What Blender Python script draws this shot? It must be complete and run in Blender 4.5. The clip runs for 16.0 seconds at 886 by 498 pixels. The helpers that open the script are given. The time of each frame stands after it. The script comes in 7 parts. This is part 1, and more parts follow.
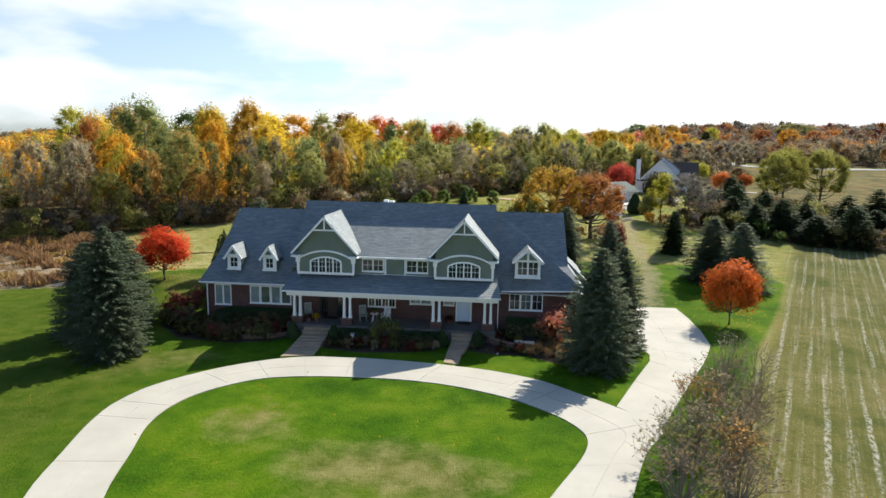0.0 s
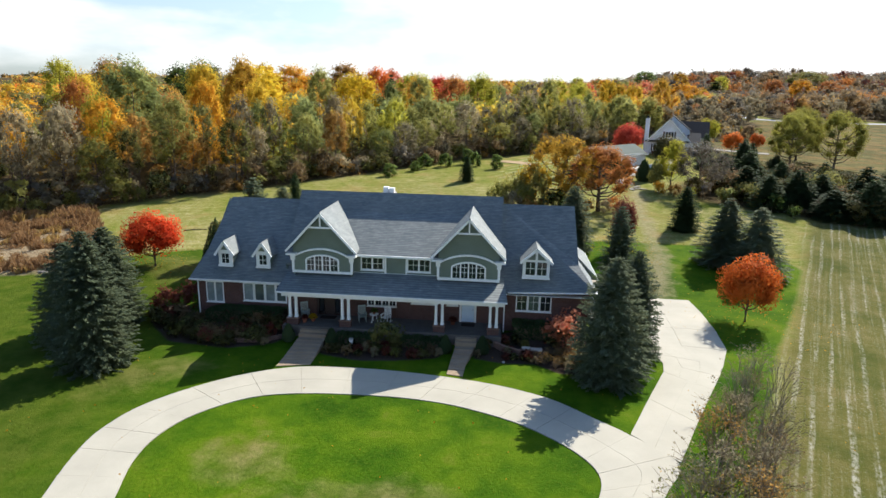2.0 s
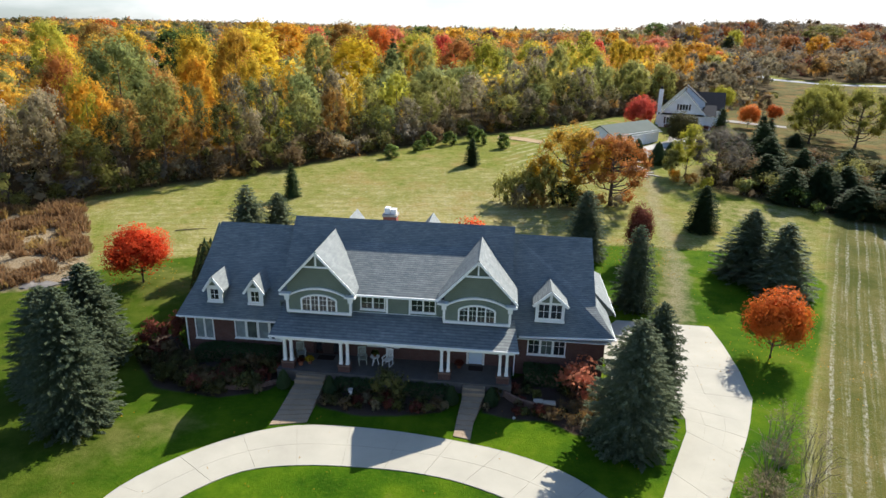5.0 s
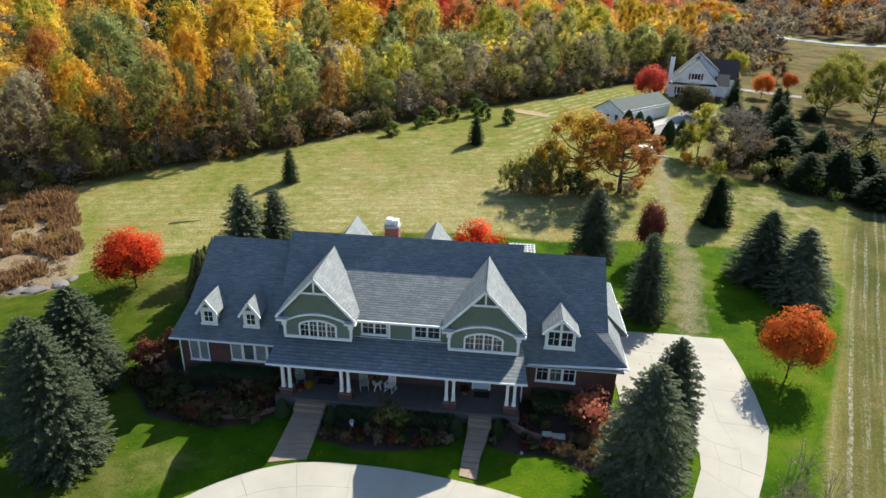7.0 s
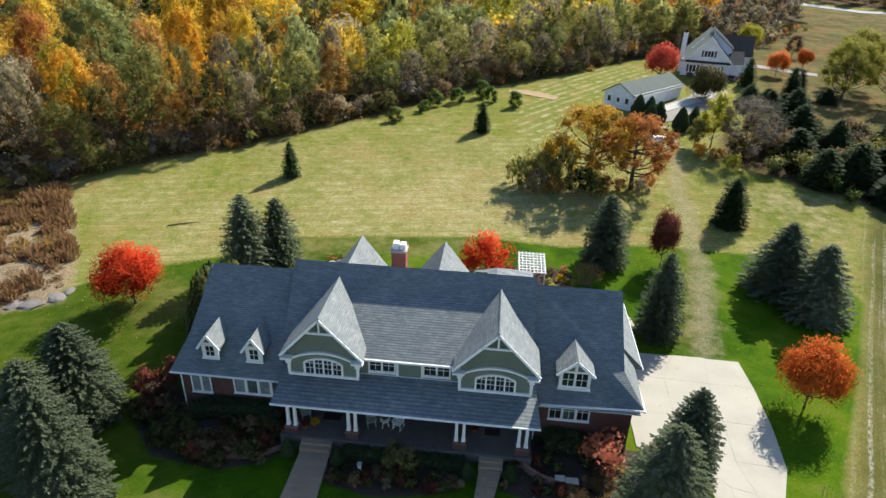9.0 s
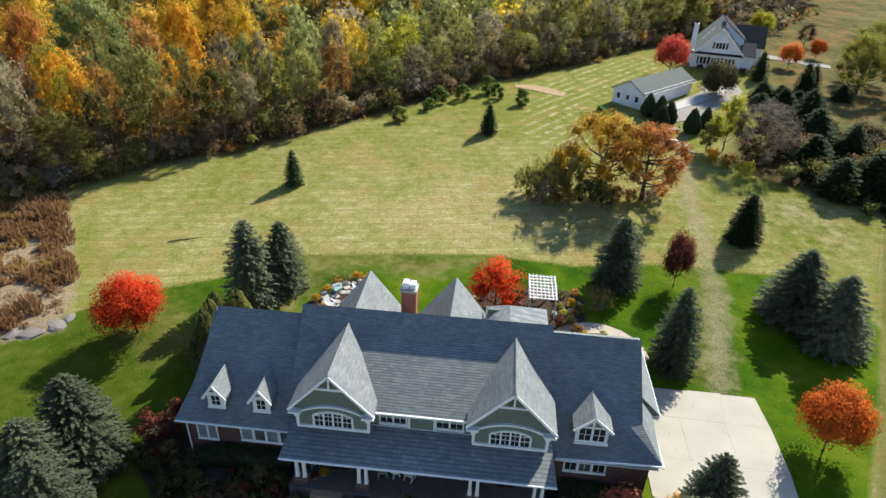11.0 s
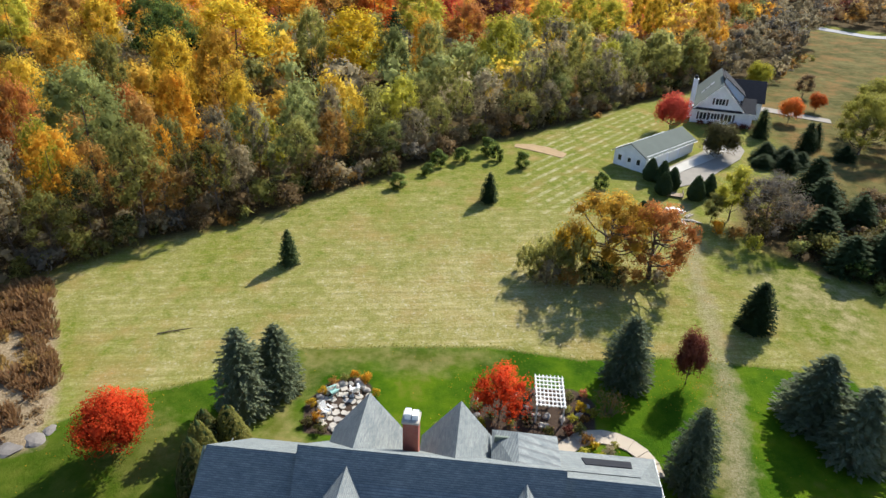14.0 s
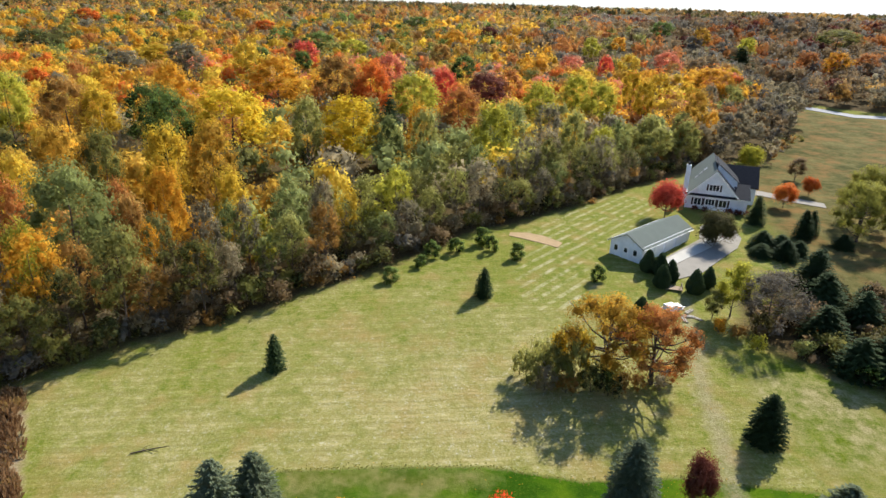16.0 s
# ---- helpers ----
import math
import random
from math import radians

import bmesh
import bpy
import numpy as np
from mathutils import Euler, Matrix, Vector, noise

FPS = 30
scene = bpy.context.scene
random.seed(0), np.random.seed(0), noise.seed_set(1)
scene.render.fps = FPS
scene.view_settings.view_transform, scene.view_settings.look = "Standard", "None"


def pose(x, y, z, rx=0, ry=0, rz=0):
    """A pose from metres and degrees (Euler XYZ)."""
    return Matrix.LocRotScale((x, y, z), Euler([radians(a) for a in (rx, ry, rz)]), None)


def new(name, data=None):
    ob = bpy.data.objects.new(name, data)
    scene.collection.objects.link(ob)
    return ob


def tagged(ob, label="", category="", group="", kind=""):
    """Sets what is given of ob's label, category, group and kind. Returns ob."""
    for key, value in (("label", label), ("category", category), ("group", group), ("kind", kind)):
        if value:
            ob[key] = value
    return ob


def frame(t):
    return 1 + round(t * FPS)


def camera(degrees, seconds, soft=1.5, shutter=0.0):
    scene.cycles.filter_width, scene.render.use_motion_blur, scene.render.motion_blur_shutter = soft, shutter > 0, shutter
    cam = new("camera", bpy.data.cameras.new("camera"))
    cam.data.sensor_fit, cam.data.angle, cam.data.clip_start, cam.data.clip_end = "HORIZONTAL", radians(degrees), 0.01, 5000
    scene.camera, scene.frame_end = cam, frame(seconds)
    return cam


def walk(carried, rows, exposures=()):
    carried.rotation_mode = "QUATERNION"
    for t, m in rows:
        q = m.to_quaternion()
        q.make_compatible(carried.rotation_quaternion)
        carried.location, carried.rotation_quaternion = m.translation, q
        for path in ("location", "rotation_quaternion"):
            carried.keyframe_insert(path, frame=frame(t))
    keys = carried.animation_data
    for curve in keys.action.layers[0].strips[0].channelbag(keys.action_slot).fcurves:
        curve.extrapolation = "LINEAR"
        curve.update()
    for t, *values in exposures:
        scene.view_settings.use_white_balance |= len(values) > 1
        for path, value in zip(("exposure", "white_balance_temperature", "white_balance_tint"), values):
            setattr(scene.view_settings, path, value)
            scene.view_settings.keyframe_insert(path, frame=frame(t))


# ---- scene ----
cam = camera(72.0, 16.0)
METRES, EYE, TILT, LEAN, TURN = 40.0, 14.3, -9.1, -1.0, 5.5
ROWS = [
    (0.0, 0.0, 0.0, 0.0, 0.0, 0.0, -0.0),
    (0.5, -0.0016, 0.0182, 0.0241, 0.03, -0.03, -0.04),
    (1.0, -0.0029, 0.0367, 0.0477, 0.1, -0.75, -0.09),
    (1.5, -0.0041, 0.0554, 0.0721, 0.08, -3.07, -0.15),
    (2.0, -0.0047, 0.0733, 0.0964, 0.1, -5.08, -0.17),
    (2.5, -0.0057, 0.0904, 0.1198, 0.1, -6.54, -0.21),
    (3.0, -0.0077, 0.1083, 0.1438, 0.11, -7.3, -0.22),
    (3.5, -0.0096, 0.1263, 0.1668, 0.17, -8.52, -0.29),
    (4.0, -0.0116, 0.1447, 0.1918, 0.21, -8.75, -0.36),
    (6.5, -0.0178, 0.2441, 0.3179, 0.42, -13.22, -0.44),
    (7.0, -0.0214, 0.2643, 0.3438, 0.43, -14.26, -0.49),
    (7.5, -0.0258, 0.2842, 0.3693, 0.45, -15.0, -0.52),
    (8.0, -0.0306, 0.3037, 0.395, 0.49, -15.77, -0.57),
    (10.5, -0.054, 0.3981, 0.5235, 0.54, -20.55, -0.73),
    (11.0, -0.0617, 0.4162, 0.5468, 0.54, -20.59, -0.76),
    (11.5, -0.0683, 0.4336, 0.5697, 0.53, -20.55, -0.76),
    (12.0, -0.0737, 0.452, 0.5942, 0.49, -20.56, -0.78),
    (12.5, -0.0779, 0.4701, 0.6183, 0.42, -20.6, -0.75),
    (13.0, -0.0796, 0.489, 0.6424, 0.33, -20.62, -0.72),
    (13.5, -0.0787, 0.5095, 0.6646, 0.25, -20.57, -0.7),
    (14.0, -0.0771, 0.5309, 0.6887, 0.13, -18.4, -0.7),
    (14.5, -0.0717, 0.5525, 0.7106, 0.08, -16.41, -0.68),
    (15.0, -0.0689, 0.5729, 0.7339, -0.04, -14.59, -0.63),
    (15.5, -0.0659, 0.5931, 0.7559, -0.11, -13.51, -0.59),
    (16.0, -0.0642, 0.6148, 0.7795, -0.16, -12.32, -0.56),
]
walk(cam, [(t, pose(0, 0, EYE, TILT, LEAN, TURN) @ pose(METRES * x, METRES * y, METRES * z, 90 + pitch, roll, yaw)) for t, x, y, z, yaw, pitch, roll in ROWS],
     exposures=[(0.0, 0.74), (16.0, 0.74)])
SUN_AZ, SUN_EL = 32.0, 38.0          # degrees east of north (north is +y), degrees up

# ---- world and sun ----
world = bpy.data.worlds.new("sky")
scene.world = world
world.use_nodes = True
wn, wl = world.node_tree.nodes, world.node_tree.links
wn.clear()
w_out = wn.new("ShaderNodeOutputWorld")
w_bg = wn.new("ShaderNodeBackground")
w_sky = wn.new("ShaderNodeTexSky")
w_sky.sky_type = "NISHITA"
w_sky.sun_disc = False
w_sky.sun_elevation, w_sky.sun_rotation = radians(SUN_EL), radians(SUN_AZ)
w_sky.dust_density, w_sky.air_density = 1.5, 1.0
w_co = wn.new("ShaderNodeTexCoord")
w_map = wn.new("ShaderNodeMapping")
w_map.inputs["Scale"].default_value = (2.2, 2.2, 7.0)
w_sep = wn.new("ShaderNodeSeparateXYZ")
w_low = wn.new("ShaderNodeMapRange")          # cloud veil thins out from the horizon to overhead
w_low.inputs["From Min"].default_value, w_low.inputs["From Max"].default_value = 0.42, 0.12
w_mul = wn.new("ShaderNodeMath")
w_mul.operation = "MULTIPLY"
w_noise = wn.new("ShaderNodeTexNoise")
w_noise.inputs["Scale"].default_value, w_noise.inputs["Detail"].default_value = 1.6, 7.0
w_ramp = wn.new("ShaderNodeValToRGB")
w_ramp.color_ramp.elements[0].position, w_ramp.color_ramp.elements[1].position = 0.42, 0.60
w_ramp.color_ramp.elements[0].color = (0.3, 0.3, 0.3, 1)
w_mix = wn.new("ShaderNodeMixRGB")
w_mix.inputs[2].default_value = (14.0, 14.0, 14.0, 1)
wl.new(w_co.outputs["Generated"], w_map.inputs["Vector"])
wl.new(w_map.outputs["Vector"], w_noise.inputs["Vector"])
wl.new(w_noise.outputs["Fac"], w_ramp.inputs["Fac"])
wl.new(w_co.outputs["Generated"], w_sep.inputs[0])
wl.new(w_sep.outputs[2], w_low.inputs["Value"])
wl.new(w_ramp.outputs["Color"], w_mul.inputs[0])
wl.new(w_low.outputs[0], w_mul.inputs[1])
w_dot = wn.new("ShaderNodeVectorMath")
w_dot.operation = "DOT_PRODUCT"
w_dot.inputs[1].default_value = (math.cos(radians(SUN_EL)) * math.sin(radians(SUN_AZ)), math.cos(radians(SUN_EL)) * math.cos(radians(SUN_AZ)), math.sin(radians(SUN_EL)))
w_side = wn.new("ShaderNodeMapRange")         # haze scatters most light on the sun's side
w_side.inputs["From Min"].default_value, w_side.inputs["From Max"].default_value = 0.05, 0.62
w_side.inputs["To Min"].default_value = 0.75
w_fac = wn.new("ShaderNodeMath")
w_fac.operation = "MULTIPLY"
wl.new(w_co.outputs["Generated"], w_dot.inputs[0])
wl.new(w_dot.outputs["Value"], w_side.inputs["Value"])
wl.new(w_mul.outputs[0], w_fac.inputs[0])
wl.new(w_side.outputs[0], w_fac.inputs[1])
wl.new(w_fac.outputs[0], w_mix.inputs[0])
w_gain = wn.new("ShaderNodeMixRGB")
w_gain.blend_type, w_gain.inputs[0].default_value, w_gain.inputs[2].default_value = "MULTIPLY", 1.0, (1.2, 1.6, 2.05, 1)
wl.new(w_sky.outputs["Color"], w_gain.inputs[1])
wl.new(w_gain.outputs["Color"], w_mix.inputs[1])
wl.new(w_mix.outputs["Color"], w_bg.inputs["Color"])
wl.new(w_bg.outputs["Background"], w_out.inputs["Surface"])
w_bg.inputs["Strength"].default_value = 0.053
sun = new("sun", bpy.data.lights.new("sun", "SUN"))
sun.data.energy, sun.data.angle, sun.data.color = 5.0, radians(0.55), (1.0, 0.95, 0.86)
sun.rotation_euler = (radians(90 - SUN_EL), 0, radians(180 - SUN_AZ))


# ---- material helpers ----
def mat(name, rough=0.8, metal=0.0, spec=0.3):
    m = bpy.data.materials.new(name)
    m.use_nodes = True
    n = m.node_tree.nodes
    b = n["Principled BSDF"]
    b.inputs["Roughness"].default_value, b.inputs["Metallic"].default_value = rough, metal
    b.inputs["Specular IOR Level"].default_value = spec
    return m, n, m.node_tree.links, b


def noise_tex(n, l, scale, detail=4.0, rough=0.55, vec=None):
    t = n.new("ShaderNodeTexNoise")
    t.inputs["Scale"].default_value, t.inputs["Detail"].default_value = scale, detail
    t.inputs["Roughness"].default_value = rough
    if vec:
        l.new(vec, t.inputs["Vector"])
    return t.outputs["Fac"]


def ramp(n, l, fac, stops):
    r = n.new("ShaderNodeValToRGB")
    e = r.color_ramp.elements
    while len(e) < len(stops):
        e.new(0.5)
    for i, (p, c) in enumerate(stops):
        e[i].position, e[i].color = p, (*c, 1)
    l.new(fac, r.inputs["Fac"])
    return r.outputs["Color"]


def mixc(n, l, fac, a, b, kind="MIX"):
    x = n.new("ShaderNodeMixRGB")
    x.blend_type = kind
    for i, v in ((0, fac), (1, a), (2, b)):
        if isinstance(v, (int, float)):
            x.inputs[i].default_value = v
        elif isinstance(v, tuple):
            x.inputs[i].default_value = (*v, 1)
        else:
            l.new(v, x.inputs[i])
    return x.outputs["Color"]


def calc(n, l, op, a, b=0.0, clamp=False):
    x = n.new("ShaderNodeMath")
    x.operation, x.use_clamp = op, clamp
    for i, v in enumerate((a, b)):
        if isinstance(v, (int, float)):
            x.inputs[i].default_value = v
        else:
            l.new(v, x.inputs[i])
    return x.outputs[0]


def bump(n, l, b, height, strength=0.3, dist=0.02):
    x = n.new("ShaderNodeBump")
    x.inputs["Strength"].default_value, x.inputs["Distance"].default_value = strength, dist
    l.new(height, x.inputs["Height"])
    l.new(x.outputs["Normal"], b.inputs["Normal"])


def where(n):
    """World position of the shaded point."""
    return n.new("ShaderNodeNewGeometry").outputs["Position"]


def plain(name, colour, rough=0.7, vary=0.12, scale=3.0, metal=0.0, spec=0.3, bumps=0.15, fine=40.0):
    """A painted or natural surface with large stains and fine grain."""
    m, n, l, b = mat(name, rough, metal, spec)
    pos = where(n)
    lo = tuple(c * (1 - vary) for c in colour)
    hi = tuple(min(1, c * (1 + vary)) for c in colour)
    big = noise_tex(n, l, scale, 5, 0.6, pos)
    small = noise_tex(n, l, fine, 3, 0.6, pos)
    c = ramp(n, l, big, [(0.3, lo), (0.7, hi)])
    c = mixc(n, l, 0.35, c, ramp(n, l, small, [(0.3, lo), (0.7, hi)]))
    l.new(c, b.inputs["Base Color"])
    bump(n, l, b, small, bumps, 0.01)
    return m


def leaf(name, dark, mid, light, through_light=0.35, porous=0.3):
    """Foliage: every clump its own tone, light passes through."""
    m, n, l, b = mat(name, 0.75, 0, 0.08)
    g = n.new("ShaderNodeNewGeometry")
    info = n.new("ShaderNodeObjectInfo")
    big = noise_tex(n, l, 0.13, 2, 0.6, g.outputs["Position"])
    small = noise_tex(n, l, 0.9, 3, 0.6, g.outputs["Position"])
    f = calc(n, l, "ADD", calc(n, l, "MULTIPLY", g.outputs["Random Per Island"], 0.08), calc(n, l, "MULTIPLY", big, 0.60))
    f = calc(n, l, "ADD", f, calc(n, l, "MULTIPLY", small, 0.26))
    f = calc(n, l, "ADD", f, calc(n, l, "MULTIPLY", calc(n, l, "SUBTRACT", info.outputs["Random"], 0.5), 0.25))
    c = ramp(n, l, f, [(0.15, dark), (0.5, mid), (0.85, light)])
    l.new(c, b.inputs["Base Color"])
    tr = n.new("ShaderNodeBsdfTranslucent")
    l.new(c, tr.inputs["Color"])
    mx = n.new("ShaderNodeMixShader")
    mx.inputs[0].default_value = through_light
    l.new(b.outputs["BSDF"], mx.inputs[1])
    l.new(tr.outputs["BSDF"], mx.inputs[2])
    gap = n.new("ShaderNodeBsdfTransparent")      # a spray is porous: light slips between its leaves
    open_mix = n.new("ShaderNodeMixShader")
    open_mix.inputs[0].default_value = porous
    l.new(mx.outputs["Shader"], open_mix.inputs[1])
    l.new(gap.outputs["BSDF"], open_mix.inputs[2])
    l.new(open_mix.outputs["Shader"], n["Material Output"].inputs["Surface"])
    return m


# ---- materials ----
def shingle_material():
    m, n, l, b = mat("asphalt_shingle", 0.7, 0, 0.4)
    pos = where(n)
    s = n.new("ShaderNodeSeparateXYZ")
    l.new(pos, s.inputs[0])
    cmb = n.new("ShaderNodeCombineXYZ")
    l.new(calc(n, l, "ADD", s.outputs[0], calc(n, l, "MULTIPLY", s.outputs[1], 0.73)), cmb.inputs[0])
    l.new(calc(n, l, "MULTIPLY", s.outputs[2], 1.5), cmb.inputs[1])
    br = n.new("ShaderNodeTexBrick")
    br.inputs["Scale"].default_value = 1.0
    br.inputs["Brick Width"].default_value, br.inputs["Row Height"].default_value = 0.32, 0.145
    br.inputs["Mortar Size"].default_value, br.inputs["Mortar Smooth"].default_value = 0.014, 0.3
    br.inputs["Color1"].default_value, br.inputs["Color2"].default_value = (0.125, 0.16, 0.162, 1), (0.27, 0.292, 0.268, 1)
    br.inputs["Mortar"].default_value = (0.07, 0.07, 0.075, 1)
    l.new(cmb.outputs[0], br.inputs["Vector"])
    big = noise_tex(n, l, 0.6, 6, 0.65, pos)
    flat = n.new("ShaderNodeMapping")
    flat.inputs["Scale"].default_value = (1.6, 1.6, 9.0)
    l.new(pos, flat.inputs["Vector"])
    lay = noise_tex(n, l, 1.0, 5, 0.7, flat.outputs["Vector"])
    c = mixc(n, l, 0.5, br.outputs["Color"], ramp(n, l, big, [(0.3, (0.13, 0.16, 0.165)), (0.7, (0.31, 0.33, 0.30))]))
    c = mixc(n, l, 0.55, c, ramp(n, l, lay, [(0.36, (0.42, 0.46, 0.52)), (0.5, (0.9, 0.92, 0.94)), (0.66, (1.35, 1.35, 1.3))]), "MULTIPLY")
    grit = noise_tex(n, l, 60, 2, 0.5, pos)
    c = mixc(n, l, 0.25, c, ramp(n, l, grit, [(0.35, (0.06, 0.07, 0.085)), (0.65, (0.26, 0.28, 0.30))]))
    edge = calc(n, l, "LESS_THAN", calc(n, l, "FRACT", calc(n, l, "MULTIPLY", s.outputs[2], 1.5 / 0.145)), 0.28)
    c = mixc(n, l, calc(n, l, "MULTIPLY", edge, 0.32), c, (0.045, 0.05, 0.055))
    l.new(c, b.inputs["Base Color"])
    row = calc(n, l, "FRACT", calc(n, l, "MULTIPLY", s.outputs[2], 1.5 / 0.145))
    h = calc(n, l, "ADD", calc(n, l, "MULTIPLY", calc(n, l, "SUBTRACT", 1.0, row), 0.8), calc(n, l, "MULTIPLY", grit, 0.25))
    bump(n, l, b, h, 0.9, 0.03)
    return m


def siding_material(name, colour, lap=0.15, line=0.5):
    m, n, l, b = mat(name, 0.6, 0, 0.3)
    pos = where(n)
    s = n.new("ShaderNodeSeparateXYZ")
    l.new(pos, s.inputs[0])
    row = calc(n, l, "FRACT", calc(n, l, "DIVIDE", s.outputs[2], lap))
    big = noise_tex(n, l, 0.8, 5, 0.6, pos)
    c = ramp(n, l, big, [(0.3, tuple(v * 0.88 for v in colour)), (0.7, tuple(v * 1.1 for v in colour))])
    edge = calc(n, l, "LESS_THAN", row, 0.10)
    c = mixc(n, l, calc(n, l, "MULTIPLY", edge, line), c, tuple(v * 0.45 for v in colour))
    l.new(c, b.inputs["Base Color"])
    bump(n, l, b, calc(n, l, "SUBTRACT", 1.0, row), 0.4, 0.02)
    return m


def brick_material(name, c1, c2, mortar):
    m, n, l, b = mat(name, 0.85, 0, 0.2)
    pos = where(n)
    s = n.new("ShaderNodeSeparateXYZ")
    l.new(pos, s.inputs[0])
    cmb = n.new("ShaderNodeCombineXYZ")
    l.new(calc(n, l, "ADD", s.outputs[0], s.outputs[1]), cmb.inputs[0])
    l.new(s.outputs[2], cmb.inputs[1])
    br = n.new("ShaderNodeTexBrick")
    br.inputs["Scale"].default_value = 1.0
    br.inputs["Brick Width"].default_value, br.inputs["Row Height"].default_value = 0.21, 0.075
    br.inputs["Mortar Size"].default_value = 0.006
    br.inputs["Color1"].default_value, br.inputs["Color2"].default_value = (*c1, 1), (*c2, 1)
    br.inputs["Mortar"].default_value = (*mortar, 1)
    l.new(cmb.outputs[0], br.inputs["Vector"])
    big = noise_tex(n, l, 1.2, 4, 0.6, pos)
    c = mixc(n, l, 0.3, br.outputs["Color"], ramp(n, l, big, [(0.3, tuple(v * 0.6 for v in c1)), (0.7, c2)]))
    l.new(c, b.inputs["Base Color"])
    bump(n, l, b, br.outputs["Fac"], -0.5, 0.01)
    return m


def glass_material(name, tint):
    m, n, l, b = mat(name, 0.05, 0.0, 0.5)
    big = noise_tex(n, l, 1.5, 3, 0.5, where(n))
    l.new(ramp(n, l, big, [(0.35, tuple(v * 0.6 for v in tint)), (0.7, tint)]), b.inputs["Base Color"])
    b.inputs["Coat Weight"].default_value = 0.15
    return m


SHINGLE = shingle_material()
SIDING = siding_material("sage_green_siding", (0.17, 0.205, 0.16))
SIDING_WHITE = siding_material("white_siding", (0.86, 0.88, 0.91), 0.2, 0.2)
BRICK = brick_material("red_brown_brick", (0.105, 0.05, 0.042), (0.15, 0.075, 0.06), (0.15, 0.13, 0.115))
BRICK_RED = brick_material("red_chimney_brick", (0.30, 0.075, 0.05), (0.40, 0.12, 0.08), (0.35, 0.28, 0.25))
TRIM = plain("white_trim_paint", (0.88, 0.88, 0.85), 0.5, 0.05, 2.0)
GLASS = glass_material("window_glass", (0.03, 0.035, 0.04))
SHUTTER_GLASS = glass_material("screened_glass", (0.13, 0.16, 0.145))
CURTAIN = glass_material("curtained_glass", (0.34, 0.40, 0.41))
DOOR_BLUE = plain("pale_blue_door_paint", (0.66, 0.78, 0.88), 0.45, 0.05)
DOOR_DARK = plain("dark_door_wood", (0.05, 0.03, 0.025), 0.5)
STONE_FLOOR = plain("porch_stone", (0.125, 0.112, 0.10), 0.85, 0.2, 2.0)
CONCRETE = plain("concrete", (0.42, 0.39, 0.315), 0.85, 0.14, 0.35, bumps=0.1, fine=25)
WALKSTONE = plain("walk_paver", (0.33, 0.245, 0.165), 0.85, 0.2, 0.9)
WALK_BEIGE = plain("beige_concrete", (0.44, 0.375, 0.29), 0.85, 0.12, 0.6)
JOINT = plain("joint_sand", (0.27, 0.25, 0.20), 0.95)
APRON = plain("weathered_concrete", (0.46, 0.44, 0.39), 0.9, 0.15, 0.5)
ROCK_RED = plain("reddish_wall_stone", (0.20, 0.12, 0.09), 0.9, 0.3, 2.0, bumps=0.4, fine=12)
TEAL = plain("teal_chair_paint", (0.30, 0.50, 0.45), 0.6)
ROCK = plain("field_stone", (0.33, 0.30, 0.27), 0.9, 0.35, 1.5, bumps=0.5, fine=12)
ROCK_DARK = plain("dark_weathered_rock", (0.19, 0.17, 0.15), 0.9, 0.3, 1.0, bumps=0.5, fine=10)
ROCK_PALE = plain("pale_stone", (0.42, 0.385, 0.33), 0.9, 0.25, 1.5, bumps=0.4, fine=12)
BARK = plain("bark", (0.10, 0.075, 0.055), 0.95, 0.35, 2.0, bumps=0.6, fine=14)
TWIG = plain("twig", (0.19, 0.145, 0.09), 0.95, 0.3, 1.0)
TWIG_GREY = plain("grey_twig", (0.21, 0.18, 0.135), 0.95, 0.25, 1.0)
DARKROOF = plain("dark_slate_shingle", (0.028, 0.03, 0.036), 0.9, 0.2, 2.0, spec=0.08)
BARNROOF = plain("grey_green_shingle", (0.135, 0.155, 0.135), 0.9, 0.1, 0.5, spec=0.1)
METAL = plain("dull_metal", (0.45, 0.45, 0.46), 0.45, 0.1, 2.0, metal=0.6)
PLASTIC_WHITE = plain("white_painted_wood", (0.78, 0.78, 0.76), 0.5, 0.06)
GRAVEL = plain("pale_gravel", (0.27, 0.245, 0.205), 0.95, 0.15, 0.5, bumps=0.4, fine=20)

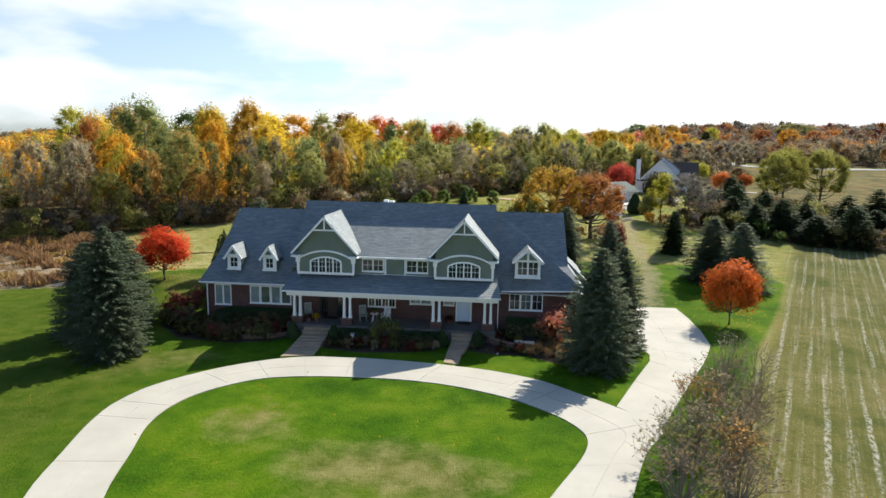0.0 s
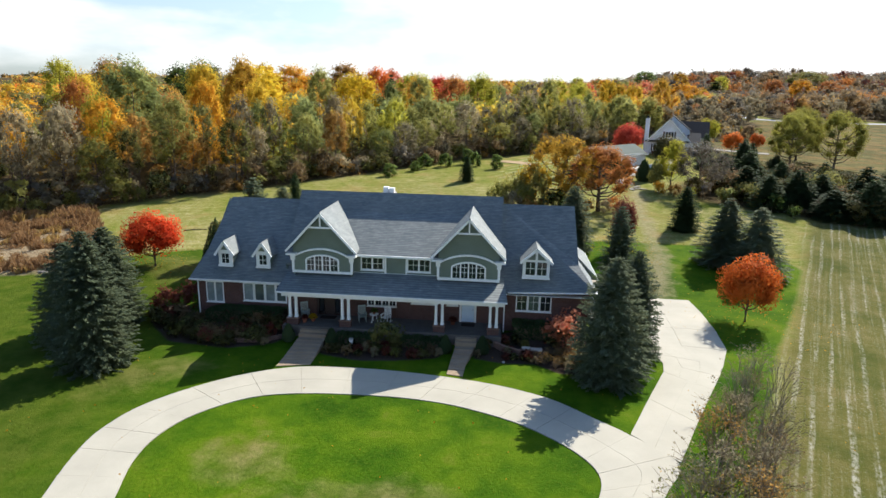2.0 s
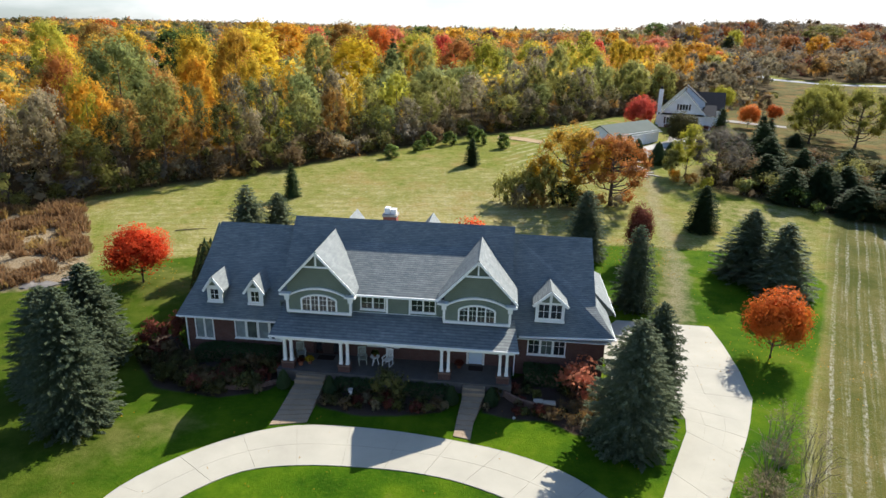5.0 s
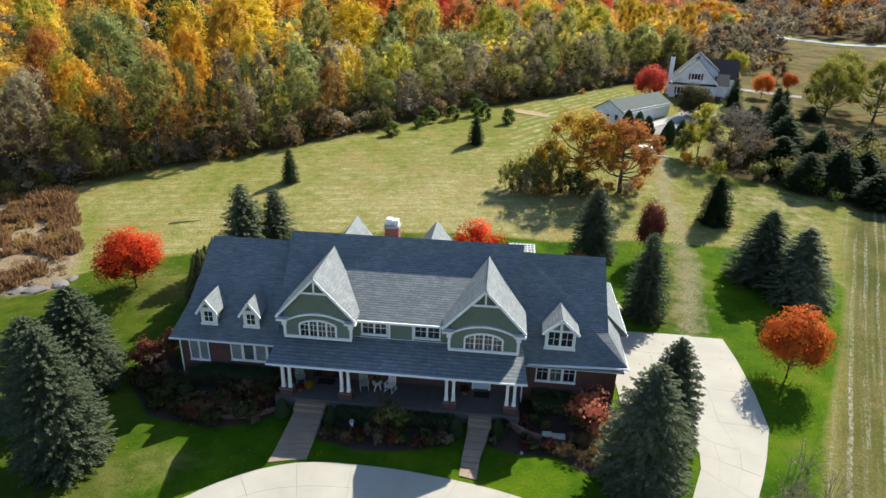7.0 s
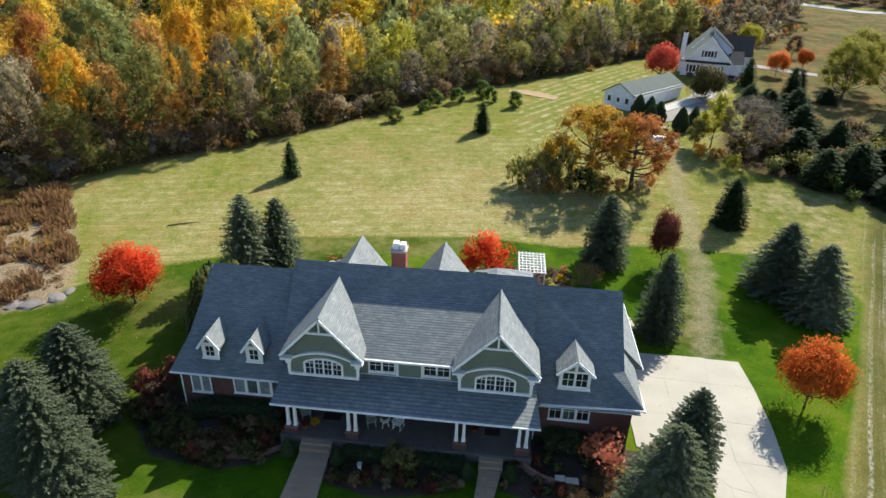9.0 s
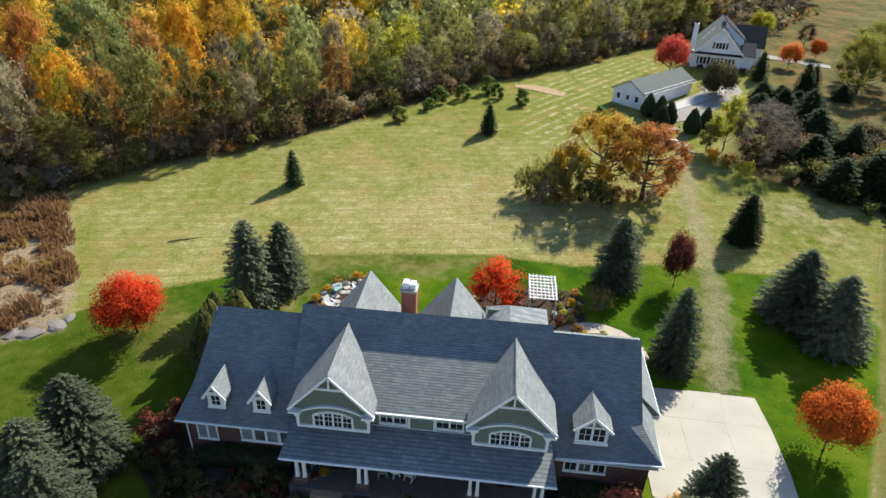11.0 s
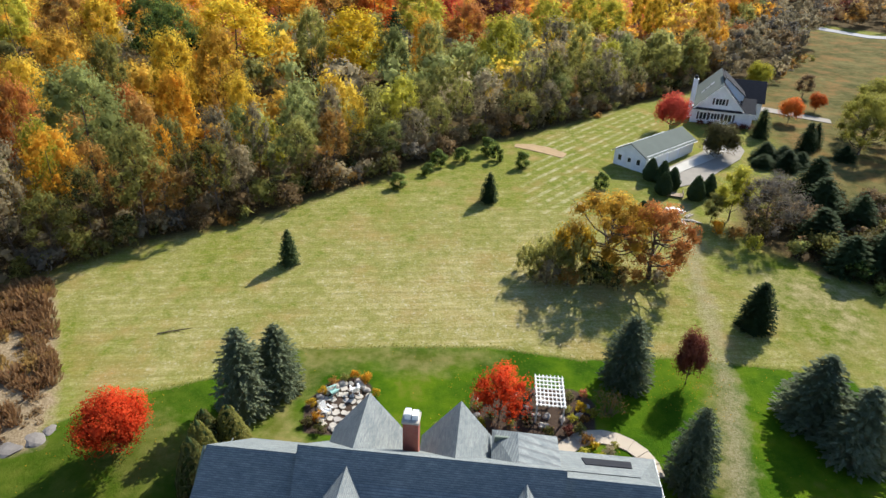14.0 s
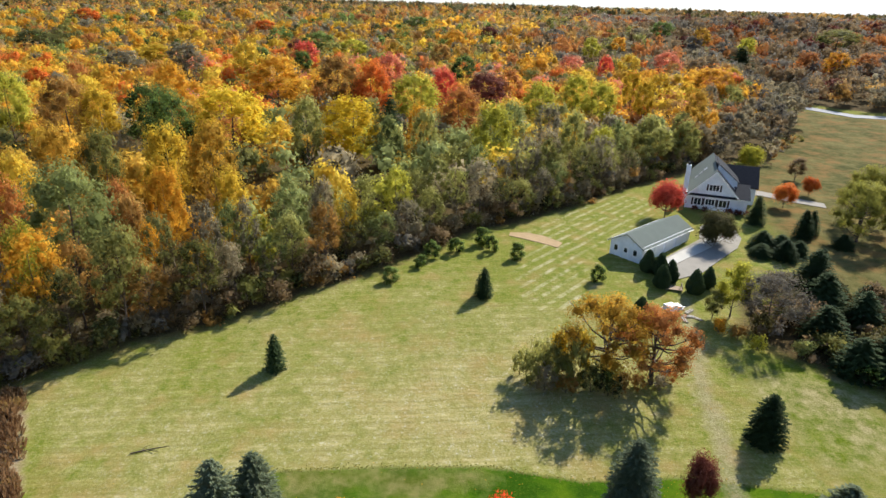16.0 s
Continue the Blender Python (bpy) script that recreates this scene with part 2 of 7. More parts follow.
LEAF = {
    "red": leaf("red_leaves", (0.50, 0.045, 0.012), (0.82, 0.11, 0.03), (0.92, 0.20, 0.06), 0.5, 0.15),
    "redorange": leaf("red_orange_leaves", (0.38, 0.075, 0.015), (0.68, 0.17, 0.03), (0.84, 0.30, 0.05), 0.42, 0.15),
    "crimson": leaf("crimson_leaves", (0.46, 0.05, 0.035), (0.76, 0.14, 0.085), (0.90, 0.26, 0.15), 0.5, 0.15),
    "wine": leaf("wine_leaves", (0.07, 0.024, 0.018), (0.17, 0.05, 0.034), (0.30, 0.10, 0.06), 0.35, 0.15),
    "orange": leaf("orange_leaves", (0.44, 0.20, 0.02), (0.72, 0.39, 0.04), (0.86, 0.54, 0.09), 0.66),
    "yellow": leaf("yellow_leaves", (0.46, 0.31, 0.02), (0.74, 0.53, 0.035), (0.88, 0.70, 0.10), 0.64),
    "gold": leaf("golden_leaves", (0.38, 0.25, 0.02), (0.64, 0.44, 0.045), (0.82, 0.61, 0.11), 0.66),
    "lime": leaf("yellow_green_leaves", (0.30, 0.28, 0.03), (0.50, 0.47, 0.06), (0.66, 0.61, 0.12), 0.66),
    "green": leaf("green_leaves", (0.07, 0.11, 0.025), (0.16, 0.22, 0.055), (0.27, 0.34, 0.09), 0.64),
    "olive": leaf("olive_leaves", (0.20, 0.20, 0.05), (0.37, 0.355, 0.10), (0.52, 0.49, 0.17), 0.64),
    "willow": leaf("grey_green_leaves", (0.15, 0.175, 0.055), (0.27, 0.30, 0.10), (0.40, 0.43, 0.17), 0.64),
    "brown": leaf("russet_leaves", (0.24, 0.125, 0.03), (0.46, 0.26, 0.07), (0.63, 0.40, 0.13), 0.64),
    "tan": leaf("dry_grey_brown_twigs", (0.22, 0.175, 0.10), (0.37, 0.305, 0.18), (0.50, 0.43, 0.28), 0.6),
    "spruce": leaf("blue_green_needles", (0.062, 0.088, 0.054), (0.165, 0.195, 0.112), (0.35, 0.38, 0.235), 0.45, 0.08),
    "pine": leaf("dark_green_needles", (0.032, 0.054, 0.022), (0.07, 0.106, 0.042), (0.12, 0.168, 0.068), 0.5, 0.02),
    "oak": leaf("golden_brown_oak_leaves", (0.26, 0.145, 0.02), (0.55, 0.33, 0.045), (0.75, 0.51, 0.10), 0.66),
    "rust": leaf("rust_oak_leaves", (0.24, 0.08, 0.025), (0.48, 0.19, 0.05), (0.66, 0.33, 0.10), 0.5),
    "deep": leaf("deep_olive_leaves", (0.08, 0.085, 0.025), (0.17, 0.165, 0.05), (0.29, 0.27, 0.085), 0.45),
    "mossy": leaf("mossy_olive_leaves", (0.13, 0.13, 0.035), (0.25, 0.24, 0.065), (0.38, 0.36, 0.11), 0.55),
    "moss": leaf("yellow_olive_leaves", (0.20, 0.19, 0.035), (0.34, 0.325, 0.065), (0.48, 0.455, 0.12), 0.66),
    "twiggy": leaf("grey_brown_twig_haze", (0.12, 0.105, 0.08), (0.20, 0.175, 0.135), (0.29, 0.255, 0.20), 0.5),
    "bronze": leaf("bronze_green_leaves", (0.05, 0.05, 0.02), (0.10, 0.088, 0.03), (0.18, 0.14, 0.045), 0.35, 0.12),
    "dull": leaf("dull_russet_leaves", (0.14, 0.10, 0.05), (0.27, 0.185, 0.095), (0.40, 0.275, 0.14), 0.55),
    "grey": leaf("grey_bare_twig_crowns", (0.15, 0.13, 0.08), (0.25, 0.215, 0.135), (0.35, 0.305, 0.195), 0.6),
    "pink": leaf("salmon_leaves", (0.45, 0.13, 0.07), (0.75, 0.26, 0.14), (0.88, 0.42, 0.25), 0.5),
}


# ---- mesh helpers ----
def part(name, bm, material, parent=None, label=""):
    """Links a bmesh as one mesh object under its thing or part."""
    me = bpy.data.meshes.new(name)
    bm.to_mesh(me)
    bm.free()
    for m in material if isinstance(material, (list, tuple)) else [material]:
        me.materials.append(m)
    ob = new(name, me)
    ob.parent = parent
    if label:
        ob["label"] = label
    return ob


def thing(name, label, category, group="", at=(0, 0, 0), kind=""):
    ob = new(name)
    ob.location = at
    return tagged(ob, label, category, group, kind)


def box(bm, x0, x1, y0, y1, z0, z1):
    v = [bm.verts.new((x, y, z)) for z in (z0, z1) for x, y in ((x0, y0), (x1, y0), (x1, y1), (x0, y1))]
    for f in ((3, 2, 1, 0), (4, 5, 6, 7), (0, 1, 5, 4), (1, 2, 6, 5), (2, 3, 7, 6), (3, 0, 4, 7)):
        bm.faces.new([v[i] for i in f])
    return bm


def boxes(*rows):
    bm = bmesh.new()
    for r in rows:
        box(bm, *r)
    return bm


def slab(pts, down):
    """A closed plate: the polygon pts, thickened by the vector down."""
    bm = bmesh.new()
    d = Vector(down)
    a = [bm.verts.new(p) for p in pts]
    b = [bm.verts.new(Vector(p) + d) for p in pts]
    bm.faces.new(a)
    bm.faces.new(b[::-1])
    for i in range(len(a)):
        j = (i + 1) % len(a)
        bm.faces.new((a[i], b[i], b[j], a[j]))
    bmesh.ops.recalc_face_normals(bm, faces=bm.faces)
    return bm


def plate_xz(pts, y0, y1):
    """A plate standing in the x-z plane between y0 and y1."""
    return slab([(x, y0, z) for x, z in pts], (0, y1 - y0, 0))


def bar(bm, a, b, w, d=None):
    """A square bar from a to b."""
    a, b = Vector(a), Vector(b)
    q = (b - a).to_track_quat("Z", "Y")
    d = d or w
    k = [q @ Vector((sx * w / 2, sy * d / 2, 0)) for sx, sy in ((-1, -1), (1, -1), (1, 1), (-1, 1))]
    lo, hi = [bm.verts.new(a + v) for v in k], [bm.verts.new(b + v) for v in k]
    bm.faces.new(lo[::-1])
    bm.faces.new(hi)
    for i in range(4):
        j = (i + 1) % 4
        bm.faces.new((lo[i], lo[j], hi[j], hi[i]))
    return bm


def from_lists(name, verts, faces, materials, smooth=False, normals=None):
    me = bpy.data.meshes.new(name)
    me.from_pydata(verts, [], faces, shade_flat=normals is None)
    if normals:
        me.normals_split_custom_set_from_vertices(normals)
    for m in materials:
        me.materials.append(m)
    if smooth:
        me.polygons.foreach_set("use_smooth", [True] * len(me.polygons))
    me.update()
    return me


# ---- lie of the land ----
RISE_Y = [-5000, 57, 66, 75, 85, 103, 120, 140, 165, 250, 420, 700, 1400, 5000]
RISE_Z = [0, 0, 0.45, 0.95, 1.6, 2.9, 3.8, 4.6, 5.5, 8.3, 13, 20, 36, 82]


def ground(x, y):
    """Height of the land, for numbers or arrays."""
    z = np.interp(y, RISE_Y, RISE_Z)
    dx = np.maximum(np.maximum(-21.0 - x, x - 3.0), 0)
    dy = np.maximum(np.maximum(46.5 - y, y - 60), 0)
    s = np.clip(1 - np.hypot(dx, dy) / 3.2, 0, 1)
    far = np.clip((np.hypot(x, y) - 60) / 200, 0, 1)
    z = z + 0.45 * s * s * (3 - 2 * s) + far * 1.5 * np.sin(x * 0.021 + 1.0) * np.sin(y * 0.017)
    hill = np.exp(-((x - 330) / 260.0) ** 4 - ((y - 560) / 170.0) ** 2) * 17
    knoll = 0.85 * np.exp(-((x + 33.5) / 7.0) ** 2 - ((y - 57.6) / 4.5) ** 2)
    return z + hill + knoll


def gz(x, y):
    return float(ground(np.float64(x), np.float64(y)))


# ---- ground: one sheet with its zones ----
LAWN = [(-37.6, 63.9), (-30.9, 67.4), (-24.2, 72.5), (-15, 74), (-5.2, 75.2), (4, 74.4), (12.8, 75.9), (24.3, 75.5), (29.5, 75), (31, 68), (25, 55.9),
        (20, 47), (15.4, 37), (9.5, 26), (3, 10), (-4, -90), (-140, -90), (-140, 44), (-55, 52), (-43.5, 58)]
STRIP = [(47, 95), (39, 85), (31.3, 68), (25.3, 56), (20.2, 46.5), (15.5, 36.8), (9.5, 25.5), (3, 9.8), (-4, -90), (150, -90), (130, 95)]
FIELD_FAR = [(46, 168), (60, 190), (104, 282), (118, 258), (250, 242), (420, 236), (900, 236), (900, 84), (82, 84), (80, 101), (57, 108), (46, 113), (43, 121), (46, 150), (50, 158)]
BRUSH = [(-43.2, 63.5), (-55.9, 81.2), (-90, 62), (-90, 40), (-62, 50), (-41, 57.5)]
WOODS = [(-90, 50), (-65, 75), (-57.5, 81.5), (-50.6, 89.1), (-39.7, 96.2), (-31.8, 104.5), (-25, 111), (-20.6, 115.8), (-15.1, 122.8), (-8.9, 131),
         (-2.3, 135.3), (8.3, 145.2), (20.2, 157.9), (29.4, 167.8), (52, 186), (78, 222), (98, 250), (103, 285), (110, 390), (300, 1200), (-4000, 4000), (-4000, 50)]
WOODS_FAR = [(124, 270), (114, 290), (117, 392), (320, 1200), (3000, 3000), (3000, 260), (420, 247), (250, 255)]
THICKET = [(37, 93), (31, 97), (27.5, 103), (30, 111), (38, 118), (44, 115.5), (47, 111.5), (57, 108), (80, 101), (80, 88), (60, 84), (45, 87)]


def zone(px, py, poly):
    """Signed distance to a polygon's edge, positive inside."""
    d = np.full(px.shape, 1e9)
    inside = np.zeros(px.shape, bool)
    n = len(poly)
    for i in range(n):
        (ax, ay), (bx, by) = poly[i], poly[(i + 1) % n]
        ex, ey = bx - ax, by - ay
        t = np.clip(((px - ax) * ex + (py - ay) * ey) / (ex * ex + ey * ey), 0, 1)
        d = np.minimum(d, np.hypot(px - ax - t * ex, py - ay - t * ey))
        if ay != by:
            inside ^= ((ay > py) != (by > py)) & (px < ex * (py - ay) / (by - ay) + ax)
    return np.where(inside, d, -d)


def line_distance(px, py, pts):
    d = np.full(px.shape, 1e9)
    for (ax, ay), (bx, by) in zip(pts, pts[1:]):
        ex, ey = bx - ax, by - ay
        t = np.clip(((px - ax) * ex + (py - ay) * ey) / (ex * ex + ey * ey), 0, 1)
        d = np.minimum(d, np.hypot(px - ax - t * ex, py - ay - t * ey))
    return d


BEDS = [  # planting beds round the house
    [(-25.8, 44.2), (-24, 42.4), (-19.3, 41.9), (-16.6, 43.0), (-15.2, 45), (-15.2, 47), (-24, 47.2), (-26.5, 50), (-28, 50), (-27.5, 46)],
    [(-13.0, 45.2), (-12.8, 41.9), (-10, 41.1), (-7.4, 41.4), (-4.4, 42.2), (-3.7, 44.9)],
    [(-2.2, 45.0), (-2.0, 42.6), (0.1, 42.0), (2.2, 42.2), (3.9, 40.9), (6.0, 41.0), (9.3, 43.4), (9.0, 46.6), (6.4, 47), (1, 47)],
    [(-20.4, 61.8), (-21.3, 65.2), (-19.8, 68.4), (-17.2, 69.3), (-15.6, 68.2), (-16.4, 62)],
    [(-6.5, 62), (-6.6, 68.5), (-3.4, 69.6), (2.8, 70.2), (4.6, 68.8), (4.2, 64.5), (1.5, 62.5)],
]
MEADOW = [(24.5, 89), (27, 80), (30, 76.5), (38, 84.5), (36.5, 92.5), (31, 96.5), (27, 96)]
TRACK = [(14.6, 59), (16.0, 65.7), (17.2, 70.6), (17.8, 76.2), (18.7, 82.7), (18.7, 88.7), (20.6, 99), (22, 110)]
DRY = [[(-25.5, 73.5), (-12, 74), (-4.5, 74.6), (-5.5, 72.8), (-9, 71.6), (-13, 70.2), (-15.2, 71.6), (-16.6, 71.6), (-17.6, 70.2), (-19.4, 71.2), (-21.2, 69), (-22, 65.5), (-21, 62.5), (-18, 60), (-22, 59.5), (-25, 61.5), (-24.4, 65.5), (-22.5, 69.5)],
       [(-36, 62.8), (-31, 61.6), (-29, 58), (-31, 54.5), (-34.5, 56)], [(12.3, 59.5), (15, 59), (18.6, 75), (16.4, 75), (14.4, 66)], [(-9.5, 26.5), (-4, 27.5), (1, 25.5), (-2, 23), (-8, 23.5)], [(-14.2, 29.8), (-12, 30.6), (-10.8, 28.4), (-13.4, 27.6)], [(-24.4, 34.6), (-19.6, 38.6), (-21.5, 39.4), (-25.6, 37)]]
ROWS = [(2.7, 135.8), (12.5, 150.5), (22.8, 157.6), (27.4, 149.3), (17, 133), (9.3, 125.2), (8.5, 104), (0.1, 108), (-1, 116)]


def calc_shift(n, l, pos):
    """The place moved aside, for a second independent noise."""
    m = n.new("ShaderNodeMapping")
    m.inputs["Location"].default_value = (37.0, 91.0, 0.0)
    l.new(pos, m.inputs["Vector"])
    return m.outputs["Vector"]


def pale_field(x, y):
    """How bleached the hay stubble lies: palest behind the house, green towards the wood and the far end."""
    heart = np.exp(-((x + 8 - 0.25 * (y - 84)) / 22.0) ** 2 - ((y - 83) / 15.0) ** 2)
    west = np.exp(-((x + 36) / 14.0) ** 2 - ((y - 76) / 7.0) ** 2)
    return 0.20 + 0.66 * heart + 0.24 * west - 0.25 * np.clip((y - 100) / 20, 0, 1)


def ground_material():
    m, n, l, b = mat("ground_cover", 0.95, 0, 0.03)
    pos = where(n)

    def attr(name):
        a = n.new("ShaderNodeAttribute")
        a.attribute_name = name
        return a.outputs["Fac"]

    n1, n2, n3 = (noise_tex(n, l, s, d, 0.62, pos) for s, d in ((0.12, 5), (0.7, 6), (5.0, 5)))
    n4 = noise_tex(n, l, 22, 3, 0.7, pos)

    def cover(name, soft, wobble):
        a = calc(n, l, "ADD", attr(name), calc(n, l, "MULTIPLY", calc(n, l, "SUBTRACT", n2, 0.5), wobble))
        return calc(n, l, "ADD", calc(n, l, "DIVIDE", a, soft), 0.5, True)

    s = n.new("ShaderNodeSeparateXYZ")
    l.new(pos, s.inputs[0])
    def stretched(ax, ay, bx, by, scale):
        """Noise drawn out along one direction: u = ax x + ay y, v = bx x + by y."""
        cmb = n.new("ShaderNodeCombineXYZ")
        l.new(calc(n, l, "ADD", calc(n, l, "MULTIPLY", s.outputs[0], ax), calc(n, l, "MULTIPLY", s.outputs[1], ay)), cmb.inputs[0])
        l.new(calc(n, l, "ADD", calc(n, l, "MULTIPLY", s.outputs[0], bx), calc(n, l, "MULTIPLY", s.outputs[1], by)), cmb.inputs[1])
        return noise_tex(n, l, scale, 4, 0.65, cmb.outputs[0])
    # mown hay field: green regrowth, bleached straw, faint swaths that follow the mower
    f = calc(n, l, "ADD", calc(n, l, "MULTIPLY", n1, 0.6), calc(n, l, "MULTIPLY", n2, 0.4))
    mott = calc(n, l, "ADD", calc(n, l, "MULTIPLY", n2, 0.5), calc(n, l, "MULTIPLY", n3, 0.5))
    green = ramp(n, l, mott, [(0.36, (0.095, 0.125, 0.014)), (0.5, (0.165, 0.185, 0.026)), (0.64, (0.255, 0.25, 0.06))])
    straw = ramp(n, l, mott, [(0.36, (0.215, 0.188, 0.05)), (0.5, (0.335, 0.285, 0.11)), (0.64, (0.455, 0.395, 0.2))])
    dry = calc(n, l, "ADD", attr("pale"), calc(n, l, "MULTIPLY", calc(n, l, "SUBTRACT", f, 0.5), 3.2), True)
    field = mixc(n, l, dry, green, straw)
    tan = noise_tex(n, l, 0.2, 4, 0.6, calc_shift(n, l, pos))
    field = mixc(n, l, calc(n, l, "MULTIPLY", calc(n, l, "SUBTRACT", tan, 0.51, True), 4.0, True), field, (0.32, 0.215, 0.08))
    bend = calc(n, l, "ADD", calc(n, l, "MULTIPLY", s.outputs[1], 3.6), calc(n, l, "MULTIPLY", n1, 8.0))
    bend = calc(n, l, "ADD", bend, calc(n, l, "MULTIPLY", s.outputs[0], -0.7))
    swath = calc(n, l, "SINE", bend)
    patchy = calc(n, l, "MULTIPLY", calc(n, l, "SUBTRACT", n2, 0.40, True), 3.2, True)
    field = mixc(n, l, calc(n, l, "MULTIPLY", calc(n, l, "MULTIPLY", calc(n, l, "ADD", swath, 0.1, True), patchy), 0.6), field, (0.13, 0.12, 0.022))
    streak = stretched(0.16, 0.035, -0.27, 1.6, 1.0)
    tuft = stretched(0.8, 0.2, -0.9, 3.6, 1.0)
    field = mixc(n, l, calc(n, l, "MULTIPLY", calc(n, l, "SUBTRACT", streak, 0.46, True), 2.0, True), field, (0.17, 0.165, 0.04))
    field = mixc(n, l, calc(n, l, "MULTIPLY", calc(n, l, "SUBTRACT", tuft, 0.52, True), 1.6, True), field, (0.39, 0.34, 0.16))
    speck = noise_tex(n, l, 3.2, 6, 0.78, pos)
    field = mixc(n, l, calc(n, l, "MULTIPLY", calc(n, l, "SUBTRACT", speck, 0.54, True), 3.5, True), field, (0.44, 0.395, 0.205))
    field = mixc(n, l, calc(n, l, "MULTIPLY", calc(n, l, "SUBTRACT", 0.46, speck, True), 3.5, True), field, (0.10, 0.11, 0.02))
    ridge = calc(n, l, "ADD", calc(n, l, "MULTIPLY", s.outputs[1], 9.6), calc(n, l, "ADD", calc(n, l, "MULTIPLY", n1, 13.0), calc(n, l, "MULTIPLY", s.outputs[0], -1.5)))
    ridge = calc(n, l, "MULTIPLY", calc(n, l, "ADD", calc(n, l, "SINE", ridge), 0.0, True), calc(n, l, "MULTIPLY", calc(n, l, "SUBTRACT", n2, 0.38, True), 3.0, True))
    field = mixc(n, l, calc(n, l, "MULTIPLY", ridge, 0.45), field, (0.15, 0.13, 0.028))
    chaff = noise_tex(n, l, 2.2, 7, 0.85, calc_shift(n, l, pos))
    field = mixc(n, l, calc(n, l, "MULTIPLY", calc(n, l, "MULTIPLY", calc(n, l, "SUBTRACT", chaff, 0.545, True), 7.0, True), dry), field, (0.56, 0.53, 0.42))
    # close-set planting rows beside the barn
    furrow = calc(n, l, "SINE", calc(n, l, "ADD", calc(n, l, "MULTIPLY", s.outputs[0], 2.6), calc(n, l, "MULTIPLY", s.outputs[1], -2.0)))
    furrow = calc(n, l, "MULTIPLY", calc(n, l, "GREATER_THAN", furrow, 0.45), calc(n, l, "MULTIPLY", calc(n, l, "SUBTRACT", n2, 0.4, True), 3.0, True))
    field = mixc(n, l, calc(n, l, "MULTIPLY", calc(n, l, "MULTIPLY", cover("rows", 4.0, 6.0), furrow), 0.8), field, (0.46, 0.42, 0.26))
    # watered lawn
    lawn = ramp(n, l, calc(n, l, "ADD", calc(n, l, "MULTIPLY", n1, 0.75), calc(n, l, "MULTIPLY", n2, 0.25)),
                [(0.40, (0.026, 0.072, 0.003)), (0.48, (0.050, 0.112, 0.004)), (0.57, (0.095, 0.158, 0.006)), (0.68, (0.18, 0.17, 0.03))])
    lawn = mixc(n, l, calc(n, l, "MULTIPLY", calc(n, l, "SUBTRACT", n3, 0.52, True), 2.0, True), lawn, (0.14, 0.165, 0.015))
    lawn = mixc(n, l, calc(n, l, "MULTIPLY", cover("dry", 2.6, 4.0), 0.8), lawn, ramp(n, l, n2, [(0.35, (0.13, 0.125, 0.025)), (0.65, (0.27, 0.22, 0.09))]))
    lawn = mixc(n, l, calc(n, l, "MULTIPLY", n4, 0.35), lawn, (0.022, 0.06, 0.004))
    lawn = mixc(n, l, calc(n, l, "MULTIPLY", cover("dull", 8.0, 5.0), 0.75), lawn, ramp(n, l, n2, [(0.35, (0.038, 0.065, 0.005)), (0.65, (0.085, 0.10, 0.015))]))
    # rough strip with wheel tracks
    strip = ramp(n, l, f, [(0.38, (0.07, 0.078, 0.016)), (0.5, (0.115, 0.108, 0.028)), (0.62, (0.165, 0.135, 0.05))])
    tracks = stretched(0.9 * 1.1, -0.436 * 1.1, 0.436 * 0.045, 0.9 * 0.045, 1.0)
    fine = stretched(0.9 * 3.4, -0.436 * 3.4, 0.436 * 0.05, 0.9 * 0.05, 1.0)
    grain = stretched(0.9 * 5.0, -0.436 * 5.0, 0.436 * 2.4, 0.9 * 2.4, 1.0)
    u = calc(n, l, "ADD", calc(n, l, "MULTIPLY", s.outputs[0], 0.9), calc(n, l, "MULTIPLY", s.outputs[1], -0.436))
    u = calc(n, l, "ADD", u, calc(n, l, "ADD", calc(n, l, "MULTIPLY", n1, 0.6), calc(n, l, "MULTIPLY", n2, 0.10)))
    line = calc(n, l, "MULTIPLY", calc(n, l, "SUBTRACT", calc(n, l, "SINE", calc(n, l, "MULTIPLY", u, 6.6)), 0.35, True), 2.2, True)
    band = calc(n, l, "MULTIPLY", calc(n, l, "SUBTRACT", tracks, 0.43, True), 6.0, True)
    thin = calc(n, l, "MULTIPLY", calc(n, l, "SUBTRACT", fine, 0.55, True), 6.0, True)
    broken = calc(n, l, "MULTIPLY", calc(n, l, "SUBTRACT", grain, 0.40, True), 4.5, True)
    strip = mixc(n, l, calc(n, l, "MULTIPLY", calc(n, l, "SUBTRACT", 0.49, fine, True), 4.0, True), strip, (0.065, 0.08, 0.014))
    marks = calc(n, l, "MULTIPLY", calc(n, l, "ADD", calc(n, l, "MULTIPLY", line, band), calc(n, l, "MULTIPLY", thin, 0.6), True), broken)
    strip = mixc(n, l, calc(n, l, "MULTIPLY", marks, 0.85), strip, (0.40, 0.38, 0.30))
    fleck = noise_tex(n, l, 6.0, 3, 0.7, pos)
    strip = mixc(n, l, calc(n, l, "MULTIPLY", calc(n, l, "MULTIPLY", calc(n, l, "SUBTRACT", fleck, 0.56, True), 4.0, True), calc(n, l, "ADD", calc(n, l, "MULTIPLY", calc(n, l, "SUBTRACT", n1, 0.5), 3.0), 0.6, True)), strip, (0.36, 0.34, 0.26))
    brush = ramp(n, l, n3, [(0.3, (0.15, 0.108, 0.06)), (0.5, (0.26, 0.195, 0.115)), (0.7, (0.37, 0.295, 0.195))])
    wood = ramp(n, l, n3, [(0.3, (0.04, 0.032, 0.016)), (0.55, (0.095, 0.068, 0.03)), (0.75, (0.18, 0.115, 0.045))])
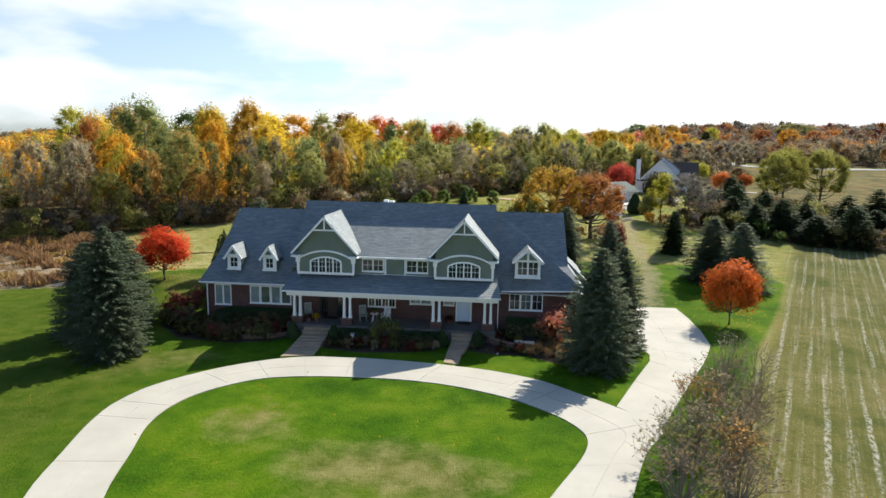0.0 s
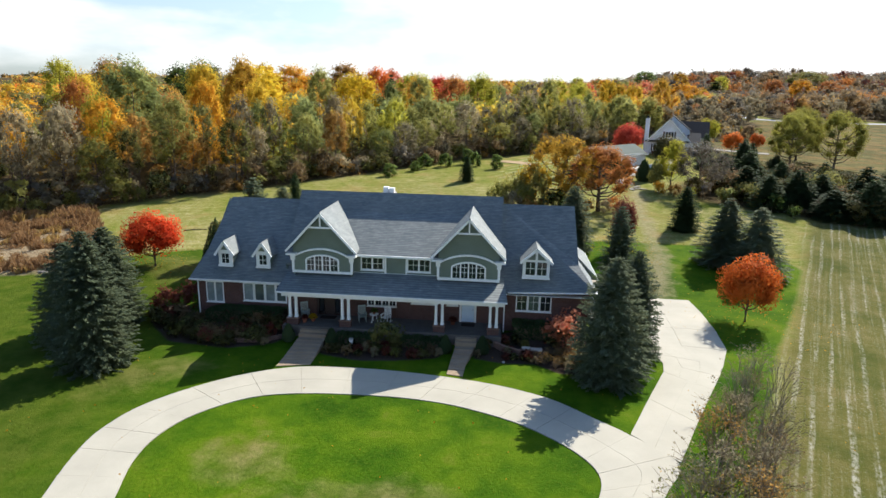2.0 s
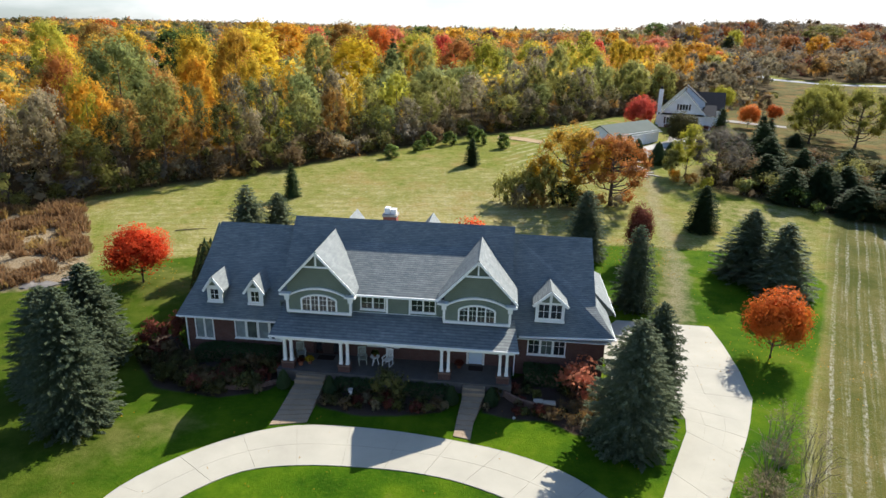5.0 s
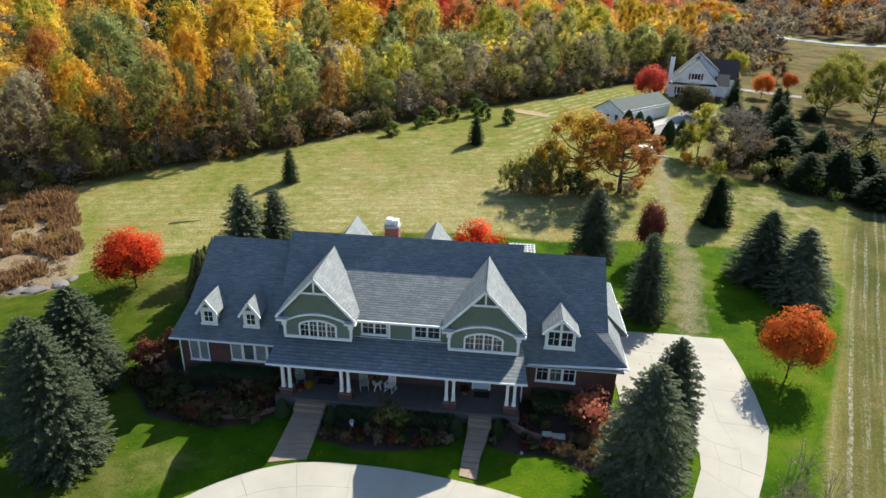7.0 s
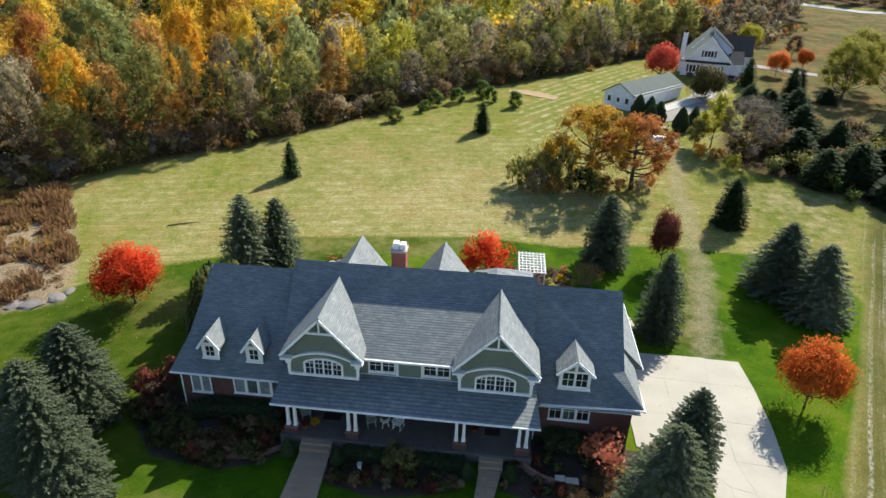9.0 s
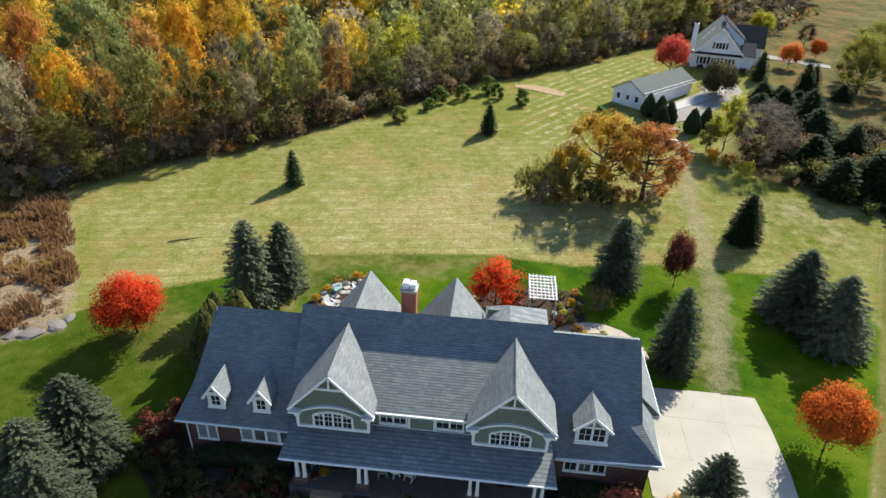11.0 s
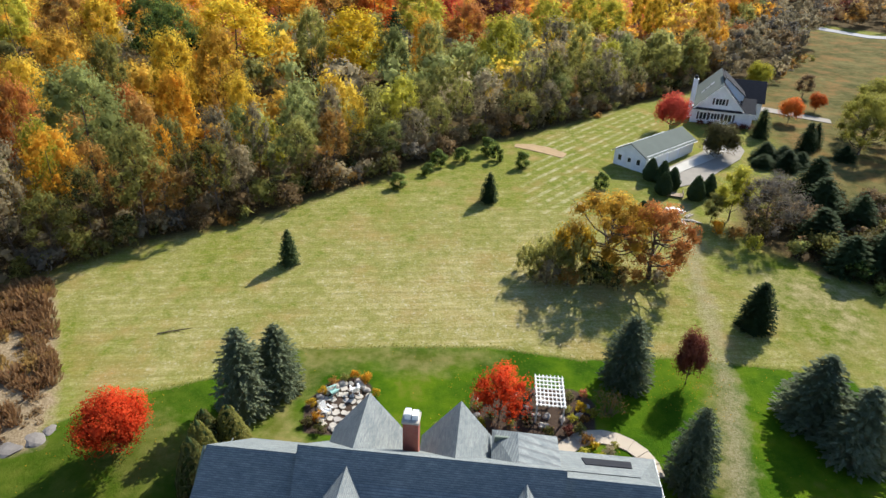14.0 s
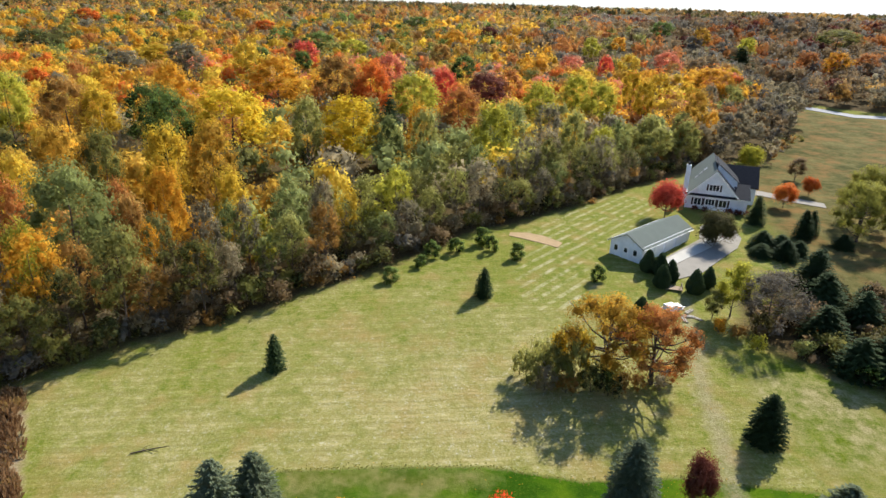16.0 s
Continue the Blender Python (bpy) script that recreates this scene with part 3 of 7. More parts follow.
    mulch = ramp(n, l, n4, [(0.3, (0.035, 0.024, 0.018)), (0.6, (0.085, 0.06, 0.045)), (0.8, (0.14, 0.11, 0.085))])
    worn = ramp(n, l, n3, [(0.35, (0.17, 0.145, 0.07)), (0.6, (0.36, 0.31, 0.21))])
    c = mixc(n, l, cover("strip", 2.0, 1.6), field, strip)
    meadow = mixc(n, l, calc(n, l, "MULTIPLY", calc(n, l, "SUBTRACT", f, 0.44, True), 6.0, True), ramp(n, l, mott, [(0.38, (0.075, 0.115, 0.008)), (0.6, (0.16, 0.18, 0.02))]), ramp(n, l, mott, [(0.38, (0.15, 0.14, 0.04)), (0.6, (0.34, 0.29, 0.14))]))
    c = mixc(n, l, cover("meadow", 4.0, 4.0), c, meadow)
    c = mixc(n, l, cover("far_field", 6.0, 6.0), c, ramp(n, l, f, [(0.40, (0.06, 0.06, 0.016)), (0.5, (0.105, 0.095, 0.03)), (0.62, (0.16, 0.135, 0.05))]))
    c = mixc(n, l, calc(n, l, "MULTIPLY", cover("far_field", 6.0, 6.0), calc(n, l, "MULTIPLY", calc(n, l, "SUBTRACT", tan, 0.47, True), 5.0, True)), c, (0.19, 0.115, 0.04))
    c = mixc(n, l, cover("lawn", 0.5, 0.9), c, lawn)
    c = mixc(n, l, calc(n, l, "MULTIPLY", cover("track", 1.3, 2.8), 0.52), c, worn)
    c = mixc(n, l, cover("brush", 1.2, 2.5), c, brush)
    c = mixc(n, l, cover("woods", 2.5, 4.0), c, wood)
    c = mixc(n, l, cover("bed", 0.25, 0.35), c, mulch)
    l.new(c, b.inputs["Base Color"])
    bump(n, l, b, calc(n, l, "ADD", n3, calc(n, l, "MULTIPLY", n4, 0.6)), 0.6, 0.10)
    return m


def build_ground():
    def steps(lo, a, b, hi, fine, far):
        left = a - np.geomspace(1, a - lo + 1, far)[::-1] + 1
        right = b + np.geomspace(1, hi - b + 1, far) - 1
        return np.concatenate([left[:-1], np.arange(a, b, fine), right])
    xs = steps(-4500, -62, 60, 4500, 0.7, 45)
    ys = steps(-600, 16, 140, 4800, 0.7, 45)
    px, py = np.meshgrid(xs, ys)
    px, py = px.ravel(), py.ravel()
    rng = np.random.default_rng(3)
    pz = ground(px, py) + np.where((py > 76) & (py < 200), rng.normal(0, 0.025, px.shape), 0)
    br = zone(px, py, BRUSH)
    pz = pz + np.where(br > 0.5, rng.uniform(0, 0.28, px.shape), 0)
    nx, ny = len(xs), len(ys)
    i = np.arange(nx * ny).reshape(ny, nx)
    quads = np.stack([i[:-1, :-1], i[:-1, 1:], i[1:, 1:], i[1:, :-1]], -1).reshape(-1, 4)
    me = bpy.data.meshes.new("ground")
    me.from_pydata(np.stack([px, py, pz], -1).tolist(), [], quads.tolist())
    beds = np.max([zone(px, py, p) for p in BEDS], 0)
    for name, val in (("lawn", zone(px, py, LAWN)), ("strip", zone(px, py, STRIP)), ("brush", br), ("bed", beds),
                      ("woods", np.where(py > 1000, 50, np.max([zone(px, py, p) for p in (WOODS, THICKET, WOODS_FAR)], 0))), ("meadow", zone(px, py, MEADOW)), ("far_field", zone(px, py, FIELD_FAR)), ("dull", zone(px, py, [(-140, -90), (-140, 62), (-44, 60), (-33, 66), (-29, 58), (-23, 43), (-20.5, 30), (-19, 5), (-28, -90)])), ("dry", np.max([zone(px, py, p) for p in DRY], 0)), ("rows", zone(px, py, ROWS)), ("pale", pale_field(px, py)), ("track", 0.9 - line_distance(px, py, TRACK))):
        a = me.attributes.new(name, "FLOAT", "POINT")
        a.data.foreach_set("value", np.clip(val, -50, 50).astype(np.float32))
    me.polygons.foreach_set("use_smooth", [True] * len(me.polygons))
    me.materials.append(ground_material())
    me.update()
    tagged(new("ground", me), "green lawn, dry mown hay field and leaf-strewn woodland floor", "ground", kind="structure")


build_ground()

# ---- the house ----
WX0, WX1, WY = -23.75, 6.15, 47.0          # outer faces of the brick walls
EAVE_Y, EAVE_Z, RIDGE_Y, RIDGE_Z, MID_Z = 46.45, 3.68, 51.6, 9.35, 9.9
SLOPE = (RIDGE_Z - EAVE_Z) / (RIDGE_Y - EAVE_Y)
BACK_Y = 57.7
MX0, MX1 = -16.75, -0.33                    # the raised middle part
FLOOR_Z = 0.95
house = thing("house", "long two-storey house with sage siding, dark brick and grey shingle roofs", "house")


def wall_with_holes(x0, x1, y0, y1, z0, z1, holes):
    """A wall along x as one mesh, with openings right through it."""
    xs = sorted({x0, x1, *(h[0] for h in holes), *(h[1] for h in holes)})
    zs = sorted({z0, z1, *(h[2] for h in holes), *(h[3] for h in holes)})
    bm = bmesh.new()
    for a, b in zip(xs, xs[1:]):
        for c, d in zip(zs, zs[1:]):
            if not any(h[0] <= a and b <= h[1] and h[2] <= c and d <= h[3] for h in holes):
                box(bm, a, b, y0, y1, c, d)
    bmesh.ops.remove_doubles(bm, verts=bm.verts, dist=1e-4)
    return bm


def window(x0, x1, z0, z1, y, panes, cols=2, rows=2, glass=None, mullion=0.11, label=""):
    """A white window: frame, sill, panes in wide lights with thin bars."""
    fr = 0.085
    w = (x1 - x0 - mullion * (panes - 1)) / panes
    holes = [(x0 + k * (w + mullion), x0 + k * (w + mullion) + w, z0, z1) for k in range(panes)]
    win = part("window", wall_with_holes(x0 - fr, x1 + fr, y - 0.05, y + 0.04, z0 - fr, z1 + fr, holes), TRIM, house, label or "white window frame")
    for k in range(panes):
        a = x0 + k * (w + mullion)
        g = glass[k] if isinstance(glass, list) else (glass or GLASS)
        part("pane", boxes((a, a + w, y + 0.045, y + 0.055, z0, z1)), g, win)
        bars = bmesh.new()
        for c in range(1, cols):
            xx = a + w * c / cols
            box(bars, xx - 0.013, xx + 0.013, y + 0.02, y + 0.044, z0, z1)
        for r in range(1, rows):
            zz = z0 + (z1 - z0) * r / rows
            box(bars, a, a + w, y + 0.021, y + 0.043, zz - 0.013, zz + 0.013)
        if cols > 1 or rows > 1:
            part("glazing_bar", bars, TRIM, win)
    part("sill", boxes((x0 - fr - 0.04, x1 + fr + 0.04, y - 0.11, y + 0.03, z0 - fr - 0.05, z0 - fr)), TRIM, win)
    return win


front_holes = [(-23.1, -21.85, 1.62, 3.15), (-20.1, -16.8, 1.85, 3.15), (0.98, 3.44, 2.16, 3.42),
               (-10.3, -8.2, 1.95, 3.1), (-6.9, -5.3, 2.3, 3.1), (-4.2, -3.5, 2.3, 3.1), (-3.2, -2.12, 0.95, 3.02), (-14.2, -12.5, 0.95, 3.02)]
part("wall", wall_with_holes(WX0, WX1, WY, WY + 0.3, 0.1, 3.62, front_holes), BRICK, house, "dark red-brown brick front wall")
part("wall", boxes((WX0, WX0 + 0.3, WY + 0.3, BACK_Y - 0.9, 0.1, 3.62)), BRICK, house)
part("wall", boxes((WX1 - 0.3, WX1, WY + 0.3, 51.0, 0.0, 3.62)), BRICK, house)
part("wall", boxes((6.0, 6.95, 51.0, 59.6, 0.0, 3.55)), BRICK, house, "brick garage wing wall")
part("wall", boxes((WX0, WX1, BACK_Y - 0.9, BACK_Y - 0.6, 0.1, 3.62)), BRICK, house)
part("foundation", boxes((WX0 - 0.03, WX1 + 0.03, WY - 0.03, WY + 0.2, -0.4, 0.42)), ROCK, house)
part("interior_floor", boxes((WX0 + 0.3, WX1 - 0.3, WY + 0.3, BACK_Y - 0.9, 0.6, 0.9)), STONE_FLOOR, house)

window(-23.1, -21.85, 1.62, 3.15, WY, 2, 1, 1, CURTAIN)
window(-20.1, -16.8, 1.85, 3.15, WY, 4, 1, 1, [CURTAIN, SHUTTER_GLASS, CURTAIN, SHUTTER_GLASS], 0.17)
window(0.98, 3.44, 2.16, 3.42, WY, 3, 2, 2, [GLASS, SHUTTER_GLASS, GLASS], 0.16)
window(-10.3, -8.2, 1.95, 3.1, WY, 4, 2, 2)
window(-6.9, -5.3, 2.3, 3.1, WY, 2, 2, 2, CURTAIN)
window(-4.2, -3.5, 2.3, 3.1, WY, 1, 1, 1, CURTAIN)

# doors
d1 = part("door", boxes((-3.13, -2.19, WY + 0.06, WY + 0.12, FLOOR_Z, 2.98)), DOOR_BLUE, house, "pale blue panelled side door")
part("door_frame", wall_with_holes(-3.3, -2.02, WY - 0.05, WY + 0.1, FLOOR_Z, 3.08, [(-3.14, -2.18, FLOOR_Z, 2.98)]), TRIM, d1)
for a, b, c, d in ((-3.02, -2.72, 1.15, 1.75), (-2.6, -2.3, 1.15, 1.75), (-3.02, -2.72, 1.9, 2.4), (-2.6, -2.3, 1.9, 2.4)):
    part("door_panel", boxes((a, b, WY + 0.035, WY + 0.058, c, d)), DOOR_BLUE, d1)
part("door_light", boxes((-3.0, -2.32, WY + 0.045, WY + 0.058, 2.6, 2.88)), GLASS, d1)
part("handle", boxes((-2.3, -2.24, WY - 0.02, WY + 0.05, 1.9, 2.0)), METAL, d1)
d2 = part("door", boxes((-13.75, -12.95, WY + 0.06, WY + 0.12, FLOOR_Z, 2.98)), DOOR_DARK, house, "dark wooden front door with sidelights")
part("door_frame", wall_with_holes(-14.35, -12.35, WY - 0.05, WY + 0.1, FLOOR_Z, 3.1, [(-14.18, -12.52, FLOOR_Z, 2.98)]), DOOR_DARK, d2)
for a in (-14.15, -12.9):
    part("sidelight", boxes((a, a + 0.35, WY + 0.08, WY + 0.09, 1.2, 2.9)), GLASS, d2)


def zf(y, top=RIDGE_Z):
    """Height of the front roof plane."""
    return top - SLOPE * (RIDGE_Y - y)


TH = (0, 0, -0.16)
KL = (-23.35, 48.25)
LEFT_X, LEFT_Z, RIGHT_X = -22.65, 9.12, 5.25      # ends and height of the wing ridges
KR = (5.45, 48.1)
# wings: front planes with gable rake above and a flared hip below
part("roof", slab([(-24.2, EAVE_Y, EAVE_Z - 0.12), (MX0 + 0.02, EAVE_Y, EAVE_Z), (MX0 + 0.02, RIDGE_Y, LEFT_Z), (LEFT_X, RIDGE_Y, LEFT_Z), (KL[0], KL[1], zf(KL[1]) - 0.08)], TH), SHINGLE, house, "grey shingle roof slope of the end wing")
part("roof", slab([(MX1 - 0.02, EAVE_Y, EAVE_Z), (6.62, EAVE_Y, EAVE_Z + 0.28), (KR[0], KR[1], zf(KR[1])), (RIGHT_X, RIDGE_Y, RIDGE_Z), (MX1 - 0.02, RIDGE_Y, RIDGE_Z)], TH), SHINGLE, house, "grey shingle roof slope of the end wing")
part("roof", slab([(LEFT_X, RIDGE_Y, LEFT_Z), (MX0, RIDGE_Y, LEFT_Z), (MX0, BACK_Y, EAVE_Z), (LEFT_X, BACK_Y, EAVE_Z)], TH), SHINGLE, house, "grey shingle rear roof slope")
part("roof", slab([(MX1, RIDGE_Y, RIDGE_Z), (RIGHT_X, RIDGE_Y, RIDGE_Z), (KR[0], BACK_Y, EAVE_Z), (MX1, BACK_Y, EAVE_Z)], TH), SHINGLE, house, "grey shingle rear roof slope")
# raised middle
for xa, xb in ((MX0, -11.2), (-5.05, MX1)):
    part("roof", slab([(xa, 47.1, zf(47.1, MID_Z)), (xb, 47.1, zf(47.1, MID_Z)), (xb, 49.9, zf(49.9, MID_Z)), (xa, 49.9, zf(49.9, MID_Z))], TH), SHINGLE, house, "grey shingle main roof slope")
part("roof", slab([(MX0, 49.9, zf(49.9, MID_Z)), (MX1, 49.9, zf(49.9, MID_Z)), (MX1, RIDGE_Y, MID_Z), (MX0, RIDGE_Y, MID_Z)], TH), SHINGLE, house, "grey shingle main roof slope")
part("roof", slab([(MX0, RIDGE_Y, MID_Z), (MX1, RIDGE_Y, MID_Z), (MX1, BACK_Y, EAVE_Z + 0.5), (MX0, BACK_Y, EAVE_Z + 0.5)], TH), SHINGLE, house, "grey shingle rear roof slope")
for xx, s in ((MX0, 1), (MX1, -1)):
    part("wall", slab([(xx + 0.02 * s, EAVE_Y + 0.7, zf(EAVE_Y + 0.7) - 0.1), (xx + 0.02 * s, RIDGE_Y, RIDGE_Z - 0.1), (xx + 0.02 * s, RIDGE_Y, MID_Z - 0.05), (xx + 0.02 * s, 47.2, zf(47.2, MID_Z) - 0.05)], (0.1 * s, 0, 0)), SIDING, house)
part("roof", slab([(MX0, EAVE_Y, EAVE_Z - 0.02), (-15.8, EAVE_Y, EAVE_Z - 0.02), (-15.8, 48.3, zf(48.3) - 0.02), (MX0, 48.3, zf(48.3) - 0.02)], TH), SHINGLE, house, "grey shingle valley beside the gable")
# low-pitched roof over the upper middle wall
SH_Y, SH_Z = 46.45, 6.05
part("roof", slab([(-12.2, SH_Y, SH_Z), (-4.05, SH_Y, SH_Z), (-3.2, 50.3, zf(50.3, MID_Z) + 0.03), (-13.0, 50.3, zf(50.3, MID_Z) + 0.03)], TH), SHINGLE, house, "low-pitched sunlit shingle roof between the gables")
part("wall", wall_with_holes(-11.4, -4.75, 46.8, 46.95, 4.2, 6.0, [(-10.72, -9.13, 4.86, 5.72), (-7.2, -5.6, 4.86, 5.72)]), SIDING, house, "sage green lap siding wall")
window(-10.72, -9.13, 4.86, 5.72, 46.8, 2, 2, 2)
window(-7.2, -5.6, 4.86, 5.72, 46.8, 2, 2, 2)
for tx0, tx1, tz0, tz1 in ((-11.4, -4.75, 5.86, 6.0), (-11.4, -4.75, 4.42, 4.58), (-9.0, -8.85, 4.58, 5.86), (-7.4, -7.3, 4.58, 5.86)):
    part("trim", boxes((tx0, tx1, 46.73, 46.8, tz0, tz1)), TRIM, house)
part("gutter", boxes((-11.35, -4.8, SH_Y - 0.12, SH_Y, SH_Z - 0.16, SH_Z - 0.02)), TRIM, house)


def cross_gable(cx, half, apex_z, y0, y_back, foot_z, wall_x, bottom_z, face_y):
    """A front gable: two roof slopes, siding face, arched window and white trim."""
    ridge = apex_z + 0.05
    for s in (-1, 1):
        pts = [(cx, y0, ridge), (cx, y_back, ridge), (cx + s * half, face_y + 0.9 + (ridge - foot_z) * 0.0, foot_z), (cx + s * half, y0, foot_z)]
        # lower rear corner lies where the slope meets the main roof
        pts[2] = (cx + s * half, RIDGE_Y - (MID_Z - foot_z) / SLOPE + 0.15, foot_z)
        part("roof", slab(pts, TH), SHINGLE, house, "steep sunlit shingle slope of a front gable")
        # rake boards
        bm = bmesh.new()
        bar(bm, (cx, y0 - 0.04, ridge - 0.12), (cx + s * half, y0 - 0.04, foot_z - 0.12), 0.06, 0.15)
        part("rake_board", bm, TRIM, house)
        # short return at the foot
        part("cornice_return", boxes((cx + s * half - (0.75 if s > 0 else 0), cx + s * half + (0.75 if s < 0 else 0), y0 - 0.05, face_y + 0.02, foot_z - 0.42, foot_z - 0.28)), TRIM, house)
    part("ridge_cap", slab([(cx - 0.08, y0, ridge - 0.06), (cx, y0, ridge + 0.03), (cx + 0.08, y0, ridge - 0.06)], (0, y_back - y0, 0)), SHINGLE, house)
    w = wall_x
    k = (apex_z - foot_z) / half
    side_z = apex_z - k * w - 0.1
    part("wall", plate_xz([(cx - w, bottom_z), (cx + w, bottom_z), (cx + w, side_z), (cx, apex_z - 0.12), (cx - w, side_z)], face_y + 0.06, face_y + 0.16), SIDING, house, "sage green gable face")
    for s in (-1, 1):
        part("wall", boxes((cx + s * w - (0.1 if s > 0 else 0), cx + s * w + (0.1 if s < 0 else 0), face_y + 0.1, 49.4, bottom_z - 0.6, side_z)), SIDING, house)
    # trim: base, corner posts, tie beam, king post
    part("trim", boxes((cx - w - 0.06, cx + w + 0.06, face_y - 0.06, face_y + 0.06, bottom_z - 0.02, bottom_z + 0.16)), TRIM, house)
    for s in (-1, 1):
        part("corner_post", boxes((cx + s * w - 0.09, cx + s * w + 0.09, face_y - 0.05, face_y + 0.1, bottom_z + 0.16, foot_z - 0.42)), TRIM, house)
        part("bracket", boxes((cx + s * w - 0.16, cx + s * w + 0.16, face_y - 0.14, face_y + 0.05, foot_z - 0.85, foot_z - 0.42)), TRIM, house)
    zt = apex_z - 1.0
    hw = (apex_z - zt) / k - 0.08
    part("tie_beam", boxes((cx - hw, cx + hw, y0 - 0.03, y0 + 0.07, zt - 0.12, zt)), TRIM, house)
    part("king_post", boxes((cx - 0.05, cx + 0.05, y0 - 0.02, y0 + 0.06, zt, apex_z - 0.2)), TRIM, house)
    # arched band over the window
    def arch(x_half, z_spring, rise, width, y_a, y_b, steps=14):
        bm = bmesh.new()
        r = (x_half ** 2 + rise ** 2) / (2 * rise)
        rows = []
        for i in range(steps + 1):
            x = -x_half + 2 * x_half * i / steps
            z = z_spring + math.sqrt(r * r - x * x) - (r - rise)
            rows.append([bm.verts.new((cx + x, yy, z + dz)) for yy in (y_a, y_b) for dz in (0, width)])
        for p, q in zip(rows, rows[1:]):
            for i, j in ((0, 1), (1, 3), (3, 2), (2, 0)):
                bm.faces.new((p[i], q[i], q[j], p[j]))
        bm.faces.new([rows[0][i] for i in (0, 1, 3, 2)])
        bm.faces.new([rows[-1][i] for i in (2, 3, 1, 0)])
        bmesh.ops.recalc_face_normals(bm, faces=bm.faces)
        return bm
    part("arched_band", arch(w - 0.1, foot_z - 0.62, 0.62, 0.13, face_y - 0.1, face_y + 0.06), TRIM, house)
    # arched window
    a, z0, zs, rise = 1.22, bottom_z + 0.16, bottom_z + 0.98, 0.32
    win = part("window", arch(a, zs, rise, 0.12, face_y - 0.04, face_y + 0.06), TRIM, house, "white arched window with small panes")
    part("jamb", boxes((cx - a - 0.06, cx - a + 0.06, face_y - 0.045, face_y + 0.065, z0, zs + 0.04)), TRIM, win)
    part("jamb", boxes((cx + a - 0.06, cx + a + 0.06, face_y - 0.045, face_y + 0.065, z0, zs + 0.04)), TRIM, win)
    r = (a * a + rise * rise) / (2 * rise)
    def top(x):
        return zs + math.sqrt(r * r - x * x) - (r - rise)
    n = 4
    ww = 2 * (a - 0.06) / n
    for i in range(n):
        xa = -a + 0.06 + i * ww
        pts = [(cx + xa, z0), (cx + xa + ww, z0)] + [(cx + xa + ww * (1 - j / 4), top(xa + ww * (1 - j / 4))) for j in range(5)]
        part("pane", plate_xz(pts, face_y + 0.04, face_y + 0.055), GLASS, win)
        bars = boxes((cx + xa + ww / 2 - 0.012, cx + xa + ww / 2 + 0.012, face_y + 0.005, face_y + 0.038, z0, top(xa + ww / 2)),
                     (cx + xa, cx + xa + ww, face_y + 0.008, face_y + 0.036, z0 + 0.43, z0 + 0.455), (cx + xa, cx + xa + ww, face_y + 0.008, face_y + 0.036, z0 + 0.81, z0 + 0.835))
        part("glazing_bar", bars, TRIM, win)
        if i:
            part("mullion", boxes((cx + xa - 0.05, cx + xa + 0.05, face_y - 0.02, face_y + 0.05, z0, top(xa) + 0.02)), TRIM, win)


cross_gable(-13.55, 2.64, 9.16, 45.72, 50.95, 6.36, 2.22, 4.58, 46.08)
cross_gable(-2.67, 2.67, 9.16, 45.72, 50.95, 6.36, 2.22, 4.52, 46.08)

# porch: roof, beam, floor, columns
PY, PZ = 44.3, 3.62
part("porch_roof", slab([(-16.55, PY, PZ), (0.22, PY, PZ), (-0.1, 47.0, 4.66), (-16.3, 47.0, 4.66)], (0, 0, -0.14)), SHINGLE, house, "grey shingle porch roof")
part("gutter", boxes((-16.57, 0.24, PY - 0.1, PY, PZ - 0.13, PZ - 0.03)), TRIM, house, "white porch gutter")
part("porch_beam", boxes((-16.3, 0.0, 44.72, 45.0, 3.1, 3.42)), TRIM, house)
part("porch_ceiling", boxes((-16.3, 0.0, 44.45, 47.0, 3.42, 3.46)), TRIM, house)
part("gutter", boxes((-24.22, -16.55, EAVE_Y - 0.11, EAVE_Y, EAVE_Z - 0.22, EAVE_Z - 0.13)), TRIM, house)
part("gutter", bar(bmesh.new(), (0.25, EAVE_Y - 0.055, EAVE_Z - 0.03), (6.62, EAVE_Y - 0.055, EAVE_Z + 0.2), 0.11, 0.1), TRIM, house)
part("soffit", boxes((-24.1, -16.3, EAVE_Y, WY, EAVE_Z - 0.3, EAVE_Z - 0.26)), TRIM, house)
part("soffit", boxes((0.0, 6.5, EAVE_Y, WY, EAVE_Z - 0.24, EAVE_Z - 0.2)), TRIM, house)
part("porch_floor", boxes((-16.2, -0.1, 44.4, 47.0, 0.1, FLOOR_Z)), STONE_FLOOR, house, "stone porch floor")
for k, (xs0, w) in enumerate(((-14.75, 2.0), (-3.35, 1.5))):
    for i in range(2):
        part("step", boxes((xs0, xs0 + w, 44.4 - 0.34 * (i + 1), 44.4 - 0.34 * i, 0.0, FLOOR_Z - 0.16 * (i + 1))), WALKSTONE, house)
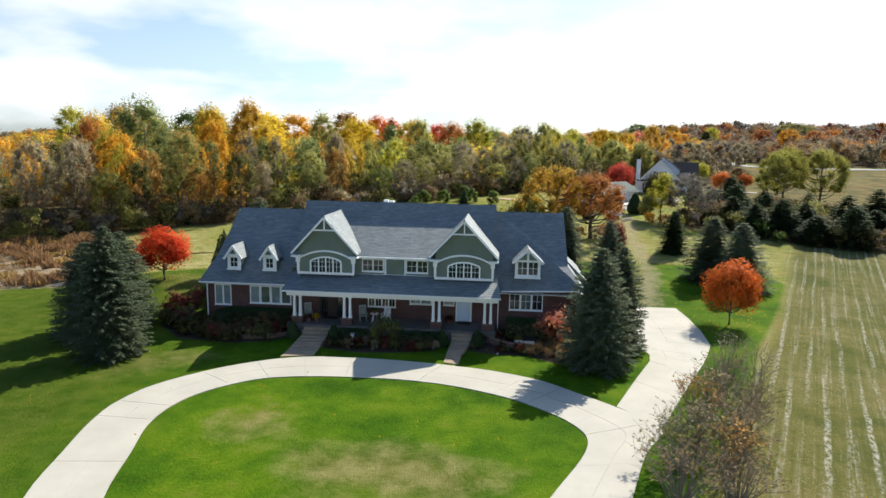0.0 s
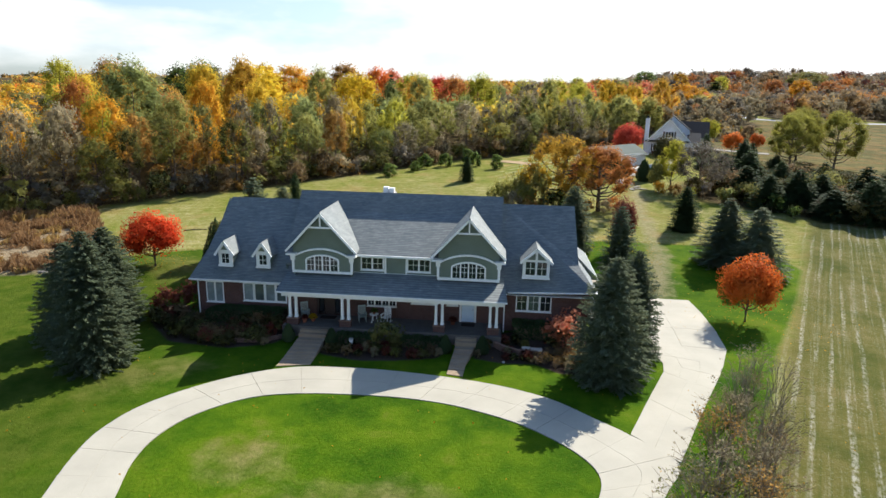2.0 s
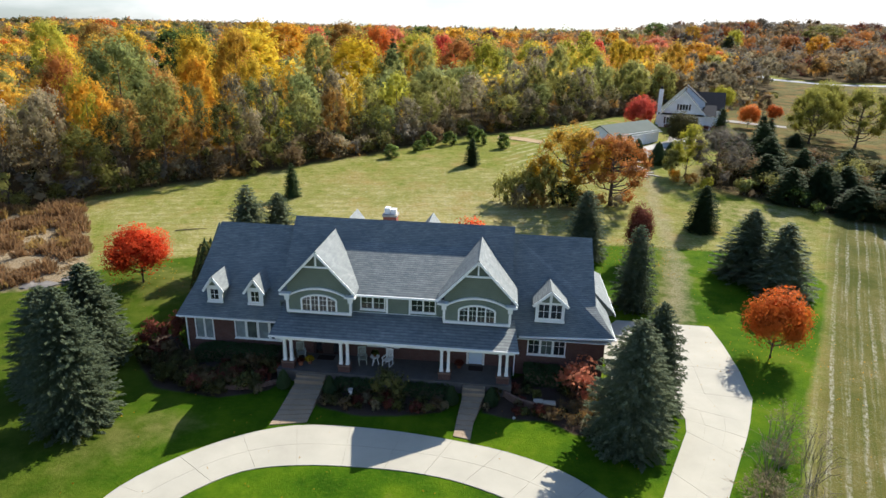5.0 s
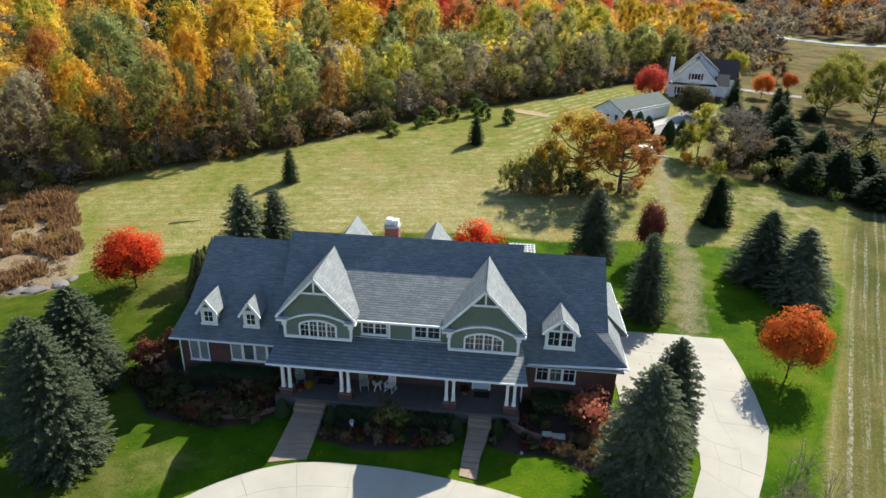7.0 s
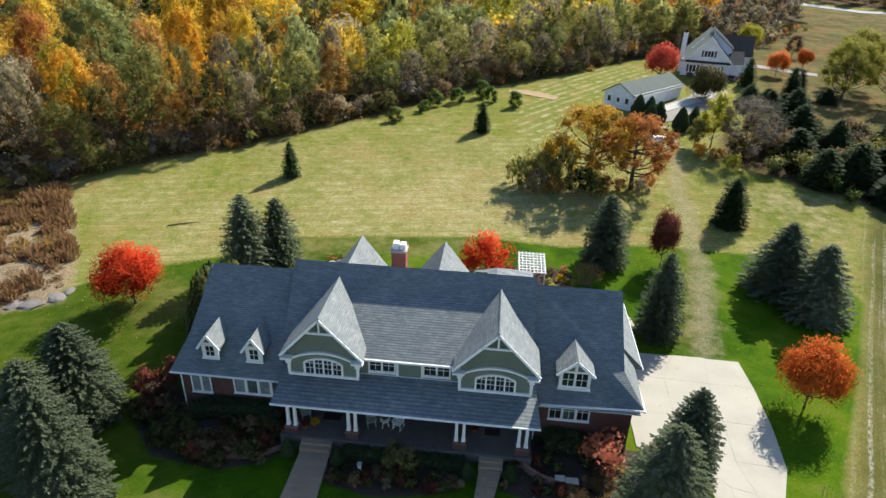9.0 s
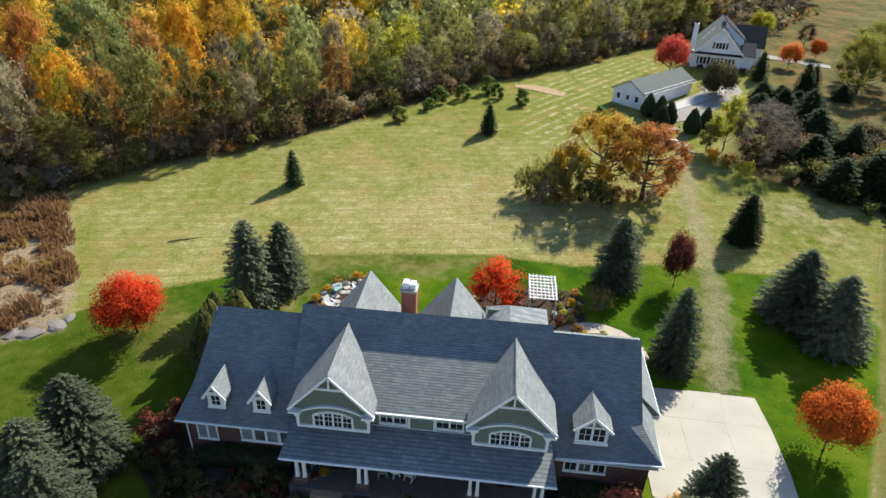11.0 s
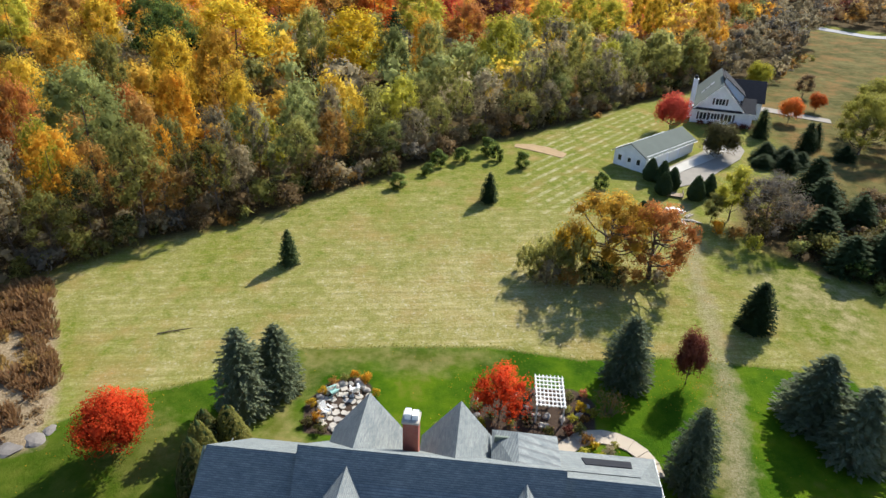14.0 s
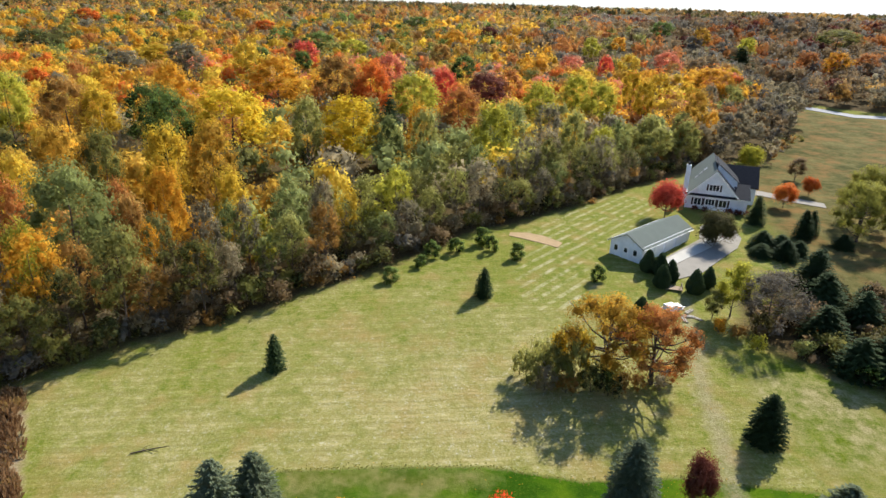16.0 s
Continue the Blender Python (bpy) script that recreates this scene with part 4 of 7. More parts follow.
for cx in (-15.48, -11.54, -4.63, -0.72):
    ped = part("pedestal", boxes((cx - 0.42, cx + 0.42, 44.62, 45.14, 0.1, 1.40)), BRICK, house, "brick column pedestal")
    part("cap", boxes((cx - 0.47, cx + 0.47, 44.57, 45.19, 1.40, 1.47)), ROCK_RED, ped)
    for s in (-1, 1):
        x = cx + s * 0.23
        bm = bmesh.new()
        lo = [bm.verts.new((x + a * 0.105, 44.88 + b * 0.105, 1.55)) for a, b in ((-1, -1), (1, -1), (1, 1), (-1, 1))]
        hi = [bm.verts.new((x + a * 0.085, 44.88 + b * 0.085, 3.02)) for a, b in ((-1, -1), (1, -1), (1, 1), (-1, 1))]
        bm.faces.new(lo[::-1]), bm.faces.new(hi)
        for i in range(4):
            bm.faces.new((lo[i], lo[(i + 1) % 4], hi[(i + 1) % 4], hi[i]))
        col = part("column", bm, TRIM, house, "white tapered porch column")
        part("base", boxes((x - 0.13, x + 0.13, 44.75, 45.01, 1.47, 1.58)), TRIM, col)
        part("capital", boxes((x - 0.12, x + 0.12, 44.76, 45.0, 3.0, 3.1)), TRIM, col)
bm = bmesh.new()
bar(bm, (0.05, 46.7, 0.4), (0.05, 46.7, 3.4), 0.08)
part("downspout", bm, TRIM, house)
bm = bmesh.new()
bar(bm, (-23.78, 46.9, 0.3), (-23.78, 46.9, 3.3), 0.08)
part("downspout", bm, TRIM, house)


def dormer(cx, w, z0, zs, za, y, twin):
    """A roof dormer with white face, gable roof and window."""
    k = (za - zs) / w
    dm = part("dormer", plate_xz([(cx - w, z0), (cx + w, z0), (cx + w, zs), (cx, za - 0.1), (cx - w, zs)], y + 0.03, y + 0.15), TRIM, house, "white gabled roof dormer")
    for s in (-1, 1):
        yb = RIDGE_Y - (RIDGE_Z - zs) / SLOPE
        part("cheek", slab([(cx + s * w, y + 0.1, z0), (cx + s * w, y + 0.1, zs), (cx + s * w, yb + 0.2, zs)], (-s * 0.08, 0, 0)), SIDING, dm)
        o = w + 0.2
        zo = za - k * o
        part("dormer_roof", slab([(cx, y - 0.2, za), (cx, RIDGE_Y - (RIDGE_Z - za) / SLOPE + 0.1, za), (cx + s * o, RIDGE_Y - (RIDGE_Z - zo) / SLOPE + 0.1, zo), (cx + s * o, y - 0.2, zo)], (0, 0, -0.09)), SHINGLE, dm)
        bm = bmesh.new()
        bar(bm, (cx, y - 0.22, za - 0.1), (cx + s * o, y - 0.22, zo - 0.1), 0.06, 0.17)
        part("rake_board", bm, TRIM, dm)
    if twin:
        for s in (-1, 1):
            part("pane", boxes((cx + s * 0.42 - 0.34, cx + s * 0.42 + 0.34, y + 0.012, y + 0.028, z0 + 0.28, z0 + 1.25)), GLASS, dm)
            part("glazing_bar", boxes((cx + s * 0.42 - 0.018, cx + s * 0.42 + 0.018, y - 0.005, y + 0.01, z0 + 0.28, z0 + 1.25), (cx + s * 0.42 - 0.34, cx + s * 0.42 + 0.34, y - 0.003, y + 0.008, z0 + 0.76, z0 + 0.79)), TRIM, dm)
            part("pane", plate_xz([(cx + s * 0.09, z0 + 1.42), (cx + s * 0.74, z0 + 1.42), (cx + s * 0.09, z0 + 2.0)], y + 0.012, y + 0.028), SIDING, dm)
    else:
        part("pane", boxes((cx - 0.27, cx + 0.27, y + 0.012, y + 0.028, z0 + 0.25, z0 + 0.98)), GLASS, dm)
        part("glazing_bar", boxes((cx - 0.018, cx + 0.018, y - 0.005, y + 0.01, z0 + 0.25, z0 + 0.98), (cx - 0.27, cx + 0.27, y - 0.003, y + 0.008, z0 + 0.6, z0 + 0.635)), TRIM, dm)
        part("gable_panel", plate_xz([(cx - 0.36, zs + 0.02), (cx + 0.36, zs + 0.02), (cx, za - 0.32)], y + 0.012, y + 0.028), SIDING, dm)
    part("sill", boxes((cx - w - 0.04, cx + w + 0.04, y - 0.04, y + 0.05, z0 - 0.04, z0 + 0.1)), TRIM, dm)


dormer(-21.42, 0.55, 4.52, 5.78, 6.56, 46.9, False)
dormer(-18.44, 0.55, 4.52, 5.78, 6.56, 46.9, False)
dormer(2.25, 0.98, 4.66, 6.12, 7.0, 46.9, True)

# end of the house: sloping skirts and gable wall
part("gable_wall", slab([(5.2, 48.1, zf(48.1) - 0.15), (5.05, RIDGE_Y, RIDGE_Z - 0.1), (5.2, 54.4, zf(48.1) - 0.15)], (0.12, 0, 0)), SIDING, house)
part("gable_wall", slab([(-23.2, 48.1, zf(48.1) - 0.15), (-22.9, RIDGE_Y, LEFT_Z - 0.1), (-23.2, 54.4, zf(48.1) - 0.15)], (0.12, 0, 0)), SIDING, house)
part("roof", slab([(6.64, EAVE_Y, EAVE_Z + 0.28), (6.8, 51.05, EAVE_Z + 0.2), (5.3, 51.05, 5.75), (5.3, 48.1, zf(48.1))], TH), SHINGLE, house, "sunlit shingle skirt at the gable end")
part("roof", slab([(-24.22, EAVE_Y, EAVE_Z - 0.12), (-23.3, 48.25, zf(48.25)), (-23.3, 53.0, zf(48.25)), (-24.22, BACK_Y, EAVE_Z - 0.12)], TH), SHINGLE, house, "shingle skirt at the gable end")
part("gutter", boxes((6.66, 6.75, EAVE_Y - 0.1, 51.0, EAVE_Z + 0.06, EAVE_Z + 0.18)), TRIM, house)
part("roof", slab([(7.4, 51.0, 3.72), (7.4, 59.4, 3.72), (5.4, 55.6, 5.72), (4.5, 53.9, 6.62), (4.5, 51.0, 6.62)], TH), SHINGLE, house, "sunlit shingle roof of the garage wing")
part("gutter", boxes((7.38, 7.46, 50.95, 59.45, 3.54, 3.66)), TRIM, house)
part("wall", slab([(7.3, 51.06, 3.55), (5.0, 51.06, 3.55), (5.0, 51.06, 6.1)], (0, 0.12, 0)), SIDING, house)
part("roof", slab([(7.4, 59.4, 3.72), (-0.3, 59.4, 3.72), (-0.3, 55.6, 5.72), (5.4, 55.6, 5.72)], TH), SHINGLE, house, "shingle rear slope of the garage wing")
# added dark slab: a patch of shadow given as a solid piece
part("shadow_slab", slab([(1.95, 57.0, 5.06), (5.2, 57.0, 5.06), (5.4, 58.2, 4.43), (1.85, 58.2, 4.43)], (0, 0, -0.1)), DARKROOF, house, "dark slab standing in for shadow at the low rear roof")
part("roof", slab([(-3.0, 53.0, 7.95), (-3.0, 57.0, 7.45), (-0.3, 57.0, 7.35), (-0.3, 53.0, 7.85)], TH), SHINGLE, house, "low sunlit shingle roof behind the ridge")
part("roof", slab([(-3.0, 53.0, 7.95), (-4.75, 54.0, 6.5), (-4.75, 58.0, 6.5), (-3.0, 57.0, 7.45)], TH), SHINGLE, house, "shaded shingle slope of the low rear roof")
part("wall", boxes((-4.6, -0.35, 56.6, 56.75, 0.2, 7.2)), SIDING, house, "sage green rear wall")


# rear gables, low rear roof and chimney
def rear_gable(cx, half, zr, y_end, foot):
    for s in (-1, 1):
        part("roof", slab([(cx, RIDGE_Y + 0.8, zr), (cx, y_end, zr), (cx + s * half, y_end, foot), (cx + s * half, RIDGE_Y + 2.5, foot)], TH), SHINGLE, house, "grey shingle slope of a rear gable")
    part("wall", plate_xz([(cx - half + 0.3, 0.2), (cx + half - 0.3, 0.2), (cx + half - 0.3, foot + 0.1), (cx, zr - 0.2), (cx - half + 0.3, foot + 0.1)], y_end - 0.4, y_end - 0.25), SIDING, house, "sage green rear gable face")
    for s in (-1, 1):
        part("wall", boxes((cx + s * (half - 0.35) - 0.06, cx + s * (half - 0.35) + 0.06, RIDGE_Y + 3, y_end - 0.4, 0.2, foot + 0.1)), SIDING, house)


rear_gable(-13.6, 2.75, 8.88, 58.0, 5.3)
rear_gable(-7.08, 2.75, 8.88, 58.0, 5.3)
ch = part("chimney", boxes((-10.78, -9.73, 55.0, 56.0, 0.2, 9.15)), BRICK_RED, house, "red brick chimney with pale caps")
part("crown", boxes((-10.85, -9.66, 54.93, 56.07, 9.15, 9.32)), ROCK_PALE, ch)
part("flue", boxes((-10.7, -10.28, 55.2, 55.8, 9.32, 9.8)), PLASTIC_WHITE, ch)
part("flue", boxes((-10.2, -9.78, 55.2, 55.8, 9.32, 9.72)), PLASTIC_WHITE, ch)


# ---- driveway and walks ----
def smooth_path(pts, n):
    """A smooth open curve through pts, n points a piece."""
    p = [Vector((*q, 0)) for q in pts]
    out = []
    for i in range(len(p) - 1):
        a, b, c, d = p[max(i - 1, 0)], p[i], p[i + 1], p[min(i + 2, len(p) - 1)]
        for k in range(n):
            t = k / n
            out.append(0.5 * ((2 * b) + (c - a) * t + (2 * a - 5 * b + 4 * c - d) * t * t + (3 * b - a - 3 * c + d) * t ** 3))
    return [(v.x, v.y) for v in out] + [pts[-1]]


INNER = smooth_path([(-6.4, 14.6), (-10.5, 15.4), (-13.6, 17.9), (-15.8, 21.6), (-17.0, 25.4), (-17.85, 28.2), (-17.9, 30.6), (-17.0, 32.9), (-14.8, 35.1), (-12.0, 36.0), (-8.7, 36.3),
                     (-5.6, 36.25), (-2.7, 35.75), (0.6, 34.4), (2.8, 32.8), (4.2, 31.2), (4.75, 29.6), (4.2, 27.5), (2.4, 23.8), (0.2, 18.6), (-2.6, 15.7), (-6.4, 14.6)], 4)
OUTER = smooth_path([(-6.4, 11.0), (-11.5, 12.0), (-16.2, 15.6), (-19.0, 21.2), (-20.15, 25.0), (-21.0, 28.2), (-21.2, 30.9), (-20.2, 34.0), (-17.0, 37.6), (-13.2, 39.6), (-8.8, 39.9),
                     (-4.6, 39.55), (-0.6, 38.8), (2.8, 37.4), (5.2, 35.4), (6.95, 33.8), (8.9, 31.4), (7.4, 28.4), (5.8, 24.0), (3.4, 17.2), (-0.4, 12.8), (-6.4, 11.0)], 4)
drive = thing("driveway", "pale concrete driveway of jointed slabs around an oval lawn", "driveway", kind="structure")


def slab_piece(name, pts, z0, z1, material, parent, gap=0.006):
    c = Vector((sum(p[0] for p in pts) / len(pts), sum(p[1] for p in pts) / len(pts)))
    q = []
    for p in pts:
        v = Vector(p[:2])
        d = c - v
        v = v + d.normalized() * gap * 1.4
        q.append((v.x, v.y, z1))
    bm = slab(q, (0, 0, z0 - z1))
    return part(name, bm, material, parent)


def strip_pieces(a, b, every, parent, z=0.04):
    for i in range(0, len(a) - 1, every):
        j = min(i + every, len(a) - 1)
        slab_piece("slab", a[i:j + 1] + b[i:j + 1][::-1], -0.12, z + 0.004 * ((i // every) % 3), CONCRETE, parent)


MIDDLE = [((a + c) / 2, (b + d) / 2) for (a, b), (c, d) in zip(INNER, OUTER)]
strip_pieces(INNER, MIDDLE, 3, drive)
strip_pieces(MIDDLE, OUTER, 3, drive, 0.041)
APRON_L = [(6.98, 33.9), (8.9, 38.2), (10.75, 42.2), (11.05, 43.6), (10.8, 45.2), (6.98, 47.4), (6.98, 51.0), (6.98, 55.0), (9.4, 58.5)]
APRON_R = [(9.0, 31.5), (11.0, 35.6), (13.2, 39.9), (14.3, 42.0), (15.1, 43.7), (16.3, 46.6), (16.75, 50.4), (16.9, 54.6), (16.75, 58.6)]
for i in range(len(APRON_L) - 1):
    cols = 2 if i < 2 else 3
    for c in range(cols):
        def at(k, f):
            (ax, ay), (bx, by) = APRON_L[k], APRON_R[k]
            return (ax + (bx - ax) * f, ay + (by - ay) * f)
        slab_piece("slab", [at(i, c / cols), at(i, (c + 1) / cols), at(i + 1, (c + 1) / cols), at(i + 1, c / cols)], -0.12, 0.045 + 0.003 * ((i + c) % 3), CONCRETE, drive)
bm = bmesh.new()
base = [(x, y) for x, y in INNER] + [(x, y) for x, y in OUTER[::-1]]
part("joint_bed", slab([(x, y, 0.022) for x, y in base], (0, 0, -0.1)), JOINT, drive)
part("joint_bed", slab([(x, y, 0.026) for x, y in APRON_L + APRON_R[::-1]], (0, 0, -0.1)), JOINT, drive)

for name, pl, pr in (("front_walk", [(-14.9, 39.4), (-14.8, 41.4), (-14.7, 43.7)], [(-12.72, 40.0), (-12.75, 41.6), (-12.75, 43.7)]),
                     ("side_walk", [(-3.58, 39.8), (-3.5, 41.3), (-3.3, 43.7)], [(-2.52, 39.6), (-2.42, 41.3), (-1.9, 43.7)])):
    wk = thing(name, "stone-paved walk from the driveway to the porch", "walk", kind="structure")
    rng = random.Random(4)
    for (a0, a1), (b0, b1) in zip(zip(pl, pl[1:]), zip(pr, pr[1:])):
        rows, cols = 4, 4 if name == "front_walk" else 2
        for r in range(rows):
            for c in range(cols):
                def at2(u, v):
                    x0, y0 = a0[0] + (a1[0] - a0[0]) * v, a0[1] + (a1[1] - a0[1]) * v
                    x1, y1 = b0[0] + (b1[0] - b0[0]) * v, b0[1] + (b1[1] - b0[1]) * v
                    return (x0 + (x1 - x0) * u, y0 + (y1 - y0) * u)
                q = [at2(c / cols, r / rows), at2((c + 1) / cols, r / rows), at2((c + 1) / cols, (r + 1) / rows), at2(c / cols, (r + 1) / rows)]
                up = 0.36 * min(1, max(0, (q[0][1] + q[2][1]) / 2 - 40.4) / 3.2)
                slab_piece("paver", q, -0.1, 0.05 + up + rng.uniform(0, 0.012), WALKSTONE, wk, 0.006)


# ---- plants ----
def tube(verts, faces, pts, radii, sides=6):
    base = len(verts)
    for i, (p, r) in enumerate(zip(pts, radii)):
        p = Vector(p)
        d = (Vector(pts[min(i + 1, len(pts) - 1)]) - Vector(pts[max(i - 1, 0)])).to_track_quat("Z", "Y")
        for k in range(sides):
            a = 2 * math.pi * k / sides
            verts.append(tuple(p + d @ Vector((math.cos(a) * r, math.sin(a) * r, 0))))
    for i in range(len(pts) - 1):
        for k in range(sides):
            j = (k + 1) % sides
            faces.append((base + i * sides + k, base + i * sides + j, base + (i + 1) * sides + j, base + (i + 1) * sides + k))


def leaf_clump(verts, faces, rng, c, size, out=None):
    """One bent leaf spray: two joined triangles, facing outwards or turned at random."""
    if out:
        nrm = Vector((out.x + rng.gauss(0, 0.36), out.y + rng.gauss(0, 0.36), out.z + rng.gauss(0, 0.36)))
        q = nrm.to_track_quat("Z", "Y").to_matrix() @ Matrix.Rotation(rng.uniform(0, 6.3), 3, "Z")
    else:
        q = Euler((rng.uniform(-1.1, 1.1), rng.uniform(-1.1, 1.1), rng.uniform(0, 6.3))).to_matrix()
    i = len(verts)
    w, h = size * rng.uniform(0.5, 1.0), size * rng.uniform(0.6, 1.2)
    for p in ((0, -h / 2, 0), (w / 2, 0, -size * 0.15), (0, h / 2, 0), (-w / 2, 0, -size * 0.15)):
        verts.append(tuple(c + q @ Vector(p)))
    faces.append((i, i + 1, i + 2))
    faces.append((i, i + 2, i + 3))


def broadleaf_mesh(seed, h, r, trunk, clumps, size, gaps=0.25, limbs=7, low=0.25, lobes=9, lob=(0.36, 0.58), ring_k=0.62):
    """Trunk with limbs, and a crown of lobes full of leaf sprays. Returns the two meshes."""
    rng = random.Random(seed)
    tv, tf = [], []
    top = h * 0.8
    bend = [(0, 0, -0.2)]
    x = y = 0.0
    for i in range(1, 6):
        x += rng.uniform(-0.12, 0.12) * r * 0.3
        y += rng.uniform(-0.12, 0.12) * r * 0.3
        bend.append((x, y, top * i / 5))
    tube(tv, tf, bend, [trunk * (1.25 if i == 0 else 1 - 0.17 * i) for i in range(6)], 7)
    blobs = []
    for i in range(lobes):
        f = (i + 0.5) / lobes
        z = h * (low + (1 - low) * (0.18 + 0.66 * f))
        ring = r * ring_k * math.sin(math.pi * (0.22 + 0.66 * f)) ** 0.8
        a = i * 2.4 + rng.uniform(-0.5, 0.5)
        br = r * rng.uniform(*lob)
        blobs.append((Vector((math.cos(a) * ring, math.sin(a) * ring, z)), br))
    blobs.append((Vector((0, 0, h - r * 0.45)), r * 0.45))
    for i in range(limbs):
        b, br = blobs[i % len(blobs)]
        z0 = max(h * low * 0.9, b.z - br * 1.5)
        t0 = Vector(bend[min(5, int(z0 / top * 5))])
        t0.z = min(z0, top)
        mid = t0.lerp(b, 0.5) + Vector((0, 0, -0.1 * r))
        tube(tv, tf, [t0, mid, b, b + (b - mid) * 0.6], [trunk * 0.42, trunk * 0.28, trunk * 0.15, 0.015], 5)
        for k in range(3):
            e = b + Vector((rng.uniform(-1, 1), rng.uniform(-1, 1), rng.uniform(0, 1))) * br
            tube(tv, tf, [mid.lerp(b, 0.6), e], [trunk * 0.14, 0.012], 3)
    cv, cf, cn = [], [], []
    heart = Vector((0, 0, h * (low + 1) * 0.48))
    total = sum(b[1] ** 2 for b in blobs)
    for b, br in blobs:
        for _ in range(int(clumps * br * br / total)):
            d = Vector((rng.gauss(0, 1), rng.gauss(0, 1), rng.gauss(0, 1)))
            d.normalize()
            if d.z < -0.35 and rng.random() < 0.6:
                d.z = -d.z
            wob = noise.noise(d * 2.3 + Vector((seed, b.x, b.z))) * 0.5
            if wob < -0.25 + gaps * 0.4 and rng.random() < gaps * 1.6:
                continue
            deep = rng.random() < 0.28
            c = b + d * br * (rng.uniform(0.1, 0.55) if deep else 0.55 + 0.5 * rng.random() ** 0.6 + wob * 0.5)
            leaf_clump(cv, cf, rng, c, size * rng.uniform(0.6, 1.35) * (2.2 if deep else 1), d)
            nd = (d * 0.8 + (c - heart) / r * 0.5 + Vector((rng.gauss(0, 0.16), rng.gauss(0, 0.16), rng.gauss(0, 0.16)))).normalized()
            cn += [nd] * 4
    return from_lists("trunk", tv, tf, [BARK], True), from_lists("crown", cv, cf, [LEAF["green"]], False, cn)


def conifer_mesh(seed, h, r, layers, branches, sprays, size, taper=2.0, blunt=0.8):
    """A spruce: straight trunk, whorls of drooping boughs set with needle sprays."""
    rng = random.Random(seed)
    tv, tf, cv, cf = [], [], [], []
    tube(tv, tf, [(0, 0, -0.2), (0, 0, h * 0.5), (0, 0, h * 0.97)], [h * 0.022, h * 0.013, 0.01], 7)
    for i in range(layers):
        f = (i + rng.uniform(-0.25, 0.25)) / layers
        f = min(max(f, 0), 1)
        z = h * (0.04 + 0.95 * f)
        reach = r * (1 - f ** taper) ** blunt + 0.08
        if f < 0.12:
            reach *= 0.80 + f * 1.6
        nb = max(4, int(branches * (1 - f * 0.7)))
        a0 = rng.uniform(0, 6.3)
        for k in range(nb):
            a = a0 + 2 * math.pi * k / nb + rng.uniform(-0.25, 0.25)
            rr = reach * rng.uniform(0.8, 1.06)
            out = Vector((math.cos(a), math.sin(a), 0))
            side = Vector((-math.sin(a), math.cos(a), 0))
            lift = 0.45 * f + rng.uniform(-0.08, 0.08)
            tip = out * rr + Vector((0, 0, z + rr * (lift - 0.28)))
            n = max(3, int(sprays * (0.35 + rr / r)))
            for s in range(n):
                t = 0.25 + 0.8 * (s + rng.random()) / n
                p = Vector((0, 0, z)).lerp(tip, t) + Vector((0, 0, -0.10 * rr * math.sin(t * 2.6) + rng.uniform(-0.05, 0.05)))
                p += side * rng.uniform(-1, 1) * 0.24 * rr * (1.15 - t)
                L = size * rng.uniform(0.7, 1.3)
                d = (out + side * rng.uniform(-0.9, 0.9) + Vector((0, 0, rng.uniform(-0.5, 0.35)))).normalized()
                wv = d.cross(Vector((rng.uniform(-0.4, 0.4), rng.uniform(-0.4, 0.4), 1))).normalized() * L * 0.30
                i0 = len(cv)
                for q in (p - d * L * 0.4, p + wv, p + d * L * 0.6 - Vector((0, 0, L * 0.12)), p - wv):
                    cv.append(tuple(q))
                cf.append((i0, i0 + 1, i0 + 2))
                cf.append((i0, i0 + 2, i0 + 3))
            for t in (0.38,):                  # inner boughs close the crown
                p, q = Vector((0, 0, z)).lerp(tip, t - 0.22), Vector((0, 0, z)).lerp(tip, t + 0.2)
                wv, i0 = side * rr * 0.15 + Vector((0, 0, rng.uniform(-0.15, 0.15))), len(cv)
                cv += [tuple(p - wv), tuple(p + wv), tuple(q + wv * 0.8 - Vector((0, 0, 0.1))), tuple(q - wv * 0.8 - Vector((0, 0, 0.1)))]
                cf += [(i0, i0 + 1, i0 + 2), (i0, i0 + 2, i0 + 3)]
    return from_lists("trunk", tv, tf, [BARK], True), from_lists("crown", cv, cf, [LEAF["spruce"]])


